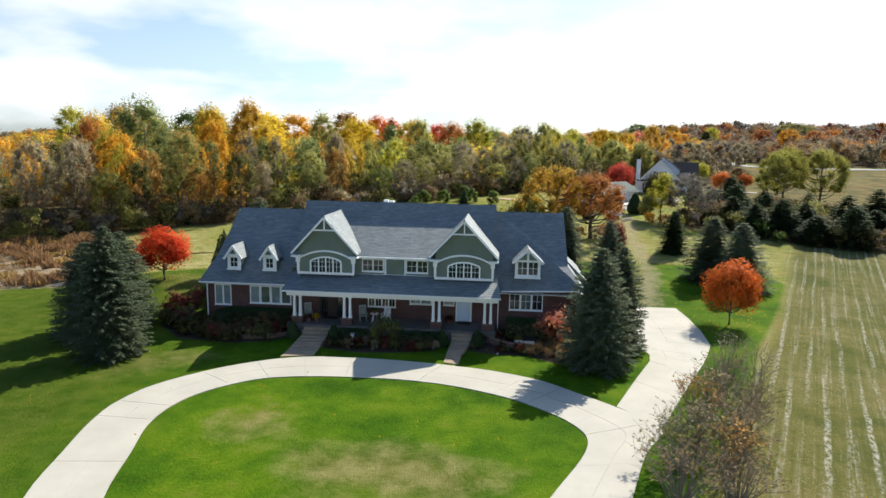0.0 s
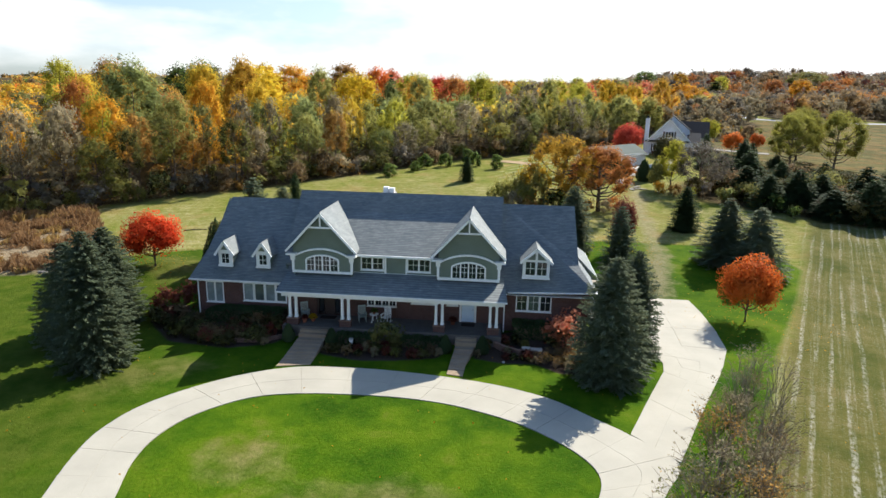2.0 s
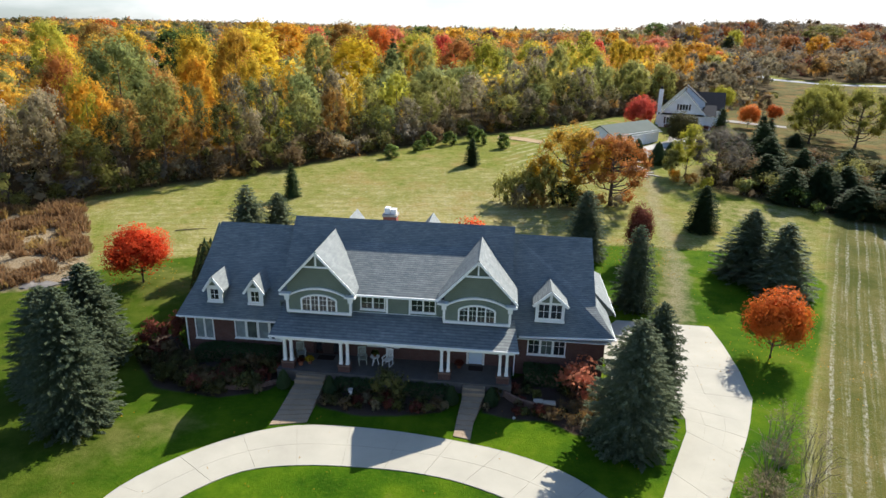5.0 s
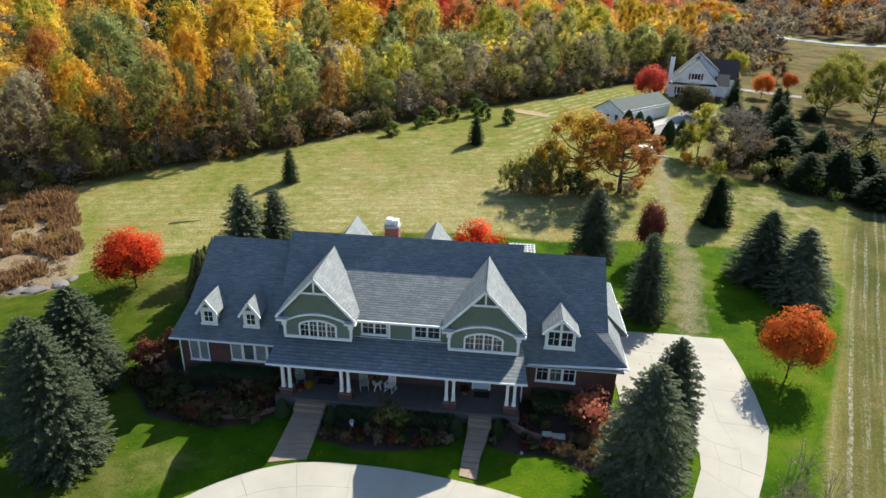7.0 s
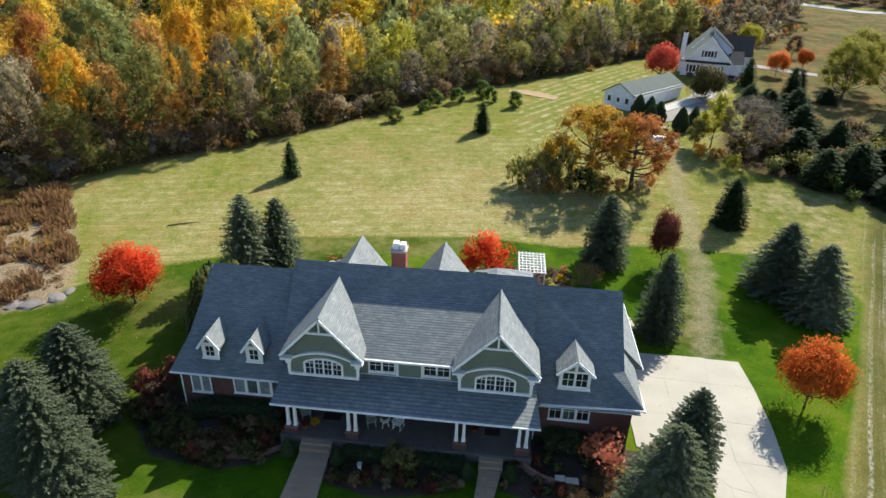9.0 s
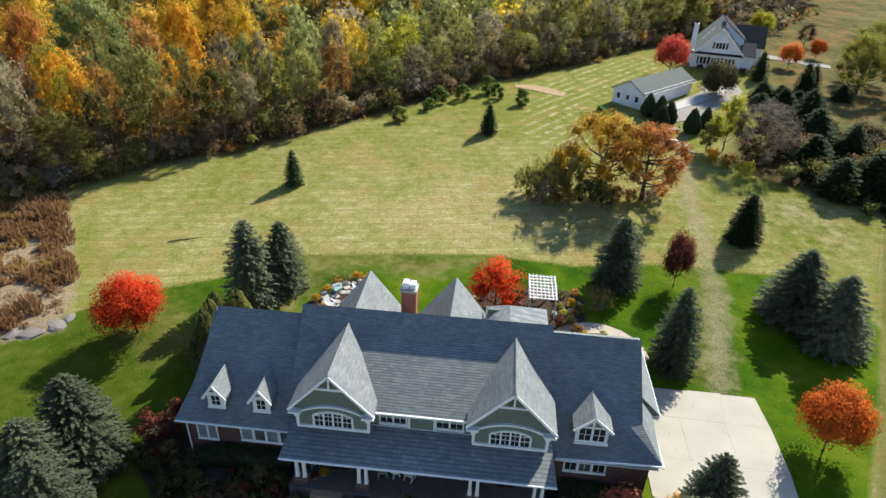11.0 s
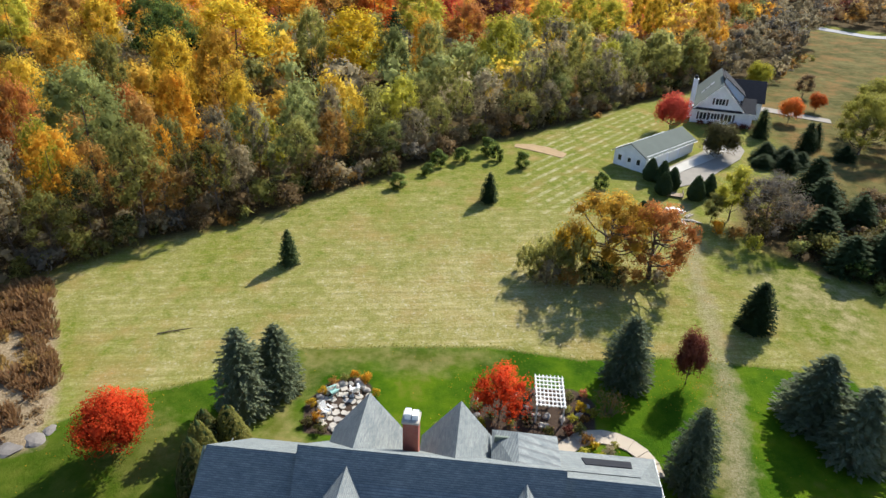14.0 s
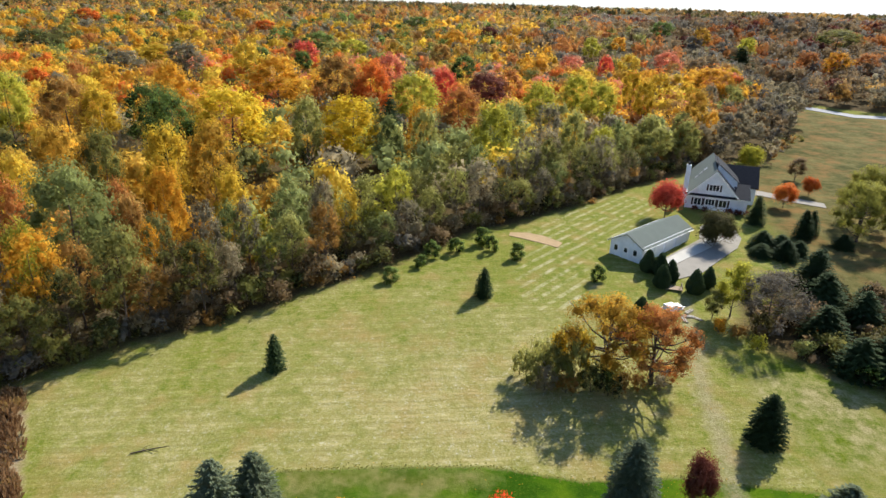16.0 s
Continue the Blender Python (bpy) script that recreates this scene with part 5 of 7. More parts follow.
def twig_mesh(seed, h, r, stems, material, leaves=0, leaf_key="tan"):
    """A bare shrub: many thin forking stems, a few dry leaves."""
    rng = random.Random(seed)
    v, f, lv, lf = [], [], [], []
    for _ in range(stems):
        a, lean = rng.uniform(0, 6.3), rng.random() ** 0.7
        p0 = Vector((math.cos(a), math.sin(a), 0)) * r * 0.25 * rng.random()
        p1 = Vector((math.cos(a) * r * lean, math.sin(a) * r * lean, h * (1 - 0.45 * lean * lean) * rng.uniform(0.6, 1)))
        mid = p0.lerp(p1, 0.5) + Vector((rng.uniform(-0.1, 0.1), rng.uniform(-0.1, 0.1), h * 0.1))
        tube(v, f, [p0, mid, p1], [0.022, 0.014, 0.006], 3)
        for _k in range(5):
            s = mid.lerp(p1, rng.random())
            e = s + Vector((rng.uniform(-1, 1), rng.uniform(-1, 1), rng.uniform(-0.1, 1))) * h * 0.2
            tube(v, f, [s, e], [0.009, 0.004], 3)
            for _j in range(leaves):
                leaf_clump(lv, lf, rng, s.lerp(e, rng.random()) + Vector((rng.uniform(-.1, .1), rng.uniform(-.1, .1), 0)), 0.14)
    return from_lists("twig_mass", v, f, [material]), from_lists("foliage", lv, lf, [LEAF[leaf_key]]) if leaves else None


def dress(ob, material):
    """Gives one object its own material over a shared mesh."""
    ob.material_slots[0].link = "OBJECT"
    ob.material_slots[0].material = material


def plant(name, label, category, meshes, x, y, scale, spin, colour=None, group="", stretch=1.0, sink=0.0):
    root = thing(name, label, category, group, (x, y, gz(x, y) - sink))
    root.rotation_euler = (0, 0, spin)
    root.scale = (scale, scale, scale * stretch)
    for me, nm in zip(meshes, ("trunk", "crown")):
        if me:
            o = new(nm, me)
            o.parent = root
            if nm == "crown" and colour:
                dress(o, LEAF[colour])
    return root


def cone_mesh(seed, h, r, clumps, size):
    """A dense clipped evergreen: a rounded cone of leaf sprays over a solid dark core."""
    rr = random.Random(seed)
    tv, tf, cv, cf = [], [], [], []
    prof = [(0.0, 0.55), (0.08, 0.85), (0.2, 0.98), (0.35, 0.95), (0.55, 0.72), (0.75, 0.45), (0.9, 0.2), (1.0, 0.02)]
    tube(tv, tf, [(0, 0, h * 0.94 * a) for a, _ in prof], [r * 0.82 * b for _, b in prof], 10)
    for _ in range(clumps):
        f = 1 - math.sqrt(1 - rr.random() * 0.985)
        k = float(np.interp(f, [a for a, _ in prof], [b for _, b in prof]))
        a = rr.uniform(0, 6.3)
        out = Vector((math.cos(a), math.sin(a), 0.5))
        wob = 1 + 0.16 * noise.noise(Vector((math.cos(a) * 2, math.sin(a) * 2, f * 7 + seed)))
        leaf_clump(cv, cf, rr, Vector((math.cos(a) * r * k * wob, math.sin(a) * r * k * wob, f * h)), size * rr.uniform(0.7, 1.3), out)
    return from_lists("trunk", tv, tf, [LEAF["pine"]], True), from_lists("crown", cv, cf, [LEAF["pine"]])


SPRUCE_A = [conifer_mesh(s, 8.5, 2.9, 46, 22, 40, 0.25, 2.5, 0.76) for s in (1, 2)]
SPRUCE_M = [conifer_mesh(s, 8.5, 2.9, 40, 20, 20, 0.33, 2.4, 0.76) for s in (5, 6)]
SPRUCE_P = [conifer_mesh(s, 8.5, 2.9, 36, 18, 20, 0.36, 1.6, 0.85) for s in (7, 8)]
SPRUCE_B = [conifer_mesh(s, 6.0, 2.1, 28, 16, 12, 0.38, 1.9) for s in (3, 4)]
for x, y, h, w, k in ((-26.5, 38.1, 9.1, 5.0, 0), (-30.6, 41.8, 7.3, 5.0, 1), (-30.1, 45.2, 7.7, 5.1, 0), (6.8, 40.5, 8.3, 5.0, 1), (8.9, 44.1, 7.9, 3.9, 0)):
    plant("spruce", "tall blue-green spruce on the front lawn", "spruce tree", SPRUCE_A[k], x, y, w / 5.8, x, "spruce", "front spruces", (h / 8.5) / (w / 5.8))
for x, y, h, w, k in ((-26.1, 64.1, 8.7, 5.0, 0), (-24.0, 66.8, 7.3, 4.4, 1), (7.7, 71.8, 7.5, 4.8, 1), (10.8, 60.6, 7.9, 3.9, 0), (22.7, 81.8, 5.7, 3.9, 1), (23.3, 68.8, 7.3, 6.6, 2), (25.2, 65.4, 7.2, 6.4, 3)):
    plant("spruce", "dark blue-green spruce on the grass behind the house", "spruce tree", (SPRUCE_M + SPRUCE_P)[k], x, y, w / 5.8, x + 1, "spruce" if y < 80 else "pine", "rear spruces", (h / 8.5) / (w / 5.8))
for x, y, h, w in ((-29.8, 87.5, 4.7, 2.5), (-6.5, 107.3, 4.6, 2.8)):
    plant("young_spruce", "young spruce standing alone in the hay field", "spruce tree", SPRUCE_B[0], x, y, w / 4.2, x, "pine", "field spruces", (h / 6) / (w / 4.2))
SAPLING = broadleaf_mesh(48, 2.6, 1.15, 0.05, 1500, 0.2, 0.1, 4, 0.02, 8)
for x, y, h, w in ((-20.3, 110.3, 2.3, 2.3), (-16.6, 115.9, 2.0, 1.9), (-15.3, 119.4, 2.7, 2.4), (-11.5, 121.7, 2.6, 2.2), (-7.4, 125.6, 3.0, 2.5), (-5.7, 122.9, 2.8, 1.8), (-1.5, 120.6, 2.7, 2.2), (10.4, 114.2, 2.6, 1.9)):
    plant("pine_sapling", "small round pine sapling in the hay field", "sapling", SAPLING, x, y, w / 1.7, x, "green", "field saplings", (h / 2.2) / (w / 1.7), 0.45)

MAPLE = broadleaf_mesh(11, 5.5, 3.1, 0.13, 11000, 0.2, 0.08, 8, 0.22, 14, (0.36, 0.5), 0.58)
MAPLE_LOOSE = broadleaf_mesh(12, 5.6, 2.7, 0.12, 3800, 0.22, 0.45, 9, 0.2, 10)
plant("maple", "round red-orange autumn maple on the lawn", "maple tree", MAPLE, 19.9, 53.0, 0.84, 0.4, "redorange", stretch=1.1)
plant("maple", "round bright red autumn maple on the lawn", "maple tree", MAPLE, -33.8, 57.8, 1.04, 2.1, "red", stretch=0.84)
plant("maple", "scarlet autumn maple with open branches behind the house", "maple tree", MAPLE_LOOSE, -4.0, 65.5, 1.02, 1.0, "red")
plant("small_tree", "dark wine-leaved small tree beside the track", "tree", MAPLE, 13.4, 72.2, 0.54, 1.7, "wine", stretch=1.85)

OAK = [broadleaf_mesh(21 + i, 11.0, 5.4, 0.34, 12000, 0.28, 0.5, 24, 0.16, 26, (0.17, 0.3), 0.85) for i in range(2)]
plant("oak", "old russet-leaved oak with wide limbs", "oak tree", OAK[0], 13.2, 90.0, 0.88, 0.3, "rust")
plant("oak", "old russet-leaved oak with wide limbs", "oak tree", OAK[1], 8.0, 90.5, 0.95, 2.3, "oak")

# woodland trees
WOOD = [broadleaf_mesh(30 + i, 13.0, 4.2, 0.17, 4000, 0.30, g, 12, lw, lb + 9, (0.22, 0.40), 0.68) for i, (g, lw, lb) in enumerate(((0.4, 0.2, 14), (0.6, 0.3, 11), (0.3, 0.14, 16), (0.7, 0.34, 12), (0.45, 0.24, 15)))]
WOOD_FAR = [broadleaf_mesh(40 + i, 13.0, 4.2, 0.2, 1500, 0.55, g, 8, lw, lb + 6, (0.26, 0.44), 0.66) for i, (g, lw, lb) in enumerate(((0.2, 0.3, 14), (0.3, 0.25, 12), (0.15, 0.2, 15)))]
DOME = [broadleaf_mesh(45 + i, 13.0, 4.4, 0.2, 5600, 0.30, g, 9, lw, 22, (0.3, 0.46), 0.62) for i, (g, lw) in enumerate(((0.1, 0.1), (0.2, 0.16)))]
BUSH = [broadleaf_mesh(50 + i, 3.2, 2.0, 0.06, 620, 0.34, 0.35, 5, 0.02, 8) for i in range(3)]
EDGE = [(-90, 62), (-72, 70), (-58.3, 80.4), (-50.6, 89.1), (-39.7, 96.7), (-31.8, 105.2), (-20.6, 116.4), (-8.9, 132.1), (-2.3, 136.3), (8.3, 146.2), (20.2, 158.9), (29.4, 168.8), (48, 190), (80, 256), (97, 300)]


def along(pts, step):
    out, carry = [], 0.0
    for (ax, ay), (bx, by) in zip(pts, pts[1:]):
        L = math.hypot(bx - ax, by - ay)
        t = carry
        while t < L:
            out.append((ax + (bx - ax) * t / L, ay + (by - ay) * t / L, -(by - ay) / L, (bx - ax) / L))
            t += step
        carry = t - L
    return out


rng = random.Random(77)
spots = []


def stand(key, places):
    """Trees of the wood that stand out by their crowns: place and crown radius."""
    for x, y, r in places:
        r *= 1.22 if 180 < y < 330 else 1.08
        s = r / 4.6
        h = min(rng.uniform(15.5, 18.0) * (1.22 if x < -40 else 1.06 if y > 150 else 0.98), 2.8 * r + 7.5)
        if y > 260:
            h = rng.uniform(14, 17)
        mesh = (SPRUCE_B[0] if key == "pine" else WOOD[1] if key == "grey" and y < 200 else WOOD_FAR[len(spots) % 3] if y > 235 else DOME[len(spots) % 2])
        s, k = (r / 2.1, h / 6.0) if key == "pine" else (s, h / 13.5)
        plant("woodland_tree", "%s tree rising from the autumn wood" % TONE.get(key, "yellow-leaved"), "tree", mesh, x, y, s, rng.uniform(0, 6.3), key, "wood trees", k / s)
        spots.append((x, y, r))


TONE = {"willow": "grey-green", "gold": "golden", "rust": "rust-leaved", "brown": "russet-brown", "orange": "bright orange", "oak": "golden-brown", "mossy": "mossy olive", "grey": "bare grey", "tan": "dry tan",
        "lime": "yellow-green", "green": "green-leaved", "pine": "dark evergreen", "redorange": "red-orange", "deep": "deep olive", "pink": "salmon-red", "crimson": "crimson", "wine": "wine-red", "olive": "olive"}
stand("willow", [(-60.2, 98.5, 6.2), (-37.9, 118.0, 2.2), (-2.5, 178.7, 4.1), (-28.4, 155.0, 3.0)])
stand("gold", [(-75.4, 109.0, 3.8), (-60.1, 123.2, 4.6), (-44.2, 111.0, 3.2), (-96.2, 161.0, 5.4), (-98.0, 252.5, 6.2), (-150.1, 284.7, 9.5), (37.8, 243.4, 3.8), (39.2, 229.3, 3.4), (49.0, 252.2, 4.3), (52.1, 328.7, 5.2)])
stand("rust", [(-71.8, 101.6, 3.5), (-60.7, 110.0, 2.5), (-15.7, 188.6, 5.6), (-3.0, 251.2, 5.0), (131.5, 330.8, 6.4), (158.3, 333.3, 6.7), (-169.3, 764.5, 14.0)])
stand("brown", [(-55.2, 103.6, 2.6), (-104.1, 160.9, 6.7), (-55.6, 218.6, 7.9), (-36.7, 348.5, 6.3)])
stand("orange", [(-53.4, 109.8, 3.3), (-51.7, 101.7, 1.6), (-76.4, 221.7, 9.0), (-100.4, 201.2, 4.9), (-297.9, 735.4, 14.0), (-23.3, 162.7, 3.5), (-36.8, 440.4, 8.7), (-0.8, 429.5, 7.0), (72.0, 268.0, 7.9), (50.0, 196.1, 1.8), (145.4, 331.8, 7.7), (61.9, 413.6, 5.3)])
stand("oak", [(-52.0, 122.8, 4.7), (-78.5, 122.3, 4.6), (45.9, 197.7, 3.6), (116.4, 442.4, 7.0), (-63.1, 368.2, 6.1)])
stand("mossy", [(-73.5, 126.3, 3.7), (192.2, 432.9, 14.0)])
stand("grey", [(-40.0, 106.2, 2.2), (-43.2, 100.5, 2.5), (-121.6, 252.2, 7.3), (-151.8, 262.4, 8.8), (5.4, 172.5, 4.5)])
stand("tan", [(-31.6, 115.2, 2.4)])
stand("lime", [(-61.4, 91.2, 2.9), (-121.7, 165.4, 5.7), (-321.6, 651.3, 14.0), (-29.9, 205.3, 7.1), (5.8, 210.7, 5.6), (17.8, 227.5, 4.6), (24.6, 221.3, 5.7), (-85.2, 364.0, 9.0), (-6.9, 162.0, 5.5), (42.5, 388.1, 6.2), (126.8, 393.2, 5.9)])
stand("yellow", [(-65.6, 161.7, 10.4), (-39.3, 165.1, 8.0)])
stand("green", [(-85.7, 162.8, 6.3), (-74.2, 151.1, 6.0), (-107.8, 286.2, 7.1), (-89.2, 288.1, 4.3), (-122.7, 426.0, 12.2), (-21.6, 292.0, 5.9), (-87.9, 644.9, 14.0), (103.2, 491.3, 9.8)])
stand("pine", [(-51.2, 165.7, 2.3), (-31.2, 171.3, 3.6), (114.6, 364.2, 6.9)])
stand("redorange", [(-388.9, 596.6, 13.0), (-201.1, 545.8, 10.2), (-44.4, 216.1, 5.9)])
stand("deep", [(-252.9, 350.8, 14.0)])
stand("pink", [(-44.7, 247.1, 5.0), (26.0, 327.0, 6.3), (70.4, 331.6, 7.9)])
stand("crimson", [(-23.5, 224.2, 4.3), (-93.5, 306.3, 6.3), (40.4, 318.7, 3.8)])
stand("wine", [(-10.5, 234.9, 7.5), (-16.9, 511.0, 7.6), (-109.7, 344.2, 5.7)])
stand("olive", [(-20.9, 153.9, 3.6), (-46.5, 156.2, 4.2), (10.4, 161.6, 3.5)])


def tone_at(x, y):
    """The leaf colours that prevail in each quarter of the wood."""
    if x > 108 and y > 250:
        return ("dull", "rust", "wine", "dull", "twiggy", "dull", "twiggy") if y > 300 or x > 190 else ("rust", "dull", "brown", "twiggy", "dull", "grey")
    if y < 175 and x < -45:
        return ("oak", "gold", "mossy", "orange", "brown", "deep", "oak", "gold", "tan", "orange")
    if y < 200 and x > -45 - (y - 100) * 0.3:
        return ("willow", "olive", "mossy", "grey", "olive", "tan", "gold", "willow", "lime", "mossy")
    if y < 330:
        return ("orange", "oak", "rust", "orange", "gold", "brown", "orange", "orange", "redorange", "grey", "gold", "pink", "mossy")
    if y < 800 and x > 20:
        return ("dull", "rust", "grey", "brown", "dull", "twiggy", "grey", "mossy", "rust")
    if y < 800:
        return ("brown", "rust", "oak", "orange", "deep", "green", "gold", "dull", "oak", "grey", "mossy", "orange")
    return ("dull", "brown", "deep", "rust", "bronze", "oak")


def free(x, y, k=0.75):
    return all((x - a) ** 2 + (y - b) ** 2 > (k * r) ** 2 for a, b, r in spots)


for row, (off, step) in enumerate(((3.2, 5.0), (8.0, 6.0))):
    for x, y, nx, ny in along(EDGE, step):
        px, py = x + nx * (off + rng.uniform(-1.6, 1.6)) + rng.uniform(-1.5, 1.5), y + ny * (off + rng.uniform(-1.6, 1.6))
        if not free(px, py, 0.8):
            continue
        key = rng.choice(tone_at(px, py)) if row else rng.choice(("mossy", "olive", "deep", "willow", "tan", "brown", "grey", "olive"))
        s = rng.uniform(0.6, 0.95)
        tall = (rng.uniform(6, 13) if row == 0 else rng.uniform(10, 15)) * (1.25 if px < -45 else 1)
        tall = min(tall, 9.5 * s + 8)
        plant("woodland_tree", "autumn tree at the edge of the wood", "tree", WOOD_FAR[rng.randrange(3)] if py > 175 else WOOD[rng.choice((1, 3)) if key == "grey" else rng.randrange(5)], px, py, s, rng.uniform(0, 6.3), key, "wood edge trees", tall / 13.5 / s)
        spots.append((px, py, 3.4 * s))
for x, y, nx, ny in along(EDGE, 3.0):
    px, py = x + nx * rng.uniform(-0.4, 2.5), y + ny * rng.uniform(-0.4, 2.5)
    plant("undergrowth_bush", "dense brown and olive bush at the wood's edge", "bush", BUSH[rng.randrange(3)], px, py, rng.uniform(0.6, 1.3), rng.uniform(0, 6.3), rng.choice(["dull", "mossy", "tan", "olive", "twiggy", "deep"]), "wood edge bushes", rng.uniform(0.7, 1.3))


def forest(name, label, places, seed, clumps, size, keys, tall, wide, L=7):
    """A far wood as one mesh: each tree a crown of lobes built of leaf sprays, on a stem."""
    rng = np.random.default_rng(seed)
    n = len(places)
    P = np.array(places)
    pick = [(keys or tone_at(x, y)) for x, y in places]
    pick = [q[k % len(q)] for q, k in zip(pick, rng.integers(0, 5040, n).tolist())]
    names = sorted(set(pick))
    P = np.column_stack([P, ground(P[:, 0], P[:, 1])])
    h, r = rng.uniform(*tall, n), rng.uniform(*wide, n)
    kind = np.array([names.index(k) for k in pick])
    lo = np.stack([rng.uniform(-.55, .55, (n, L)) * r[:, None], rng.uniform(-.55, .55, (n, L)) * r[:, None], h[:, None] - r[:, None] * rng.uniform(0.5, 1.6, (n, L))], -1)
    lr = r[:, None] * rng.uniform(0.4, 0.68, (n, L))
    which = np.tile(np.arange(clumps) % L, (n, 1))
    b, br = np.take_along_axis(lo, which[..., None], 1), np.take_along_axis(lr, which, 1)
    d = rng.normal(0, 1, (n, clumps, 3))
    d[..., 2] = np.abs(d[..., 2]) * 0.95 - 0.3
    d /= np.linalg.norm(d, axis=-1, keepdims=True)
    deep = rng.random((n, clumps)) < 0.26          # broad inner sprays close the crown
    c = P[:, None, :] + b + d * (br * np.where(deep, rng.uniform(0.15, 0.62, (n, clumps)), 0.55 + 0.5 * rng.random((n, clumps))))[..., None]
    c = c.reshape(-1, 3)
    m = len(c)
    w = d.reshape(-1, 3) + rng.normal(0, 0.3, (m, 3))
    w /= np.linalg.norm(w, axis=1, keepdims=True)
    u = np.cross(w, rng.normal(0, 1, (m, 3)))
    u /= np.linalg.norm(u, axis=1, keepdims=True)
    v = np.cross(w, u)
    s = (size * rng.uniform(0.6, 1.35, m) * np.where(deep.reshape(-1), 2.4, 1.0))[:, None]
    a1, a2 = s * rng.uniform(0.5, 0.65, (m, 1)), s * rng.uniform(0.3, 0.5, (m, 1))
    V = np.stack([c - u * a1, c - v * a2 - w * s * 0.15, c + u * a1, c + v * a2 - w * s * 0.15], 1).reshape(-1, 3)
    N = d.reshape(-1, 3) * 0.8 + rng.normal(0, 0.16, (m, 3)) + ((b + d * br[..., None]) / r[:, None, None] - np.stack([0 * r, 0 * r, h / r - 1.1], -1)[:, None, :]).reshape(-1, 3) * 0.5 + np.array([0, 0, 0.45])
    N = np.repeat(N / np.linalg.norm(N, axis=1, keepdims=True), 4, 0)
    i = np.arange(m)[:, None] * 4
    F = np.concatenate([i + [0, 1, 2], i + [0, 2, 3]], 1).reshape(-1, 3)
    owner = np.repeat(kind, clumps * 2)
    me = bpy.data.meshes.new(name)
    me.from_pydata(V.tolist(), [], F.tolist(), shade_flat=False)
    me.normals_split_custom_set_from_vertices(N.tolist())
    for k in names:
        me.materials.append(LEAF[k])
    me.polygons.foreach_set("material_index", owner.astype(np.int32))
    me.update()
    return tagged(new(name, me), label, "woodland", kind="stuff")


def scatter(count, seed, draw, ok, apart):
    """Places that keep their distance from one another."""
    rng = random.Random(seed)
    out, cells = [], {}
    for _ in range(count * 14):
        x, y = draw(rng)
        if not ok(x, y):
            continue
        q = (int(x // apart), int(y // apart))
        if any((x - a) ** 2 + (y - b) ** 2 < apart * apart for i in (-1, 0, 1) for j in (-1, 0, 1) for a, b in cells.get((q[0] + i, q[1] + j), ())):
            continue
        cells.setdefault(q, []).append((x, y))
        out.append((x, y))
        if len(out) == count:
            break
    return out


def inside(x, y, poly, margin=0.0):
    return zone(np.array([x]), np.array([y]), poly)[0] > margin


def draw_mid(rng):
    y = rng.uniform(62, 330)
    return rng.uniform(-70 - 0.68 * y, 0.72 * y), y


def ok_mid(x, y):
    return (inside(x, y, WOODS, 11) and free(x, y, 0.9)) or inside(x, y, WOODS_FAR, 3)


def draw_far(rng):
    y = 670 + 1400 * rng.random() ** 1.4
    return rng.uniform(-0.8, 0.75) * y, y


under = []
for row in range(4):
    for x, y, nx, ny in along(EDGE, 2.6):
        k = 1.5 + row * 3.4 + rng.uniform(-1.2, 1.2)
        under.append((x + nx * k + rng.uniform(-1, 1), y + ny * k))
forest("undergrowth", "tangled undergrowth beneath the wood's first trees", under, 9, 110, 0.42, ["olive", "dull", "tan", "grey", "deep", "twiggy", "brown"], (2.0, 5.4), (1.4, 2.4), 5)
forest("woodland", "autumn woodland in orange, gold and russet", scatter(780, 5, draw_mid, ok_mid, 5.7), 5, 380, 0.70, None, (8.5, 13), (4.4, 6.6), 8)
forest("far_woodland", "distant autumn woods rising to the horizon", scatter(1050, 6, lambda q: (lambda y: (q.uniform(-0.82, 0.75) * y, y))(q.uniform(315, 680)), lambda x, y: free(x, y, 0.8) and (inside(x, y, WOODS, 3) or inside(x, y, WOODS_FAR, 3)), 8.0), 6, 170, 1.3, None, (9, 13.5), (6.0, 9.2), 7)
forest("distant_woodland", "muted woods towards the horizon", scatter(1700, 7, draw_far, lambda x, y: inside(x, y, WOODS, 3) or inside(x, y, WOODS_FAR, 3), 12), 7, 70, 3.0, None, (12, 18), (12, 18), 6)
forest("horizon_woodland", "farthest woods along the horizon", scatter(1700, 8, lambda q: (lambda y: (q.uniform(-0.85, 0.8) * y, y))(q.uniform(1700, 4600)), lambda x, y: True, 26.0), 8, 18, 9.0, ["dull", "bronze", "deep", "brown"], (13, 20), (12, 22))
GREY_WOOD = [(50, 182), (66, 194), (84, 224), (99, 246), (101, 262), (103, 284), (109, 385), (98, 330), (90, 290), (78, 255), (60, 220), (44, 192)]
forest("roadside_wood", "bare grey trees between the house and the road", scatter(420, 14, lambda q: (q.uniform(42, 112), q.uniform(180, 390)), lambda x, y: inside(x, y, GREY_WOOD, 1.0), 3.1), 14, 170, 0.52, ["grey", "tan", "dull", "grey", "tan", "twiggy"], (7, 13), (2.0, 3.6))
BEYOND = [(116, 400), (114, 330), (116, 294), (127, 275), (160, 267), (260, 259), (430, 251), (640, 300), (560, 640), (150, 640)]
forest("wood_beyond_road", "russet woods beyond the country road", scatter(720, 15, lambda q: (q.uniform(112, 640), q.uniform(250, 640)), lambda x, y: inside(x, y, BEYOND, 2.0), 7.5), 15, 170, 1.25, None, (9, 14), (6.0, 9.2), 6)


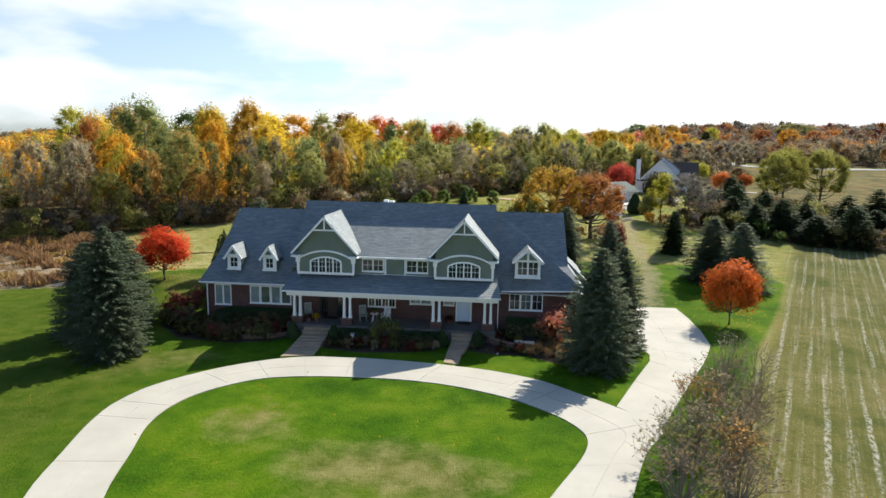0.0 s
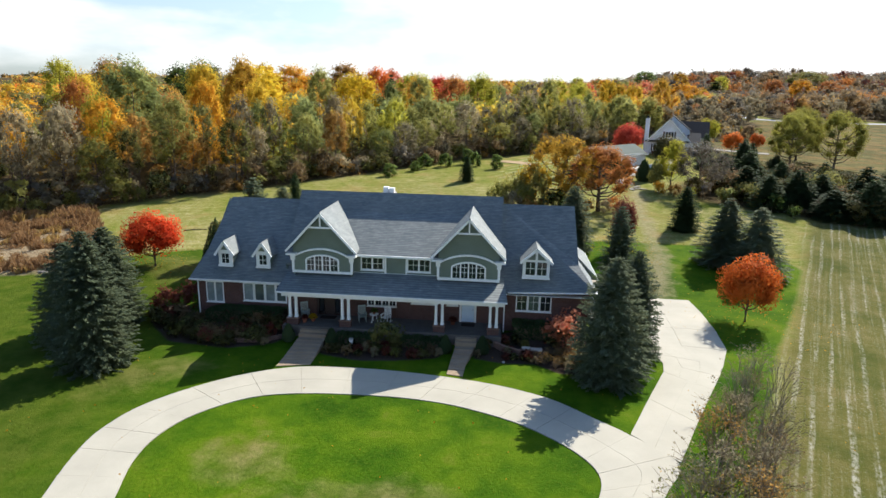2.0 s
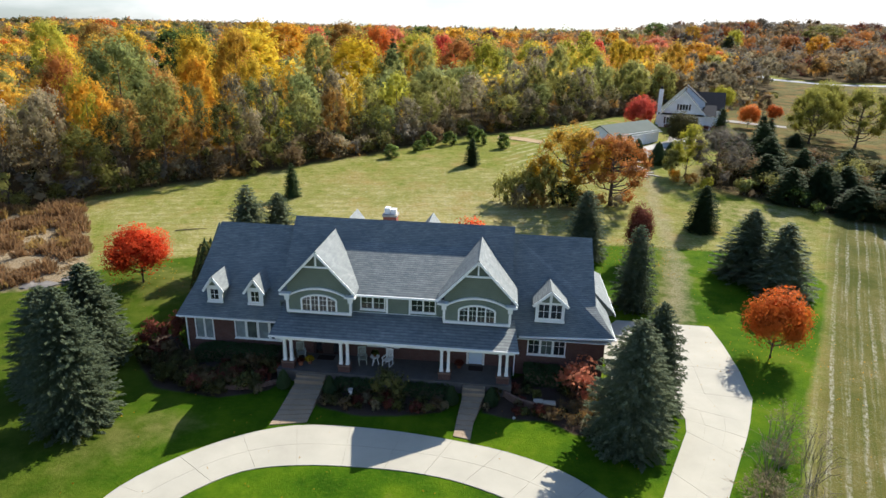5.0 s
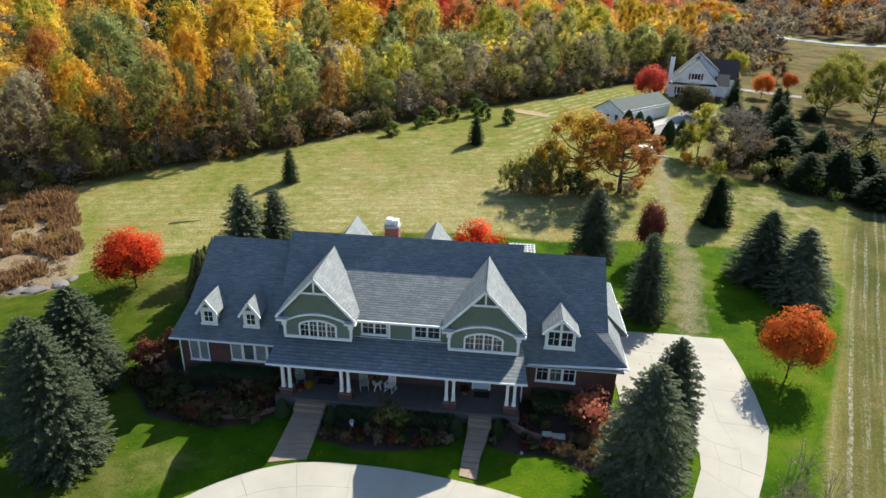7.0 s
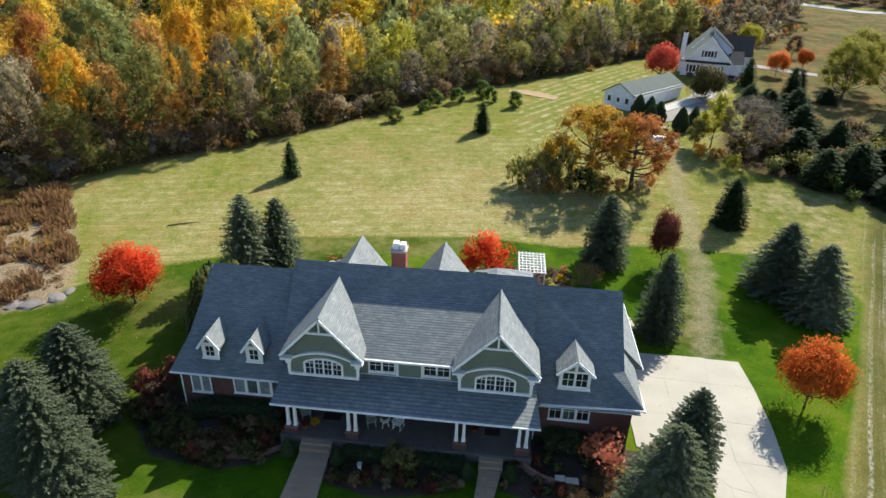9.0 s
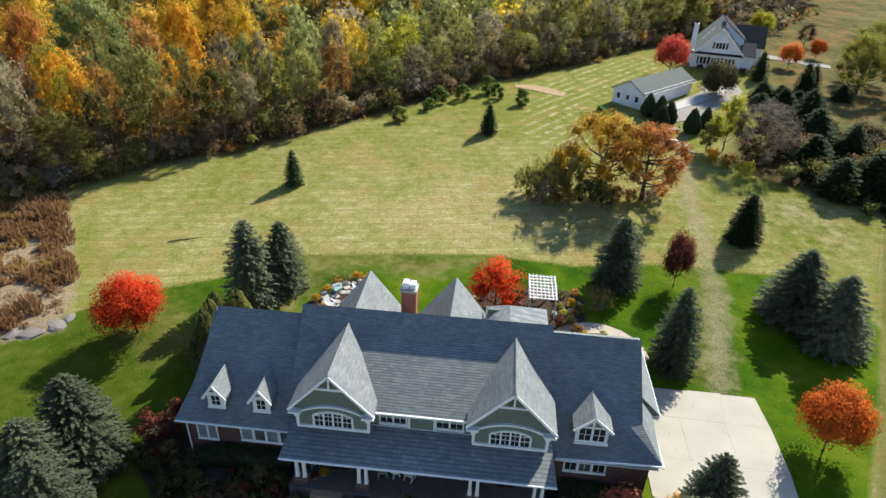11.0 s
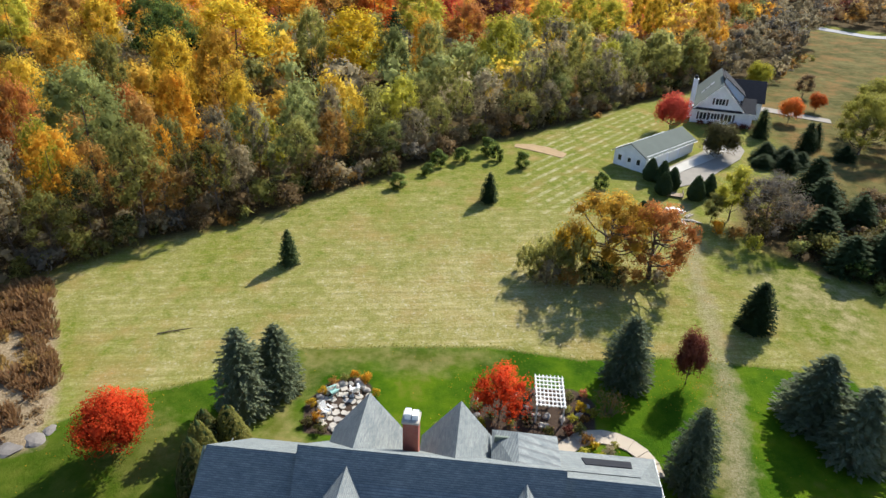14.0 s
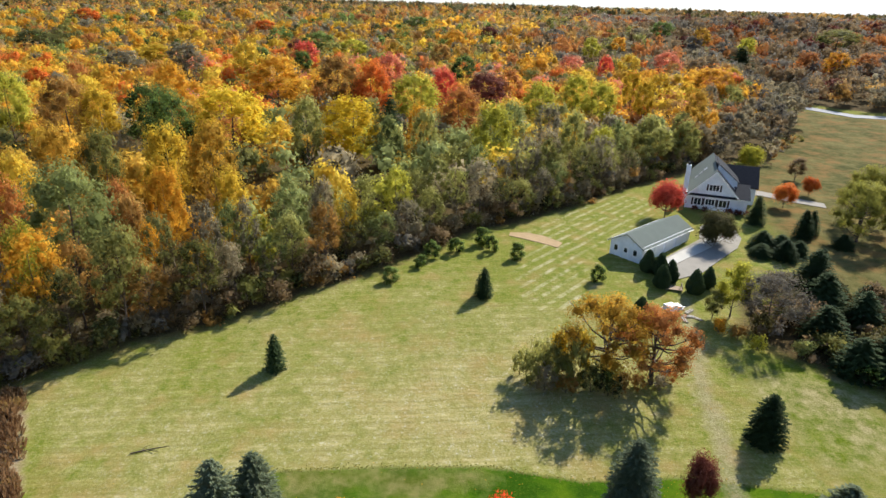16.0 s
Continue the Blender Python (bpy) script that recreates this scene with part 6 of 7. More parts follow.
# ---- thicket, oak thicket and shrubs ----
SHRUB = [broadleaf_mesh(60 + i, 1.5, 1.0, 0.03, 230, 0.27, 0.3, 4, 0.0, 7) for i in range(3)]
TIGHT = cone_mesh(70, 4.2, 1.15, 2400, 0.24)
SPARSE = broadleaf_mesh(71, 11.0, 5.0, 0.14, 9000, 0.17, 0.25, 26, 0.15, 26, (0.22, 0.38), 0.7)
LIMETREE = broadleaf_mesh(72, 13.0, 6.4, 0.3, 17000, 0.27, 0.35, 24, 0.06, 30, (0.16, 0.3), 0.72)
rng = random.Random(91)
plant("bare_tree", "half-bare grey tree with a fine twig crown", "tree", SPARSE, 31.0, 103.4, 1.0, 0.2, "twiggy", stretch=0.76)
YOUNG = broadleaf_mesh(73, 7.0, 2.4, 0.1, 4800, 0.24, 0.35, 9, 0.08, 14, (0.3, 0.5), 0.6)
plant("young_tree", "yellow-green young tree at the thicket's edge", "tree", YOUNG, 27.0, 106.0, 1.05, 1.2, "lime", stretch=1.1)
plant("young_tree", "small olive young tree at the thicket's edge", "tree", YOUNG, 24.4, 105.2, 0.62, 2.6, "mossy")
for x, y, s in ((58.5, 136.5, 0.85), (66.5, 135.0, 0.9), (64.1, 146.3, 0.9)):
    plant("large_tree", "large yellow-green tree with spreading limbs", "tree", LIMETREE, x, y, s, x, "moss", "yellow-green trees")
plant("young_tree", "dull russet young tree on the far field", "tree", YOUNG, 64.4, 175.8, 1.0, 0.4, "dull", stretch=0.8)
scrub = scatter(60, 41, lambda q: (lambda k: (50 + 34 * k + q.uniform(-3, 3), 177 + 50 * k + q.uniform(-4, 2)))(q.random()), lambda a, b: True, 1.6)
forest("field_scrub", "low brown scrub along the edge of the far field", scrub, 42, 60, 0.42, ["dull", "tan", "brown", "twiggy", "mossy"], (1.0, 2.8), (1.0, 2.2), 5)
YARD_PINES = ((43.6, 143.2, 7.4, 3.8), (40.2, 130.9, 5.4, 4.6), (43.0, 130.2, 5.0, 4.4), (45.3, 128.6, 4.6, 3.6), (38.9, 127.4, 4.4, 4.0), (42.2, 126.4, 4.6, 4.2), (49.6, 137.2, 7.0, 3.6), (52.0, 139.5, 6.2, 3.2), (54.4, 132.9, 4.4, 3.8), (47.6, 125.4, 3.2, 2.4))
THICKET_PINES = ((44.6, 113.4, 4.4, 3.2), (46.8, 111.0, 4.8, 4.0), (40.8, 114.0, 9.4, 6.4), (37.0, 101.4, 7.2, 6.0), (39.9, 108.6, 7.2, 6.5), (37.7, 94.4, 7.2, 5.6), (41.9, 95.1, 8.0, 6.2), (44.5, 90.1, 8.2, 6.4), (50.5, 106, 6.0, 5.0), (48.5, 88.5, 8.0, 6.6), (57.5, 91, 8.6, 6), (46, 97, 8.5, 6),
                   (52, 97, 8.6, 6.5), (58, 100, 8.6, 6.5), (62, 95, 8.6, 6.5), (68, 99, 9, 6.5), (73, 93, 8.5, 6), (55, 95, 8.6, 6), (66, 90, 8, 6), (44, 106, 7, 5))
for x, y, h, w in YARD_PINES + THICKET_PINES:
    plant("pine", "dark green pine in the thicket", "pine tree", SPRUCE_B[int(x) % 2], x, y, w / 4.2, x, "pine", "thicket pines", (h * (0.7 + 0.2 * math.sin(x * 9)) / 6) / (w / 4.2))
for _ in range(90):
    x, y = rng.uniform(28, 78), rng.uniform(84, 118)
    if inside(x, y, THICKET, 0.5):
        plant("thicket_bush", "tangled bush in the thicket", "bush", BUSH[rng.randrange(3)], x, y, rng.uniform(0.7, 1.3), rng.uniform(0, 6.3), rng.choice(["deep", "bronze", "twiggy", "dull", "bronze", "mossy"]), "thicket bushes", rng.uniform(0.7, 1.1))
low = scatter(400, 31, lambda q: (q.uniform(27, 82), q.uniform(83, 119)), lambda a, b: inside(a, b, THICKET, 0.8), 1.7)
forest("thicket_scrub", "dense low scrub and brambles in the thicket", low, 12, 80, 0.36, ["deep", "twiggy", "dull", "bronze", "dull", "twiggy", "mossy"], (0.9, 2.6), (1.0, 1.9))
for x, y, w, key in ((32.9, 97.3, 2.9, "willow"), (37.7, 92.6, 3.6, "green"), (39.3, 89.5, 2.2, "green"), (27.8, 98.2, 2.6, "lime"), (26.2, 100.4, 2.6, "brown"), (24.2, 101.8, 2.6, "orange")):
    plant("round_bush", "rounded bush on the grass by the thicket", "bush", BUSH[1], x, y, w / 4.2, x, key, "lawn bushes")
for x, y, h, w, key in ((2.0, 89.2, 5.2, 3.6, "mossy"), (-0.5, 88.3, 4.6, 3.4, "olive"), (4.4, 89.0, 6.0, 3.6, "mossy"), (1.0, 87.3, 3.2, 3.4, "tan"), (3.4, 87.2, 2.6, 3.2, "brown"), (6.2, 87.6, 3.4, 3.4, "deep"), (-1.6, 89.8, 3.4, 2.8, "olive"), (9.5, 88.4, 2.4, 3, "brown"), (5.2, 90.6, 6.4, 3.6, "gold"), (0.6, 90.2, 4.8, 3.6, "olive"), (7.4, 88.4, 3.6, 3.6, "green"), (2.8, 90.8, 5.8, 3.4, "gold"), (3.0, 88.0, 4.0, 3.2, "olive"), (8.6, 87.6, 2.4, 3.2, "deep"), (11.4, 88.6, 2.0, 2.8, "brown"), (13.8, 88.8, 2.0, 2.6, "tan"), (15.2, 90.5, 2.2, 2.8, "rust")):
    plant("thicket_shrub", "leafy autumn shrub under the oaks", "bush", BUSH[int(h * 7) % 3], x, y, w / 4.2, h, key, "oak thicket", (h / 3.4) / (w / 4.2))
# conical evergreens by the white barn and columnar ones by the house
for x, y, h, w in ((18.6, 118.7, 4.0, 2.5), (20.2, 117.6, 4.1, 2.4), (19.6, 113.6, 4.0, 2.6), (21.3, 115.6, 3.9, 2.4), (24.0, 112.3, 4.2, 2.6), (26.4, 114.2, 3.8, 2.2), (15.0, 105.3, 2.8, 2.2)):
    plant("arborvitae", "dense conical evergreen by the gravel yard", "evergreen shrub", TIGHT, x, y, w / 2.3, x, "pine", "yard evergreens", (h / 4.2) / (w / 2.3))
for x, y, h, w, key in ((-25.7, 54.4, 7.0, 3.0, "deep"), (-26.4, 56.8, 6.0, 2.9, "mossy"), (-26.9, 58.6, 5.2, 2.7, "deep"), (-25.3, 59.4, 5.2, 2.8, "mossy")):
    plant("arborvitae", "rounded columnar evergreen at the house corner", "evergreen shrub", TIGHT, x, y, w / 2.3, x, key, "corner evergreens", (h / 4.2) / (w / 2.3))
plant("burning_bush", "red-leaved shrub beside the brick wall", "bush", BUSH[0], -27.0, 47.8, 0.66, 0.5, "wine")
plant("burning_bush", "dark red shrub beside the brick wall", "bush", BUSH[1], -25.2, 49.2, 0.72, 1.5, "wine")
plant("burning_bush", "salmon-red open shrub beside the spruce", "bush", BUSH[2], 4.35, 45.0, 0.82, 2.5, "pink", stretch=0.95)
plant("golden_bush", "golden rounded bush beside the driveway", "bush", SHRUB[0], 8.3, 46.3, 1.0, 0.4, "orange")


def hedge(x0, x1, y0, y1, h, key, label):
    """A clipped hedge: a rounded block of small leaf sprays over stems."""
    r = random.Random(int(x0 * 31 + y0))
    v, f = [], []
    for _ in range(int((x1 - x0) * (y1 - y0 + 2 * h) * 130)):
        x, y, z = r.uniform(x0, x1), r.uniform(y0, y1), h
        side = r.random()
        if side < 0.35:
            y, z = y0, h * r.random()
        elif side < 0.45:
            y, z = y1, h * r.random()
        leaf_clump(v, f, r, Vector((x, y, gz(x, y) + z - 0.12 * r.random() + 0.12 * noise.noise(Vector((x, y, z)) * 1.4))), 0.2)
    root = thing("hedge", label, "hedge")
    o = new("crown", from_lists("crown", v, f, [LEAF[key]]))
    o.parent = root
    bm = boxes((x0 + 0.12, x1 - 0.12, y0 + 0.12, y1 - 0.12, gz(x0, y0) - 0.1, gz(x0, y0) + h * 0.75))
    part("core", bm, TWIG, root)


hedge(-22.8, -16.6, 45.7, 46.8, 1.05, "pine", "dark clipped hedge under the brick wall's windows")
hedge(0.7, 5.0, 45.6, 46.8, 1.1, "pine", "dark clipped hedge under the brick wall's windows")
hedge(-12.0, -9.0, 43.6, 44.3, 0.75, "pine", "low clipped hedge along the porch")
hedge(-7.3, -4.2, 43.6, 44.3, 0.75, "pine", "low clipped hedge along the porch")
for x, y in ((-15.5, 43.7), (-12.2, 43.4), (-4.0, 43.3), (-1.4, 43.5)):
    plant("cone_shrub", "small clipped cone-shaped evergreen beside the steps", "evergreen shrub", TIGHT, x, y, 0.42, x, "pine", "step evergreens", 0.85)
plant("weeping_tree", "small weeping tree in the porch bed", "tree", BUSH[1], -8.2, 43.2, 0.66, 0.7, "deep")
for x, y in ((-7.4, 42.0), (-8.8, 41.9), (-9.6, 42.6), (-6.2, 42.2), (-4.4, 42.4), (-1.7, 42.8), (-12.2, 42.4), (-16.9, 42.6), (0.4, 43.4), (1.6, 44.4)):
    plant("ornamental_grass", "pale tuft of dry ornamental grass", "grass", SHRUB[2], x, y, rng.uniform(0.26, 0.4), x, rng.choice(["tan", "tan", "mossy"]), "bed grasses", 1.3)
for i in range(84):
    for _ in range(30):
        x, y = rng.uniform(-27.2, -15.4), rng.uniform(42.2, 46.6)
        if inside(x, y, BEDS[0], 0.35) and not (-23 < x < -16.4 and y > 45.4):
            break
    plant("bed_shrub", "low autumn shrub in the mulched bed", "shrub", SHRUB[i % 3], x, y, rng.uniform(0.4, 0.85), rng.uniform(0, 6), rng.choice(["wine", "dull", "deep", "bronze", "bronze", "dull", "bronze", "deep"]), "bed shrubs", rng.uniform(0.7, 1.1))
for i in range(34):
    x, y = rng.uniform(-12.4, -4.2), rng.uniform(41.8, 43.3)
    plant("bed_shrub", "low autumn shrub in the porch bed", "shrub", SHRUB[i % 3], x, y, rng.uniform(0.25, 0.55), rng.uniform(0, 6), rng.choice(["dull", "deep", "bronze", "wine", "deep", "dull"]), "bed shrubs", rng.uniform(0.7, 1.1))
for i in range(52):
    for _ in range(30):
        x, y = rng.uniform(-1.8, 8.6), rng.uniform(41.2, 45.4)
        if inside(x, y, BEDS[2], 0.3):
            break
    plant("bed_shrub", "dry pale shrub in the side bed", "shrub", SHRUB[i % 3], x, y, rng.uniform(0.3, 0.6), rng.uniform(0, 6), rng.choice(["tan", "tan", "dull", "grey", "deep"] if x > 2 else ["deep", "bronze", "dull", "wine"]), "bed shrubs", rng.uniform(0.6, 1.0))

# bare brush along the drive
BRUSHY = [twig_mesh(80 + i, 2.5, 1.9, 44, TWIG if i % 2 else TWIG_GREY, 2, ("dull", "brown", "mossy", "tan")[i]) for i in range(4)]
BARE = [twig_mesh(86 + i, 3.3, 2.0, 13, TWIG_GREY, 1, "tan") for i in range(2)]
for i, (x, y, s, bare) in enumerate(((16.4, 43.2, 0.75, 1), (14.9, 41.2, 1.0, 1), (16.6, 40.4, 0.8, 1), (13.5, 38.6, 1.05, 1), (15.6, 38.2, 0.9, 1), (14.6, 39.6, 0.7, 0), (12.2, 35.6, 1.0, 0), (14.2, 35.0, 0.85, 0), (13.0, 34.2, 1.1, 1),
                                     (10.4, 32.6, 1.1, 0), (12.6, 32.2, 1.0, 0), (9.2, 29.6, 1.15, 0), (11.6, 29.8, 1.0, 0), (8.0, 27.0, 1.2, 0), (10.2, 27.2, 1.1, 0), (7.2, 24.5, 1.2, 0), (9.6, 24.6, 1.05, 0), (13.2, 36.8, 0.7, 0), (11.0, 31.0, 1.0, 1), (9.0, 28.0, 1.0, 1))):
    x += 0.7
    st, lv = BARE[i % 2] if bare else BRUSHY[(i * 3 + i // 4) % 4]
    root = thing("brush_shrub", "thin bare shrub with grey branches beside the driveway" if bare else "dry twiggy brush with brown leaves beside the driveway", "shrub", "drive brush", (x, y, gz(x, y)))
    root.rotation_euler, root.scale = (0, 0, i * 1.7), (s, s, s)
    for nm, me in (("twig_mass", st), ("foliage", lv)):
        new(nm, me).parent = root

for i, (x, y, k) in enumerate(((2.9, 42.4, 0.36), (3.6, 41.9, 0.34), (4.4, 42.3, 0.4), (5.0, 41.7, 0.34), (4.9, 43.2, 0.42), (3.9, 43.3, 0.36), (5.6, 42.6, 0.4), (3.2, 43.6, 0.3), (2.2, 42.9, 0.28), (4.6, 44.2, 0.36))):
    root = thing("dry_perennial", "dry twiggy perennial in the side bed", "shrub", "dry perennials", (x, y, gz(x, y)))
    root.rotation_euler, root.scale = (0, 0, i * 2.1), (k, k, k)
    for nm, me in zip(("twig_mass", "foliage"), BRUSHY[1]):
        new(nm, me).parent = root

# dry weeds and reed clumps in the rough corner, each sort one mass
r = random.Random(8)
LEAF["weed"] = leaf("dry_weeds", (0.25, 0.17, 0.09), (0.42, 0.31, 0.18), (0.56, 0.45, 0.30), 0.5, 0.2)
LEAF["reed"] = leaf("rust_brown_reeds", (0.16, 0.085, 0.04), (0.28, 0.165, 0.08), (0.40, 0.26, 0.13), 0.5, 0.2)
LEAF["sedge"] = leaf("ochre_weeds", (0.22, 0.13, 0.035), (0.36, 0.235, 0.08), (0.48, 0.34, 0.14), 0.5, 0.2)


def tussock(v, f, x, y, rad, h, blades):
    """A rounded clump of dry blades that lean outwards."""
    z = gz(x, y) - 0.05
    for _ in range(blades):
        a, d = r.uniform(0, 6.3), rad * r.random() ** 0.6
        bx, by = x + math.cos(a) * d * 0.75, y + math.sin(a) * d * 0.75
        lean, up = 0.12 + 0.3 * d / rad, h * (1.08 - 0.5 * (d / rad) ** 2) * r.uniform(0.7, 1.1)
        w, t = r.uniform(0.05, 0.13), r.uniform(0, 6.3)
        cx, cy, i = math.cos(t) * w, math.sin(t) * w, len(v)
        tx, ty = bx + math.cos(a) * lean * up + r.uniform(-.1, .1), by + math.sin(a) * lean * up + r.uniform(-.1, .1)
        v += [(bx - cx, by - cy, z), (bx + cx, by + cy, z), (tx + cx * 0.8, ty + cy * 0.8, z + up), (tx - cx * 0.8, ty - cy * 0.8, z + up * 0.94)]
        f += [(i, i + 1, i + 2), (i, i + 2, i + 3)]


for key, count, rad, tall, label in (("weed", 560, (0.3, 0.8), (0.25, 0.6), "pale dry weeds in the rough corner"), ("reed", 330, (0.6, 1.5), (0.6, 1.3), "clumps of rust-brown reeds in the rough corner"), ("sedge", 150, (0.5, 1.3), (0.5, 1.0), "clumps of ochre weeds in the rough corner")):
    v, f = [], []
    done = 0
    while done < count:
        x, y = r.uniform(-88, -40), r.uniform(44, 82)
        if not inside(x, y, BRUSH, 0.5):
            continue
        if key != "weed" and noise.noise(Vector((x * 0.16, y * 0.2, 3 if key == "reed" else 9))) + 0.03 * (y - 70) < r.uniform(-0.3, 0.25):
            continue
        q = r.uniform(*rad)
        tussock(v, f, x, y, q, r.uniform(*tall) * (1.3 if y > 74 else 1), int(16 + 46 * q))
        done += 1
    tagged(new("dry_weeds", from_lists("dry_weeds", v, f, [LEAF[key]])), label, "weeds", kind="stuff")

# fallen leaves on lawn, one mass
v, f = [], []
for _ in range(1300):
    if r.random() < 0.75:
        cx, cy, q = r.choice(((20.5, 54, 6), (-35.6, 60.6, 6), (-4.1, 67.4, 4), (13.4, 72, 4), (10, 90, 7)))
        x, y = r.gauss(cx, q * 0.6), r.gauss(cy, q * 0.6)
    else:
        x, y = r.uniform(-30, 25), r.uniform(24, 76)
    if -24.5 < x < 7.5 and 44 < y < 60:
        continue
    leaf_clump(v, f, r, Vector((x, y, gz(x, y) + 0.05)), 0.13)
tagged(new("fallen_leaves", from_lists("fallen_leaves", v, f, [LEAF["orange"]])), "scattered fallen autumn leaves on the grass", "leaves", kind="stuff")


# rough grass left standing along the edge of the lawn, one mass
v, f = [], []
for x0, y0, nx, ny in along(LAWN[:9], 0.16):
    for _ in range(2):
        x, y = x0 + r.gauss(0, 0.22), y0 + r.gauss(0, 0.22)
        h, a, i = r.uniform(0.06, 0.2), r.uniform(0, 6.3), len(v)
        z = gz(x, y)
        for dx, dz in ((-0.1, 0), (0.1, 0), (0.02 + r.uniform(-.1, .1), h)):
            v.append((x + math.cos(a) * dx, y + math.sin(a) * dx, z + dz))
        f.append((i, i + 1, i + 2))
tagged(new("grass_fringe", from_lists("grass_fringe", v, f, [LEAF["olive"]])), "uncut pale grass along the lawn's edge", "grass", kind="stuff")
fb = thing("fallen_branch", "grey fallen branch lying in the hay field", "branch", "", (-37.4, 73.5, gz(-37.4, 73.5)))
fb.rotation_euler, fb.scale = (0, 0, 0.3), (0.85, 0.85, 0.7)
tv, tf = [], []
tube(tv, tf, [(-1.9, -0.2, 0.1), (-0.6, 0.0, 0.14), (0.8, 0.25, 0.12), (2.1, 0.4, 0.08)], [0.09, 0.08, 0.05, 0.02], 6)
tube(tv, tf, [(0.0, 0.1, 0.14), (0.7, -0.4, 0.25), (1.3, -0.6, 0.2)], [0.05, 0.03, 0.012], 5)
tube(tv, tf, [(-0.8, 0.0, 0.13), (-0.4, 0.5, 0.3), (0.0, 0.8, 0.2)], [0.045, 0.03, 0.012], 5)
new("limb", from_lists("limb", tv, tf, [BARK], True)).parent = fb


# ---- stones ----
def stone_mesh(seed, flat=0.6):
    rr = random.Random(seed)
    bm = bmesh.new()
    bmesh.ops.create_icosphere(bm, subdivisions=2, radius=1)
    for q in bm.verts:
        k = 1 + 0.35 * noise.noise(q.co * 1.3 + Vector((seed, 0, 0))) + rr.uniform(-0.04, 0.04)
        q.co = Vector((q.co.x * k, q.co.y * k * 0.8, max(q.co.z, -0.6) * k * flat))
    me = bpy.data.meshes.new("stone")
    bm.to_mesh(me)
    bm.free()
    return me


STONES = [stone_mesh(i) for i in range(5)]
for me in STONES:
    me.materials.append(ROCK)


def stone(x, y, s, pale=False, label="weathered garden boulder", group="garden stones", lift=0.0, k=0):
    o = new("boulder", STONES[(int(x * 7 + y * 3) + k) % 5])
    o.location = (x, y, gz(x, y) + s * 0.25 + lift)
    o.scale = (s, s * 0.9, s)
    o.rotation_euler = (0, 0, x * 3 + y)
    if pale:
        dress(o, ROCK_PALE)
    return tagged(o, label, "stone", group)


# low curved wall beside the porch, stone by stone
wl_root = thing("retaining_wall", "low curved dry-stone wall edging the porch bed", "wall")
for i in range(22):
    a = i / 21
    x, y = -0.6 + 2.9 * a ** 1.4, 44.6 - 1.3 * math.sin(a * 1.6)
    for c in range(3):
        o = new("stone", STONES[(i + c) % 5])
        o.parent = wl_root
        o.location = (x + 0.03 * ((i + c) % 2), y, gz(x, y) + 0.1 + c * 0.17)
        o.scale = (0.16, 0.17, 0.16)
        dress(o, ROCK_RED)
for x0, x1, y in ((1.35, 1.95, 43.45), (1.98, 2.75, 43.35)):
    part("capstone", slab([(x0, y - 0.2, 0.66), (x1, y - 0.24, 0.66), (x1, y + 0.22, 0.66), (x0, y + 0.18, 0.66)], (0, 0, -0.1)), ROCK_PALE, wl_root, "pale flat capstone")
wr_root = thing("retaining_wall", "low curved dry-stone wall edging the front bed", "wall")
for i in range(18):
    a = i / 17
    x, y = -19.2 + 3.6 * a, 42.9 + 1.5 * a * a
    for c in range(2):
        o = new("stone", STONES[(i + c * 2) % 5])
        o.parent = wr_root
        o.location = (x, y, gz(x, y) + 0.1 + c * 0.17)
        o.scale = (0.17, 0.16, 0.16)
        dress(o, ROCK_RED)
for x, y, s in ((4.3, 42.9, 0.22), (0.1, 42.2, 0.14)):
    stone(x, y, s, True, "pale boulder in the side bed", "bed stones")
for i in range(26):
    a = i / 26 * 6.28
    stone(-17.6 + 2.3 * math.cos(a) + rng.uniform(-0.3, 0.3), 65.6 + 2.9 * math.sin(a) + rng.uniform(-0.3, 0.3), rng.uniform(0.25, 0.5), i % 3 > 0, "boulder round the stone patio", "patio boulders")
for i in range(20):
    stone(rng.uniform(-6.2, 4.2), rng.uniform(64.0, 69.4), rng.uniform(0.2, 0.42), i % 3 == 0, "boulder in the rear garden", "rear garden stones")
for x, y, s in ((-43.0, 57.6, 1.3), (-44.9, 57.4, 1.4), (-41.6, 58.4, 1.1), (-46.6, 57.0, 1.2), (-41.2, 59.6, 0.7)):
    o = stone(x, y, s, False, "broad weathered slab of rock in the rough grass", "rock outcrop", -s * 0.28)
    o.scale.z = s * 0.36
    dress(o, ROCK_DARK)

# flagstone patio
pat = thing("stone_patio", "round flagstone patio behind the house", "patio", kind="structure")
for i in range(9):
    for j in range(9):
        x, y = -20.4 + i * 0.62 + 0.3 * (j % 2) + rng.uniform(-.08, .08), 62.4 + j * 0.74 + rng.uniform(-.08, .08)
        if (x + 18.1) ** 2 / 4.6 + (y - 65.4) ** 2 / 7.6 < 1 and rng.random() < 0.88:
            z = gz(x, y) + 0.04 + rng.uniform(0, 0.03)
            n = rng.choice((5, 6, 7))
            k = [(a + rng.uniform(-.2, .2), rng.uniform(0.27, 0.42)) for a in (6.283 * q / n for q in range(n))]
            part("flagstone", slab([(x + r_ * math.cos(a), y + r_ * math.sin(a), z) for a, r_ in k], (0, 0, -0.1)), ROCK_PALE if rng.random() < 0.7 else ROCK, pat)


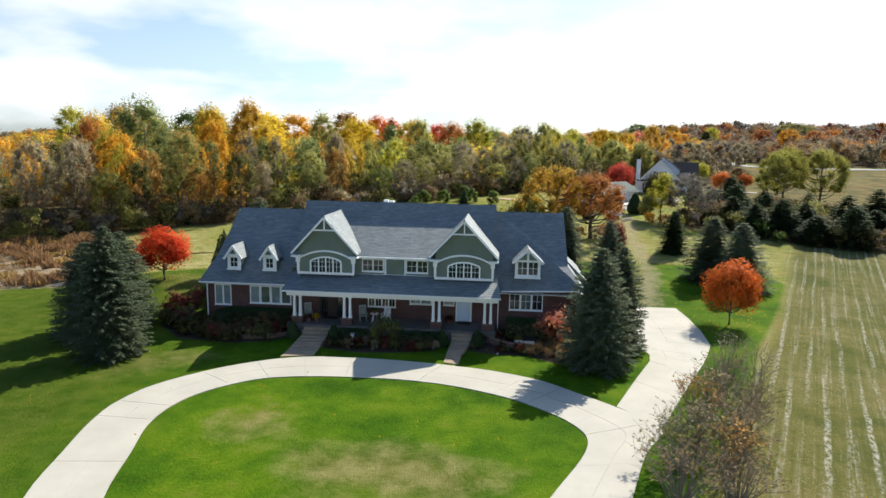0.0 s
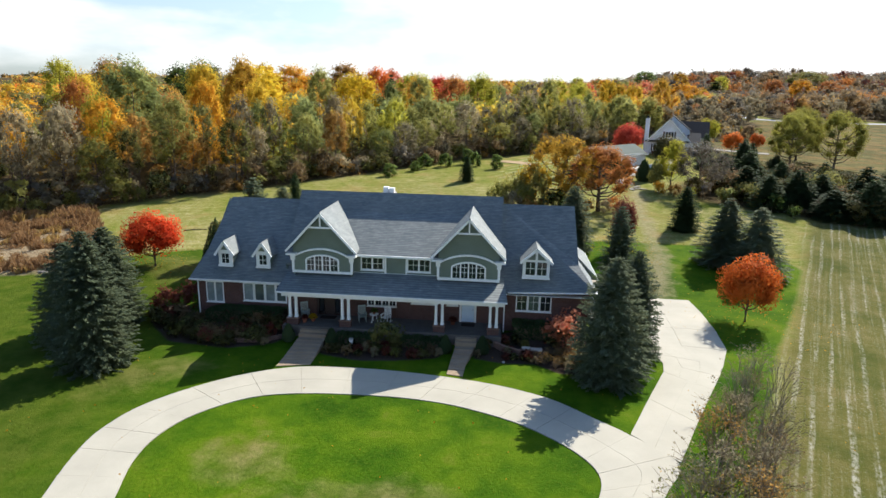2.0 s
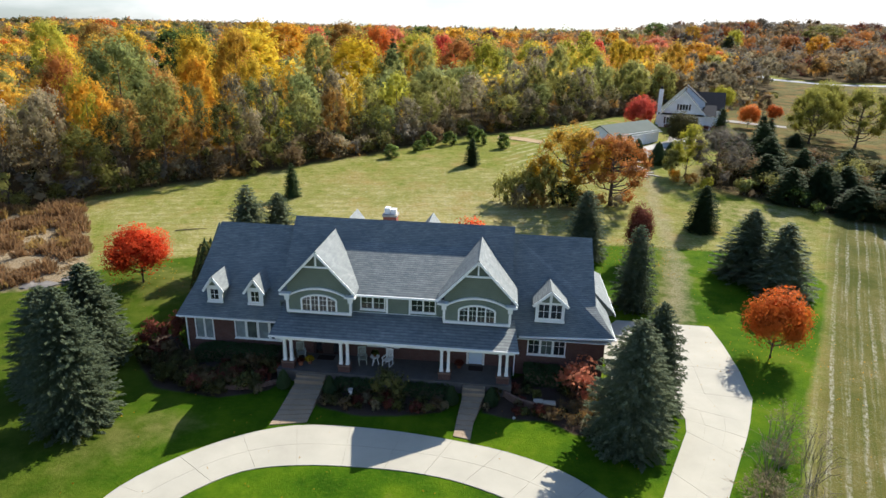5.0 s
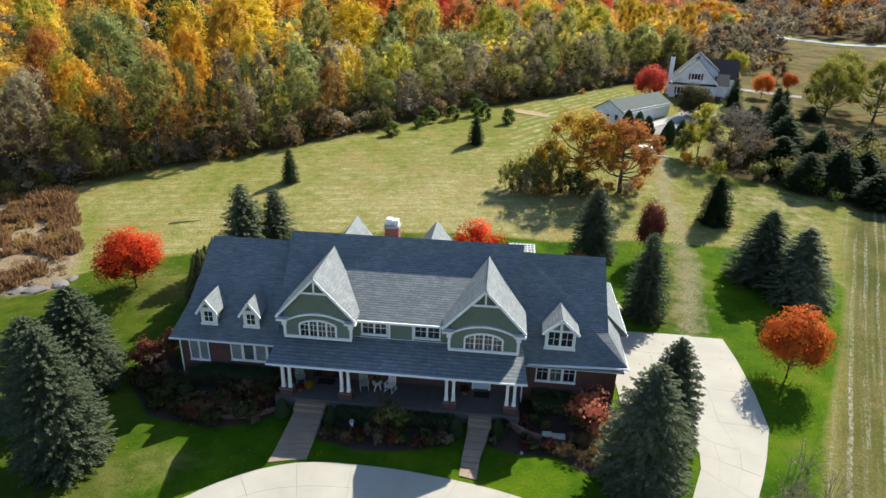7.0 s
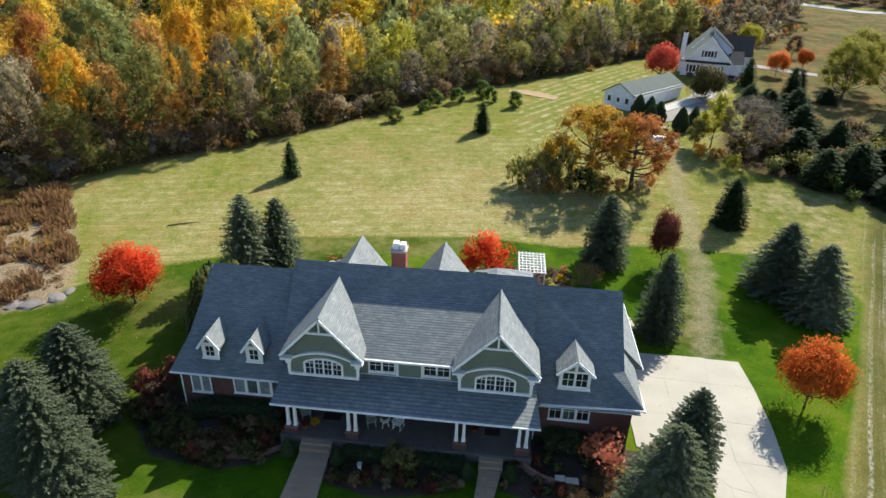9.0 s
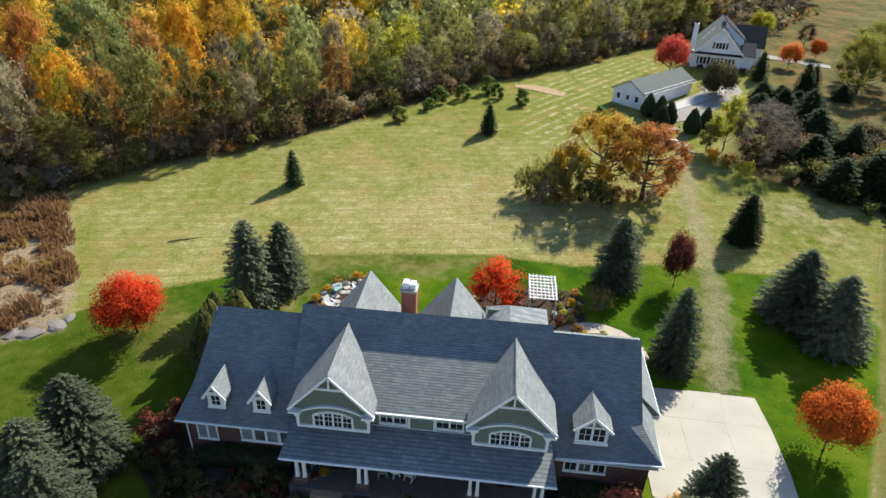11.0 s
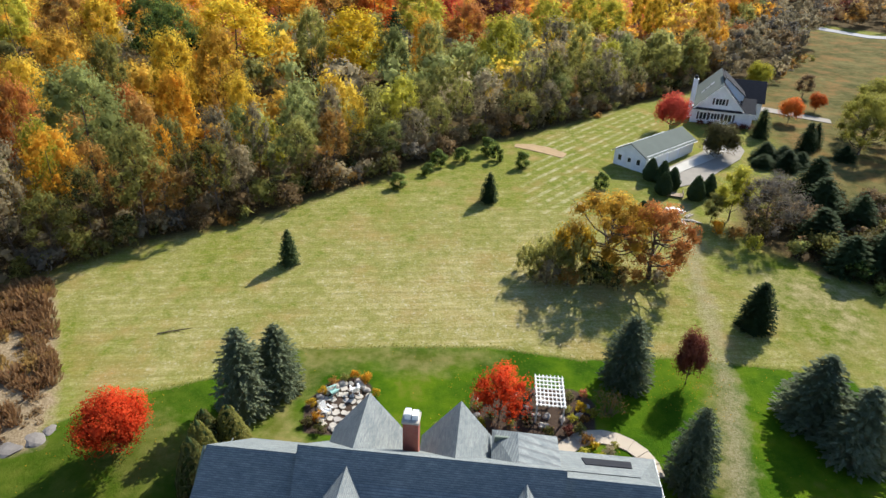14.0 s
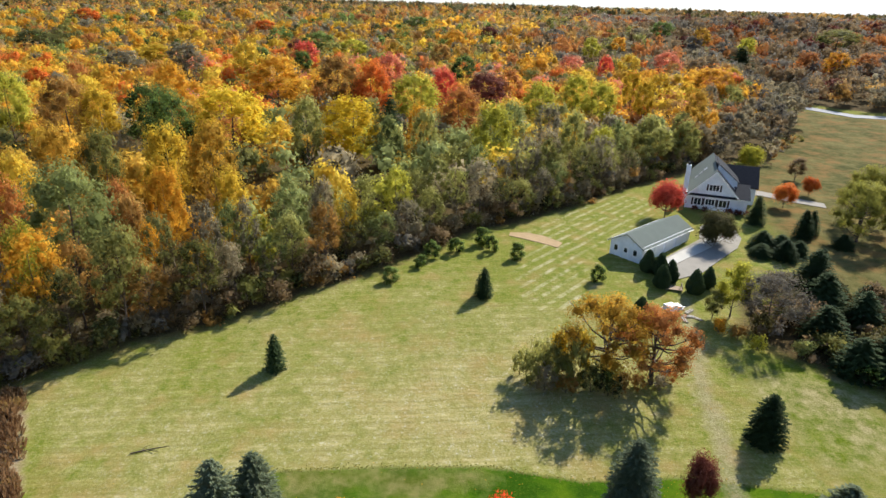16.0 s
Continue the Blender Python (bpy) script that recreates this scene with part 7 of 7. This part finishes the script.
def garden_chair(x, y, turn, material, label):
    """A slatted garden armchair with a sloping back."""
    c = thing("garden_chair", label, "chair", "patio chairs", (x, y, gz(x, y) + 0.06))
    c.rotation_euler = (0, 0, turn)
    for s_ in (-1, 1):
        part("leg", boxes((s_ * 0.3 - 0.04, s_ * 0.3 + 0.04, -0.35, -0.27, 0, 0.6)), material, c)
        part("leg", bar(bmesh.new(), (s_ * 0.3, 0.5, 0.0), (s_ * 0.3, -0.2, 0.4), 0.07), material, c)
        part("armrest", boxes((s_ * 0.36 - 0.08, s_ * 0.36 + 0.08, -0.42, 0.3, 0.6, 0.64)), material, c)
    for q in range(5):
        part("seat_slat", boxes((-0.28, 0.28, -0.3 + q * 0.12, -0.2 + q * 0.12, 0.38 - 0.02 * q, 0.41 - 0.02 * q)), material, c)
        part("back_slat", bar(bmesh.new(), (-0.24 + q * 0.12, 0.28, 0.28), (-0.26 + q * 0.13, 0.6, 1.0), 0.1, 0.03), material, c)


garden_chair(-19.0, 66.8, 2.2, TEAL, "teal slatted garden chair on the stone patio")
garden_chair(-17.1, 67.2, 3.6, PLASTIC_WHITE, "white slatted garden chair on the stone patio")
garden_chair(-19.0, 64.4, 1.0, PLASTIC_WHITE, "white slatted garden chair on the stone patio")
# curved concrete terrace behind the garage wing
ter = thing("terrace", "curved pale concrete terrace behind the garage", "terrace", kind="structure")
for i in range(10):
    a0, a1 = math.pi * i / 10, math.pi * (i + 1) / 10
    q = [(4.8 + rx * math.cos(a), 61.0 + ry * math.sin(a)) for rx, ry, a in ((4.5, 4.5, a0), (4.5, 4.5, a1), (3.1, 2.9, a1), (3.1, 2.9, a0))]
    zz = max(gz(*p) for p in q) + 0.02
    slab_piece("slab", q, zz - 0.3, zz, WALK_BEIGE, ter)
for x, y, key in ((-1.6, 65.4, "deep"), (-2.6, 66.4, "wine"), (-4.8, 65.6, "deep"), (-5.2, 68.0, "olive"), (-1.7, 68.6, "deep"), (2.2, 68.6, "deep"), (2.0, 67.2, "olive"), (3.4, 66.2, "brown"), (2.9, 65.0, "olive"), (1.9, 64.6, "wine"), (0.2, 64.2, "deep"), (-20.6, 65.2, "gold"), (-20.3, 62.9, "bronze"), (-15.4, 65.0, "deep"), (-15.9, 63.4, "bronze"), (-17.6, 69.2, "orange"), (-19.0, 62.2, "deep"), (3.0, 62.6, "lime"), (4.0, 63.4, "yellow"), (5.0, 62.8, "tan"), (5.6, 63.6, "olive"), (4.4, 62.3, "lime"), (3.4, 63.8, "brown"), (3.2, 67.6, "yellow"), (4.1, 67.0, "lime"), (2.4, 66.2, "lime"), (3.6, 69.4, "pink"), (-6.0, 66.6, "olive"), (-5.6, 64.6, "lime"), (-3.0, 65.0, "olive"), (-2.2, 67.4, "pine"), (-7.8, 63.4, "green"), (-9.2, 63.6, "olive"),
                  (-19.6, 63.6, "orange"), (-20.0, 66.8, "gold"), (-18.4, 68.6, "olive"), (-16.4, 68.8, "orange"), (-15.2, 67.2, "gold"), (-19.3, 68.0, "brown")):
    plant("garden_shrub", "small autumn shrub in the rear garden", "shrub", SHRUB[int(abs(x) * 10) % 3], x, y, rng.uniform(0.45, 0.7), x, key, "rear garden shrubs", 0.9)
st, lv = BRUSHY[1]
root = thing("bare_shrub", "bare grey shrub beside the terrace", "shrub", "", (5.6, 67.4, gz(5.6, 67.4)))
new("twig_mass", st).parent = root
new("foliage", lv).parent = root

# pergola
PX0, PX1, PYA, PYB = -1.0, 1.6, 65.5, 69.4
pg = thing("pergola", "white wooden pergola with a lattice top", "pergola")
ptop = 2.45
for x in (PX0 + 0.15, PX1 - 0.15):
    for y in (PYA + 0.2, PYB - 0.2):
        part("post", boxes((x - 0.07, x + 0.07, y - 0.07, y + 0.07, gz(x, y) - 0.1, ptop - 0.1)), PLASTIC_WHITE, pg)
for x in (PX0 + 0.15, PX1 - 0.15):
    part("beam", boxes((x - 0.05, x + 0.05, PYA, PYB, ptop - 0.1, ptop + 0.06)), PLASTIC_WHITE, pg)
for i in range(8):
    y = PYA + 0.1 + (PYB - PYA - 0.2) * i / 7
    part("rafter", boxes((PX0, PX1, y - 0.045, y + 0.045, ptop + 0.06, ptop + 0.16)), PLASTIC_WHITE, pg)
for i in range(8):
    x = PX0 + 0.1 + (PX1 - PX0 - 0.2) * i / 7
    part("slat", boxes((x - 0.035, x + 0.035, PYA - 0.15, PYB + 0.15, ptop + 0.16, ptop + 0.2)), PLASTIC_WHITE, pg)


# ---- porch things ----
def rocking_chair(x, y, z, turn, material, label):
    c = thing("rocking_chair", label, "chair", "porch chairs", (x, y, z))
    c.rotation_euler = (0, 0, turn)
    for s in (-1, 1):
        bm = bmesh.new()
        for i in range(6):
            a, b = -0.42 + i * 0.15, -0.27 + i * 0.15
            bar(bm, (s * 0.26, a, 0.03 + a * a * 0.25), (s * 0.26, b, 0.03 + b * b * 0.25), 0.035)
        part("rocker", bm, material, c)
        for yy, h in ((-0.24, 0.62), (0.24, 1.15)):
            part("leg", bar(bmesh.new(), (s * 0.26, yy, 0.05), (s * 0.26, yy + (0.06 if yy > 0 else 0), h), 0.045), material, c)
        part("armrest", boxes((s * 0.29 - 0.05, s * 0.29 + 0.05, -0.3, 0.28, 0.62, 0.655)), material, c)
    part("seat", boxes((-0.27, 0.27, -0.27, 0.25, 0.41, 0.445)), material, c)
    for i in range(6):
        part("back_slat", bar(bmesh.new(), (-0.2 + i * 0.08, 0.25, 0.45), (-0.2 + i * 0.08, 0.31, 1.1), 0.05, 0.015), material, c)
    part("top_rail", boxes((-0.29, 0.29, 0.285, 0.325, 1.08, 1.2)), material, c)


CHAIR_GREY = plain("grey_green_paint", (0.33, 0.37, 0.33), 0.6)
rocking_chair(-10.55, 46.0, FLOOR_Z, 0.35, CHAIR_GREY, "grey-green wooden rocking chair on the porch")
rocking_chair(-8.75, 46.0, FLOOR_Z, -0.35, PLASTIC_WHITE, "white wooden rocking chair on the porch")
rocking_chair(-15.0, 46.1, FLOOR_Z, 0.5, CHAIR_GREY, "grey-green wooden rocking chair beside the front door")
tb = thing("side_table", "small white round porch table", "table", "", (-9.65, 46.0, FLOOR_Z))
bm = bmesh.new()
bmesh.ops.create_cone(bm, cap_ends=True, segments=20, radius1=0.34, radius2=0.34, depth=0.04, matrix=Matrix.Translation((0, 0, 0.62)))
part("tabletop", bm, PLASTIC_WHITE, tb)
for i in range(3):
    a = i * 2.09
    part("leg", bar(bmesh.new(), (0.26 * math.cos(a), 0.26 * math.sin(a), 0), (0.14 * math.cos(a), 0.14 * math.sin(a), 0.6), 0.05), PLASTIC_WHITE, tb)


def pot_plant(x, y, z, pot_r, plant_r, key, pot_material, label):
    p = thing("potted_plant", label, "plant pot", "", (x, y, z))
    bm = bmesh.new()
    bmesh.ops.create_cone(bm, cap_ends=True, segments=18, radius1=pot_r * 0.7, radius2=pot_r, depth=pot_r * 1.6, matrix=Matrix.Translation((0, 0, pot_r * 0.8)))
    part("pot", bm, pot_material, p)
    v, f = [], []
    rr = random.Random(int(x * 10))
    for _ in range(240):
        d = Vector((rr.gauss(0, 1), rr.gauss(0, 1), abs(rr.gauss(0, 1)))).normalized()
        leaf_clump(v, f, rr, Vector((0, 0, pot_r * 1.5)) + d * plant_r * rr.uniform(0.6, 1), 0.12)
    new("foliage", from_lists("foliage", v, f, [LEAF[key]])).parent = p


CLAY = plain("clay_pot", (0.25, 0.09, 0.05), 0.8)
pot_plant(-9.65, 46.0, FLOOR_Z + 0.64, 0.13, 0.3, "green", CLAY, "leafy green plant on the porch table")
pot_plant(-14.2, 45.5, FLOOR_Z, 0.18, 0.34, "yellow", CLAY, "yellow chrysanthemums in a clay pot")
pot_plant(-14.75, 45.2, FLOOR_Z, 0.2, 0.26, "wine", CLAY, "dark red plant in a clay pot")
pot_plant(-3.75, 46.4, FLOOR_Z, 0.2, 0.34, "wine", CLAY, "dark red plant in a clay pot by the blue door")
MAT_DARK = plain("door_mat_fibre", (0.04, 0.025, 0.02), 0.95)
for x0, x1 in ((-13.9, -12.7), (-3.1, -2.1)):
    o = part("door_mat", boxes((x0, x1, 46.1, 46.75, FLOOR_Z, FLOOR_Z + 0.025)), MAT_DARK)
    tagged(o, "dark fibre door mat on the porch floor", "mat", "door mats")
lp = thing("garden_lamp", "white garden post lamp in the bed", "lamp", "", (-10.6, 42.7, gz(-10.6, 42.7)))
part("post", boxes((-0.05, 0.05, -0.05, 0.05, -0.1, 0.62)), PLASTIC_WHITE, lp)
part("collar", boxes((-0.09, 0.09, -0.09, 0.09, 0.36, 0.42)), PLASTIC_WHITE, lp)
part("lantern", boxes((-0.1, 0.1, -0.1, 0.1, 0.62, 0.85)), PLASTIC_WHITE, lp)
part("cap", slab([(-0.14, -0.14, 0.85), (0.14, -0.14, 0.85), (0.14, 0.14, 0.85), (-0.14, 0.14, 0.85)], (0, 0, 0.06)), METAL, lp)


# ---- white barn, white house, yard and road beyond the field ----
barn = thing("barn", "long low white barn with a grey-green roof", "barn", "", (15.9, 123.0, gz(16, 123)))
barn.rotation_euler = (0, 0, radians(-42))
W, LN, EH, RH = 2.9, 15.8, 2.7, 4.3
part("gable_wall", plate_xz([(-W, -0.4), (W, -0.4), (W, EH), (0, RH - 0.1), (-W, EH)], 0.0, 0.15), SIDING_WHITE, barn, "white barn gable wall")
part("gable_wall", plate_xz([(-W, -0.4), (W, -0.4), (W, EH), (0, RH - 0.1), (-W, EH)], LN - 0.15, LN), SIDING_WHITE, barn)
for s in (-1, 1):
    part("wall", boxes((s * W - 0.07, s * W + 0.07, 0.15, LN - 0.15, -0.4, EH)), SIDING_WHITE, barn)
    k = (RH - EH) / W
    part("roof", slab([(0, -0.3, RH), (0, LN + 0.3, RH), (s * (W + 0.4), LN + 0.3, EH - 0.4 * k), (s * (W + 0.4), -0.3, EH - 0.4 * k)], (0, 0, -0.14)), BARNROOF, barn, "grey-green barn roof slope")
    part("gutter", boxes((s * (W + 0.45) - 0.06, s * (W + 0.45) + 0.06, -0.3, LN + 0.3, EH - 0.42, EH - 0.3)), TRIM, barn)
for x in (-1.8, 1.7):
    wn_ = part("window", boxes((x - 0.4, x + 0.4, -0.04, 0.02, 0.9, 2.0)), TRIM, barn)
    part("pane", boxes((x - 0.3, x + 0.3, -0.055, -0.042, 1.0, 1.9)), GLASS, wn_)
dr_ = part("door", boxes((-0.45, 0.45, -0.05, 0.02, 0.0, 2.05)), TRIM, barn)
part("door_light", boxes((-0.28, 0.28, -0.065, -0.052, 1.1, 1.8)), GLASS, dr_)
for i in range(3):
    y = 5.0 + i * 3.6
    part("garage_door", boxes((W + 0.075, W + 0.12, y - 1.3, y + 1.3, 0.0, 2.2)), TRIM, barn)

wh = thing("white_house", "tall white house with a steep gable, grey-green and dark roofs", "house", "", (38.0, 149.5, gz(38.0, 149.5)))
wh.rotation_euler = (0, 0, radians(-15))
GX, GZ, EZ = -0.7, 7.95, 3.2                  # line and height of the ridge, height of the eaves
part("wall", boxes((-5.6, 5.7, 0, 9.0, -0.6, 3.0)), SIDING_WHITE, wh, "white sided ground floor")
part("wall", boxes((-5.1, 3.7, 9.0, 18.6, -0.6, 3.0)), SIDING_WHITE, wh)
for y0 in (0.1, 18.4):
    part("gable_wall", plate_xz([(GX - 4.4, 3.0), (GX + 4.4, 3.0), (GX, GZ - 0.35)], y0, y0 + 0.2), SIDING_WHITE, wh, "white sided gable")
for s in (-1, 1):
    part("roof", slab([(GX, -0.4, GZ), (GX, 19.0, GZ), (GX + s * 5.0, 19.0, EZ - 0.45), (GX + s * 5.0, -0.4, EZ - 0.45)], (0, 0, -0.18)), BARNROOF if s < 0 else DARKROOF, wh, "steep shingle roof slope")
    part("rake_board", bar(bmesh.new(), (GX, -0.45, GZ - 0.2), (GX + s * 5.0, -0.45, EZ - 0.65), 0.08, 0.26), TRIM, wh)
part("skirt_roof", slab([(-5.9, -0.5, 2.9), (4.3, -0.5, 2.9), (4.3, 0.12, 3.15), (-5.9, 0.12, 3.15)], (0, 0, -0.1)), DARKROOF, wh, "dark shingle band under the gable")
part("shed_dormer", plate_xz([(GX + 0.15, 7.6), (GX + 0.35, 8.75), (GX + 4.3, 5.6), (GX + 4.3, 3.6)], 3.4, 3.6), SIDING_WHITE, wh, "white wall of a raised shed dormer")
part("dormer_roof", slab([(GX + 0.1, 3.2, 8.95), (GX + 4.6, 3.2, 5.4), (GX + 4.6, 11.0, 5.4), (GX + 0.1, 11.0, 8.95)], (0, 0, -0.16)), DARKROOF, wh)
part("porch_roof", slab([(3.7, -0.5, 2.95), (6.1, -0.5, 2.95), (6.1, 4.4, 4.9), (3.0, 4.4, 4.9)], (0, 0, -0.16)), DARKROOF, wh, "dark shingle lean-to roof")
part("gutter", boxes((3.7, 6.1, -0.6, -0.5, 2.78, 2.9)), TRIM, wh)
for x0, x1, z0, z1, n in ((-1.6, 0.2, 4.0, 5.1, 3), (-4.0, -2.7, 0.9, 2.2, 2), (-1.9, -0.2, 1.1, 2.2, 3), (0.6, 2.0, 0.9, 2.2, 2)):
    yy = 0.08 if z0 > 3 else -0.02
    fr = part("window", boxes((x0 - 0.12, x1 + 0.12, yy - 0.04, yy + 0.02, z0 - 0.12, z1 + 0.12)), TRIM, wh)
    ww = (x1 - x0) / n
    for k in range(n):
        part("pane", boxes((x0 + k * ww + 0.06, x0 + (k + 1) * ww - 0.06, yy - 0.055, yy - 0.042, z0, z1)), GLASS, fr)
    for s in (-1, 1):
        xx = x0 - 0.32 if s < 0 else x1 + 0.32
        part("shutter", boxes((xx - 0.17, xx + 0.17, yy - 0.045, yy + 0.02, z0 - 0.08, z1 + 0.08)), DOOR_DARK, fr)
part("wing_wall", boxes((3.7, 7.6, 7.0, 15.2, -0.6, 4.0)), SIDING_WHITE, wh)
part("wing_roof", slab([(2.0, 6.4, 3.85), (8.0, 6.4, 3.85), (8.0, 11.2, 7.3), (0.2, 11.2, 7.3)], (0, 0, -0.2)), DARKROOF, wh, "dark shingle wing roof")
part("wing_roof", slab([(0.2, 11.2, 7.3), (8.0, 11.2, 7.3), (8.0, 15.8, 3.85), (2.0, 15.8, 3.85)], (0, 0, -0.2)), DARKROOF, wh)
part("wing_gable", slab([(7.5, 7.0, 4.0), (7.5, 15.2, 4.0), (7.5, 11.2, 7.0)], (-0.1, 0, 0)), SIDING_WHITE, wh)
chm = part("chimney", boxes((-6.3, -5.4, 3.2, 4.4, -0.6, 7.9)), SIDING_WHITE, wh, "white chimney stack")
part("flue", boxes((-6.1, -5.6, 3.5, 4.1, 7.9, 8.5)), DARKROOF, chm)
for i in range(3):
    t = 0.34 + 0.15 * i
    x, z = GX - 5.0 * t, GZ - 5.2 * t
    part("skylight", slab([(x - 0.3, 8.4 - i * 0.5, z - 0.25), (x + 0.3, 8.4 - i * 0.5, z + 0.37), (x + 0.3, 9.9 - i * 0.5, z + 0.37), (x - 0.3, 9.9 - i * 0.5, z - 0.25)], (0, 0, -0.12)), METAL, wh)


def sheet(name, pts, lift, material, label, category, n=1):
    """A thin paved sheet laid over the land, following it."""
    bm = bmesh.new()
    top = []
    m = len(pts) // 2
    L, R = pts[:m], pts[m:][::-1]
    for (ax, ay), (bx, by) in zip(L, R):
        row = []
        for k in range(5):
            x, y = ax + (bx - ax) * k / 4, ay + (by - ay) * k / 4
            row.append(bm.verts.new((x, y, gz(x, y) + lift)))
        top.append(row)
    for a, b in zip(top, top[1:]):
        for k in range(4):
            bm.faces.new((a[k], a[k + 1], b[k + 1], b[k]))
    bmesh.ops.recalc_face_normals(bm, faces=bm.faces)
    g = bmesh.ops.extrude_face_region(bm, geom=bm.faces[:])
    bmesh.ops.translate(bm, verts=[q for q in g["geom"] if isinstance(q, bmesh.types.BMVert)], vec=(0, 0, 0.06))
    bmesh.ops.recalc_face_normals(bm, faces=bm.faces)
    return tagged(part(name, bm, material), label, category, kind="structure")


sheet("gravel_yard", [(20.9, 120.5), (22.5, 124), (26.5, 128.5), (30.5, 133), (32.5, 139.5), (34, 141.5), (38.5, 140.0), (38.2, 134.5), (36, 130), (31.0, 124), (27.0, 119), (22.2, 116.0)], 0.05, GRAVEL, "pale gravel yard beside the white barn", "yard")
sheet("barn_apron", [(21.2, 122.0), (25.5, 126.6), (31.5, 133), (33.5, 138), (36.5, 136.2), (33.2, 131.2), (27.0, 125.0), (22.6, 120.6)], 0.13, APRON, "pale concrete apron along the barn", "apron")
sheet("far_drive", [(49, 166), (53, 164.5), (58, 161), (63, 158), (62, 155), (57, 157.6), (52, 160.8), (49, 162)], 0.05, GRAVEL, "pale gravel drive beyond the white house", "drive")
sheet("road", [(119, 390), (110, 330), (109, 285), (122, 264), (160, 255.5), (240, 248), (420, 242), (420, 236.5), (240, 243), (158, 250), (119, 259), (104, 283), (105, 330), (112, 392)], 0.12, plain("pale_road_surface", (0.27, 0.27, 0.275), 0.85, 0.1, 0.2), "pale country road through the fields", "road")
sheet("bare_soil", [(-2.6, 131.5), (0.5, 131.8), (3.5, 130.6), (6.3, 128.0), (5.4, 125.8), (2.5, 127.5), (0, 128.8), (-2.8, 130)], 0.02, plain("bare_tan_soil", (0.36, 0.25, 0.13), 0.95, 0.2, 1.0), "patch of bare tan soil in the field", "soil")
plant("maple", "crimson autumn maple beside the white house", "maple tree", MAPLE, 27.0, 143.8, 1.15, 0.9, "crimson", stretch=1.05)
plant("round_tree", "dark bronze round-crowned tree in the yard", "tree", MAPLE, 32.7, 131.4, 1.2, 1.9, "bronze", stretch=0.95, sink=0.9)
plant("maple", "small orange-red maple beside the far drive", "maple tree", MAPLE, 52.9, 153.8, 0.85, 0.3, "redorange")
plant("maple", "small orange-red maple beside the far drive", "maple tree", MAPLE, 62.1, 163.4, 0.7, 2.3, "redorange")
plant("small_tree", "small yellow-green tree behind the white house", "tree", MAPLE, 56.0, 182.0, 1.1, 2.9, "lime")
for x, y, k in ((40.2, 147.6, 0.5), (41.8, 147.2, 0.5), (43.4, 146.8, 0.5), (36.0, 148.8, 0.4), (34.2, 149.3, 0.4)):
    plant("foundation_shrub", "dark shrub against the white house", "shrub", BUSH[0], x, y, k, x, "wine", "foundation shrubs", 0.7)

# clutter by the yard: white trailer and piled lumber
tr = thing("utility_trailer", "small white trailer with loaded boards parked in the brush", "trailer", "", (19.4, 106.2, gz(19.4, 106.2)))
tr.rotation_euler = (0, 0, 0.5)
part("bed", boxes((-1.3, 1.3, -0.75, 0.75, 0.55, 0.7)), PLASTIC_WHITE, tr)
part("load", boxes((-1.2, 0.3, -0.65, 0.6, 0.7, 1.25)), PLASTIC_WHITE, tr, "white covered load")
part("load", boxes((0.4, 1.2, -0.6, 0.5, 0.7, 1.0)), METAL, tr)
for s in (-1, 1):
    bm = bmesh.new()
    bmesh.ops.create_cone(bm, cap_ends=True, segments=16, radius1=0.32, radius2=0.32, depth=0.2, matrix=Matrix.Translation((0, s * 0.85, 0.32)) @ Matrix.Rotation(radians(90), 4, "X"))
    part("wheel", bm, DOOR_DARK, tr)
part("tongue", bar(bmesh.new(), (1.3, 0, 0.5), (2.3, 0, 0.45), 0.08), METAL, tr)
for i, (x, y) in enumerate(((21.2, 105.2), (21.8, 106.6), (20.6, 104.4), (22.3, 104.9))):
    lb = thing("lumber_pile", "small stack of grey weathered boards", "lumber", "yard clutter", (x, y, gz(x, y)))
    lb.rotation_euler = (0, 0, i * 0.8)
    for k in range(4):
        part("board", boxes((-0.9 + 0.05 * k, 0.9, -0.3 + 0.15 * k, -0.18 + 0.15 * k, 0.02 + 0.06 * (k % 2), 0.08 + 0.06 * (k % 2))), ROCK_PALE if k % 2 else TWIG_GREY, lb)

# roadside trees, mostly bare
for i in range(8):
    x, y = 132 + i * 22 + rng.uniform(-5, 5), 266 - i * 0.9 + rng.uniform(-3, 4)
    plant("roadside_tree", "nearly bare tree beside the road", "tree", WOOD_FAR[i % 3], x, y, rng.uniform(0.6, 0.8), i * 1.3, rng.choice(["tan", "brown", "olive", "grey"]), "roadside trees")

# low timber landing at the end of the yard
td = thing("timber_landing", "small weathered timber landing at the gravel yard", "landing", "", (21.3, 113.1, gz(21.3, 113.1)))
td.rotation_euler = (0, 0, -0.2)
for k in range(6):
    part("board", boxes((-1.2, 1.2, -0.75 + k * 0.25, -0.53 + k * 0.25, 0.22, 0.27)), WALKSTONE, td)
for x in (-1.05, 1.05):
    part("bearer", boxes((x - 0.06, x + 0.06, -0.75, 0.72, -0.1, 0.22)), TWIG, td)
    for y in (-0.7, 0.7):
        part("post", boxes((x - 0.05, x + 0.05, y - 0.05, y + 0.05, 0.27, 0.85)), TWIG_GREY, td)
    part("rail", boxes((x - 0.04, x + 0.04, -0.75, 0.75, 0.8, 0.88)), TWIG_GREY, td)
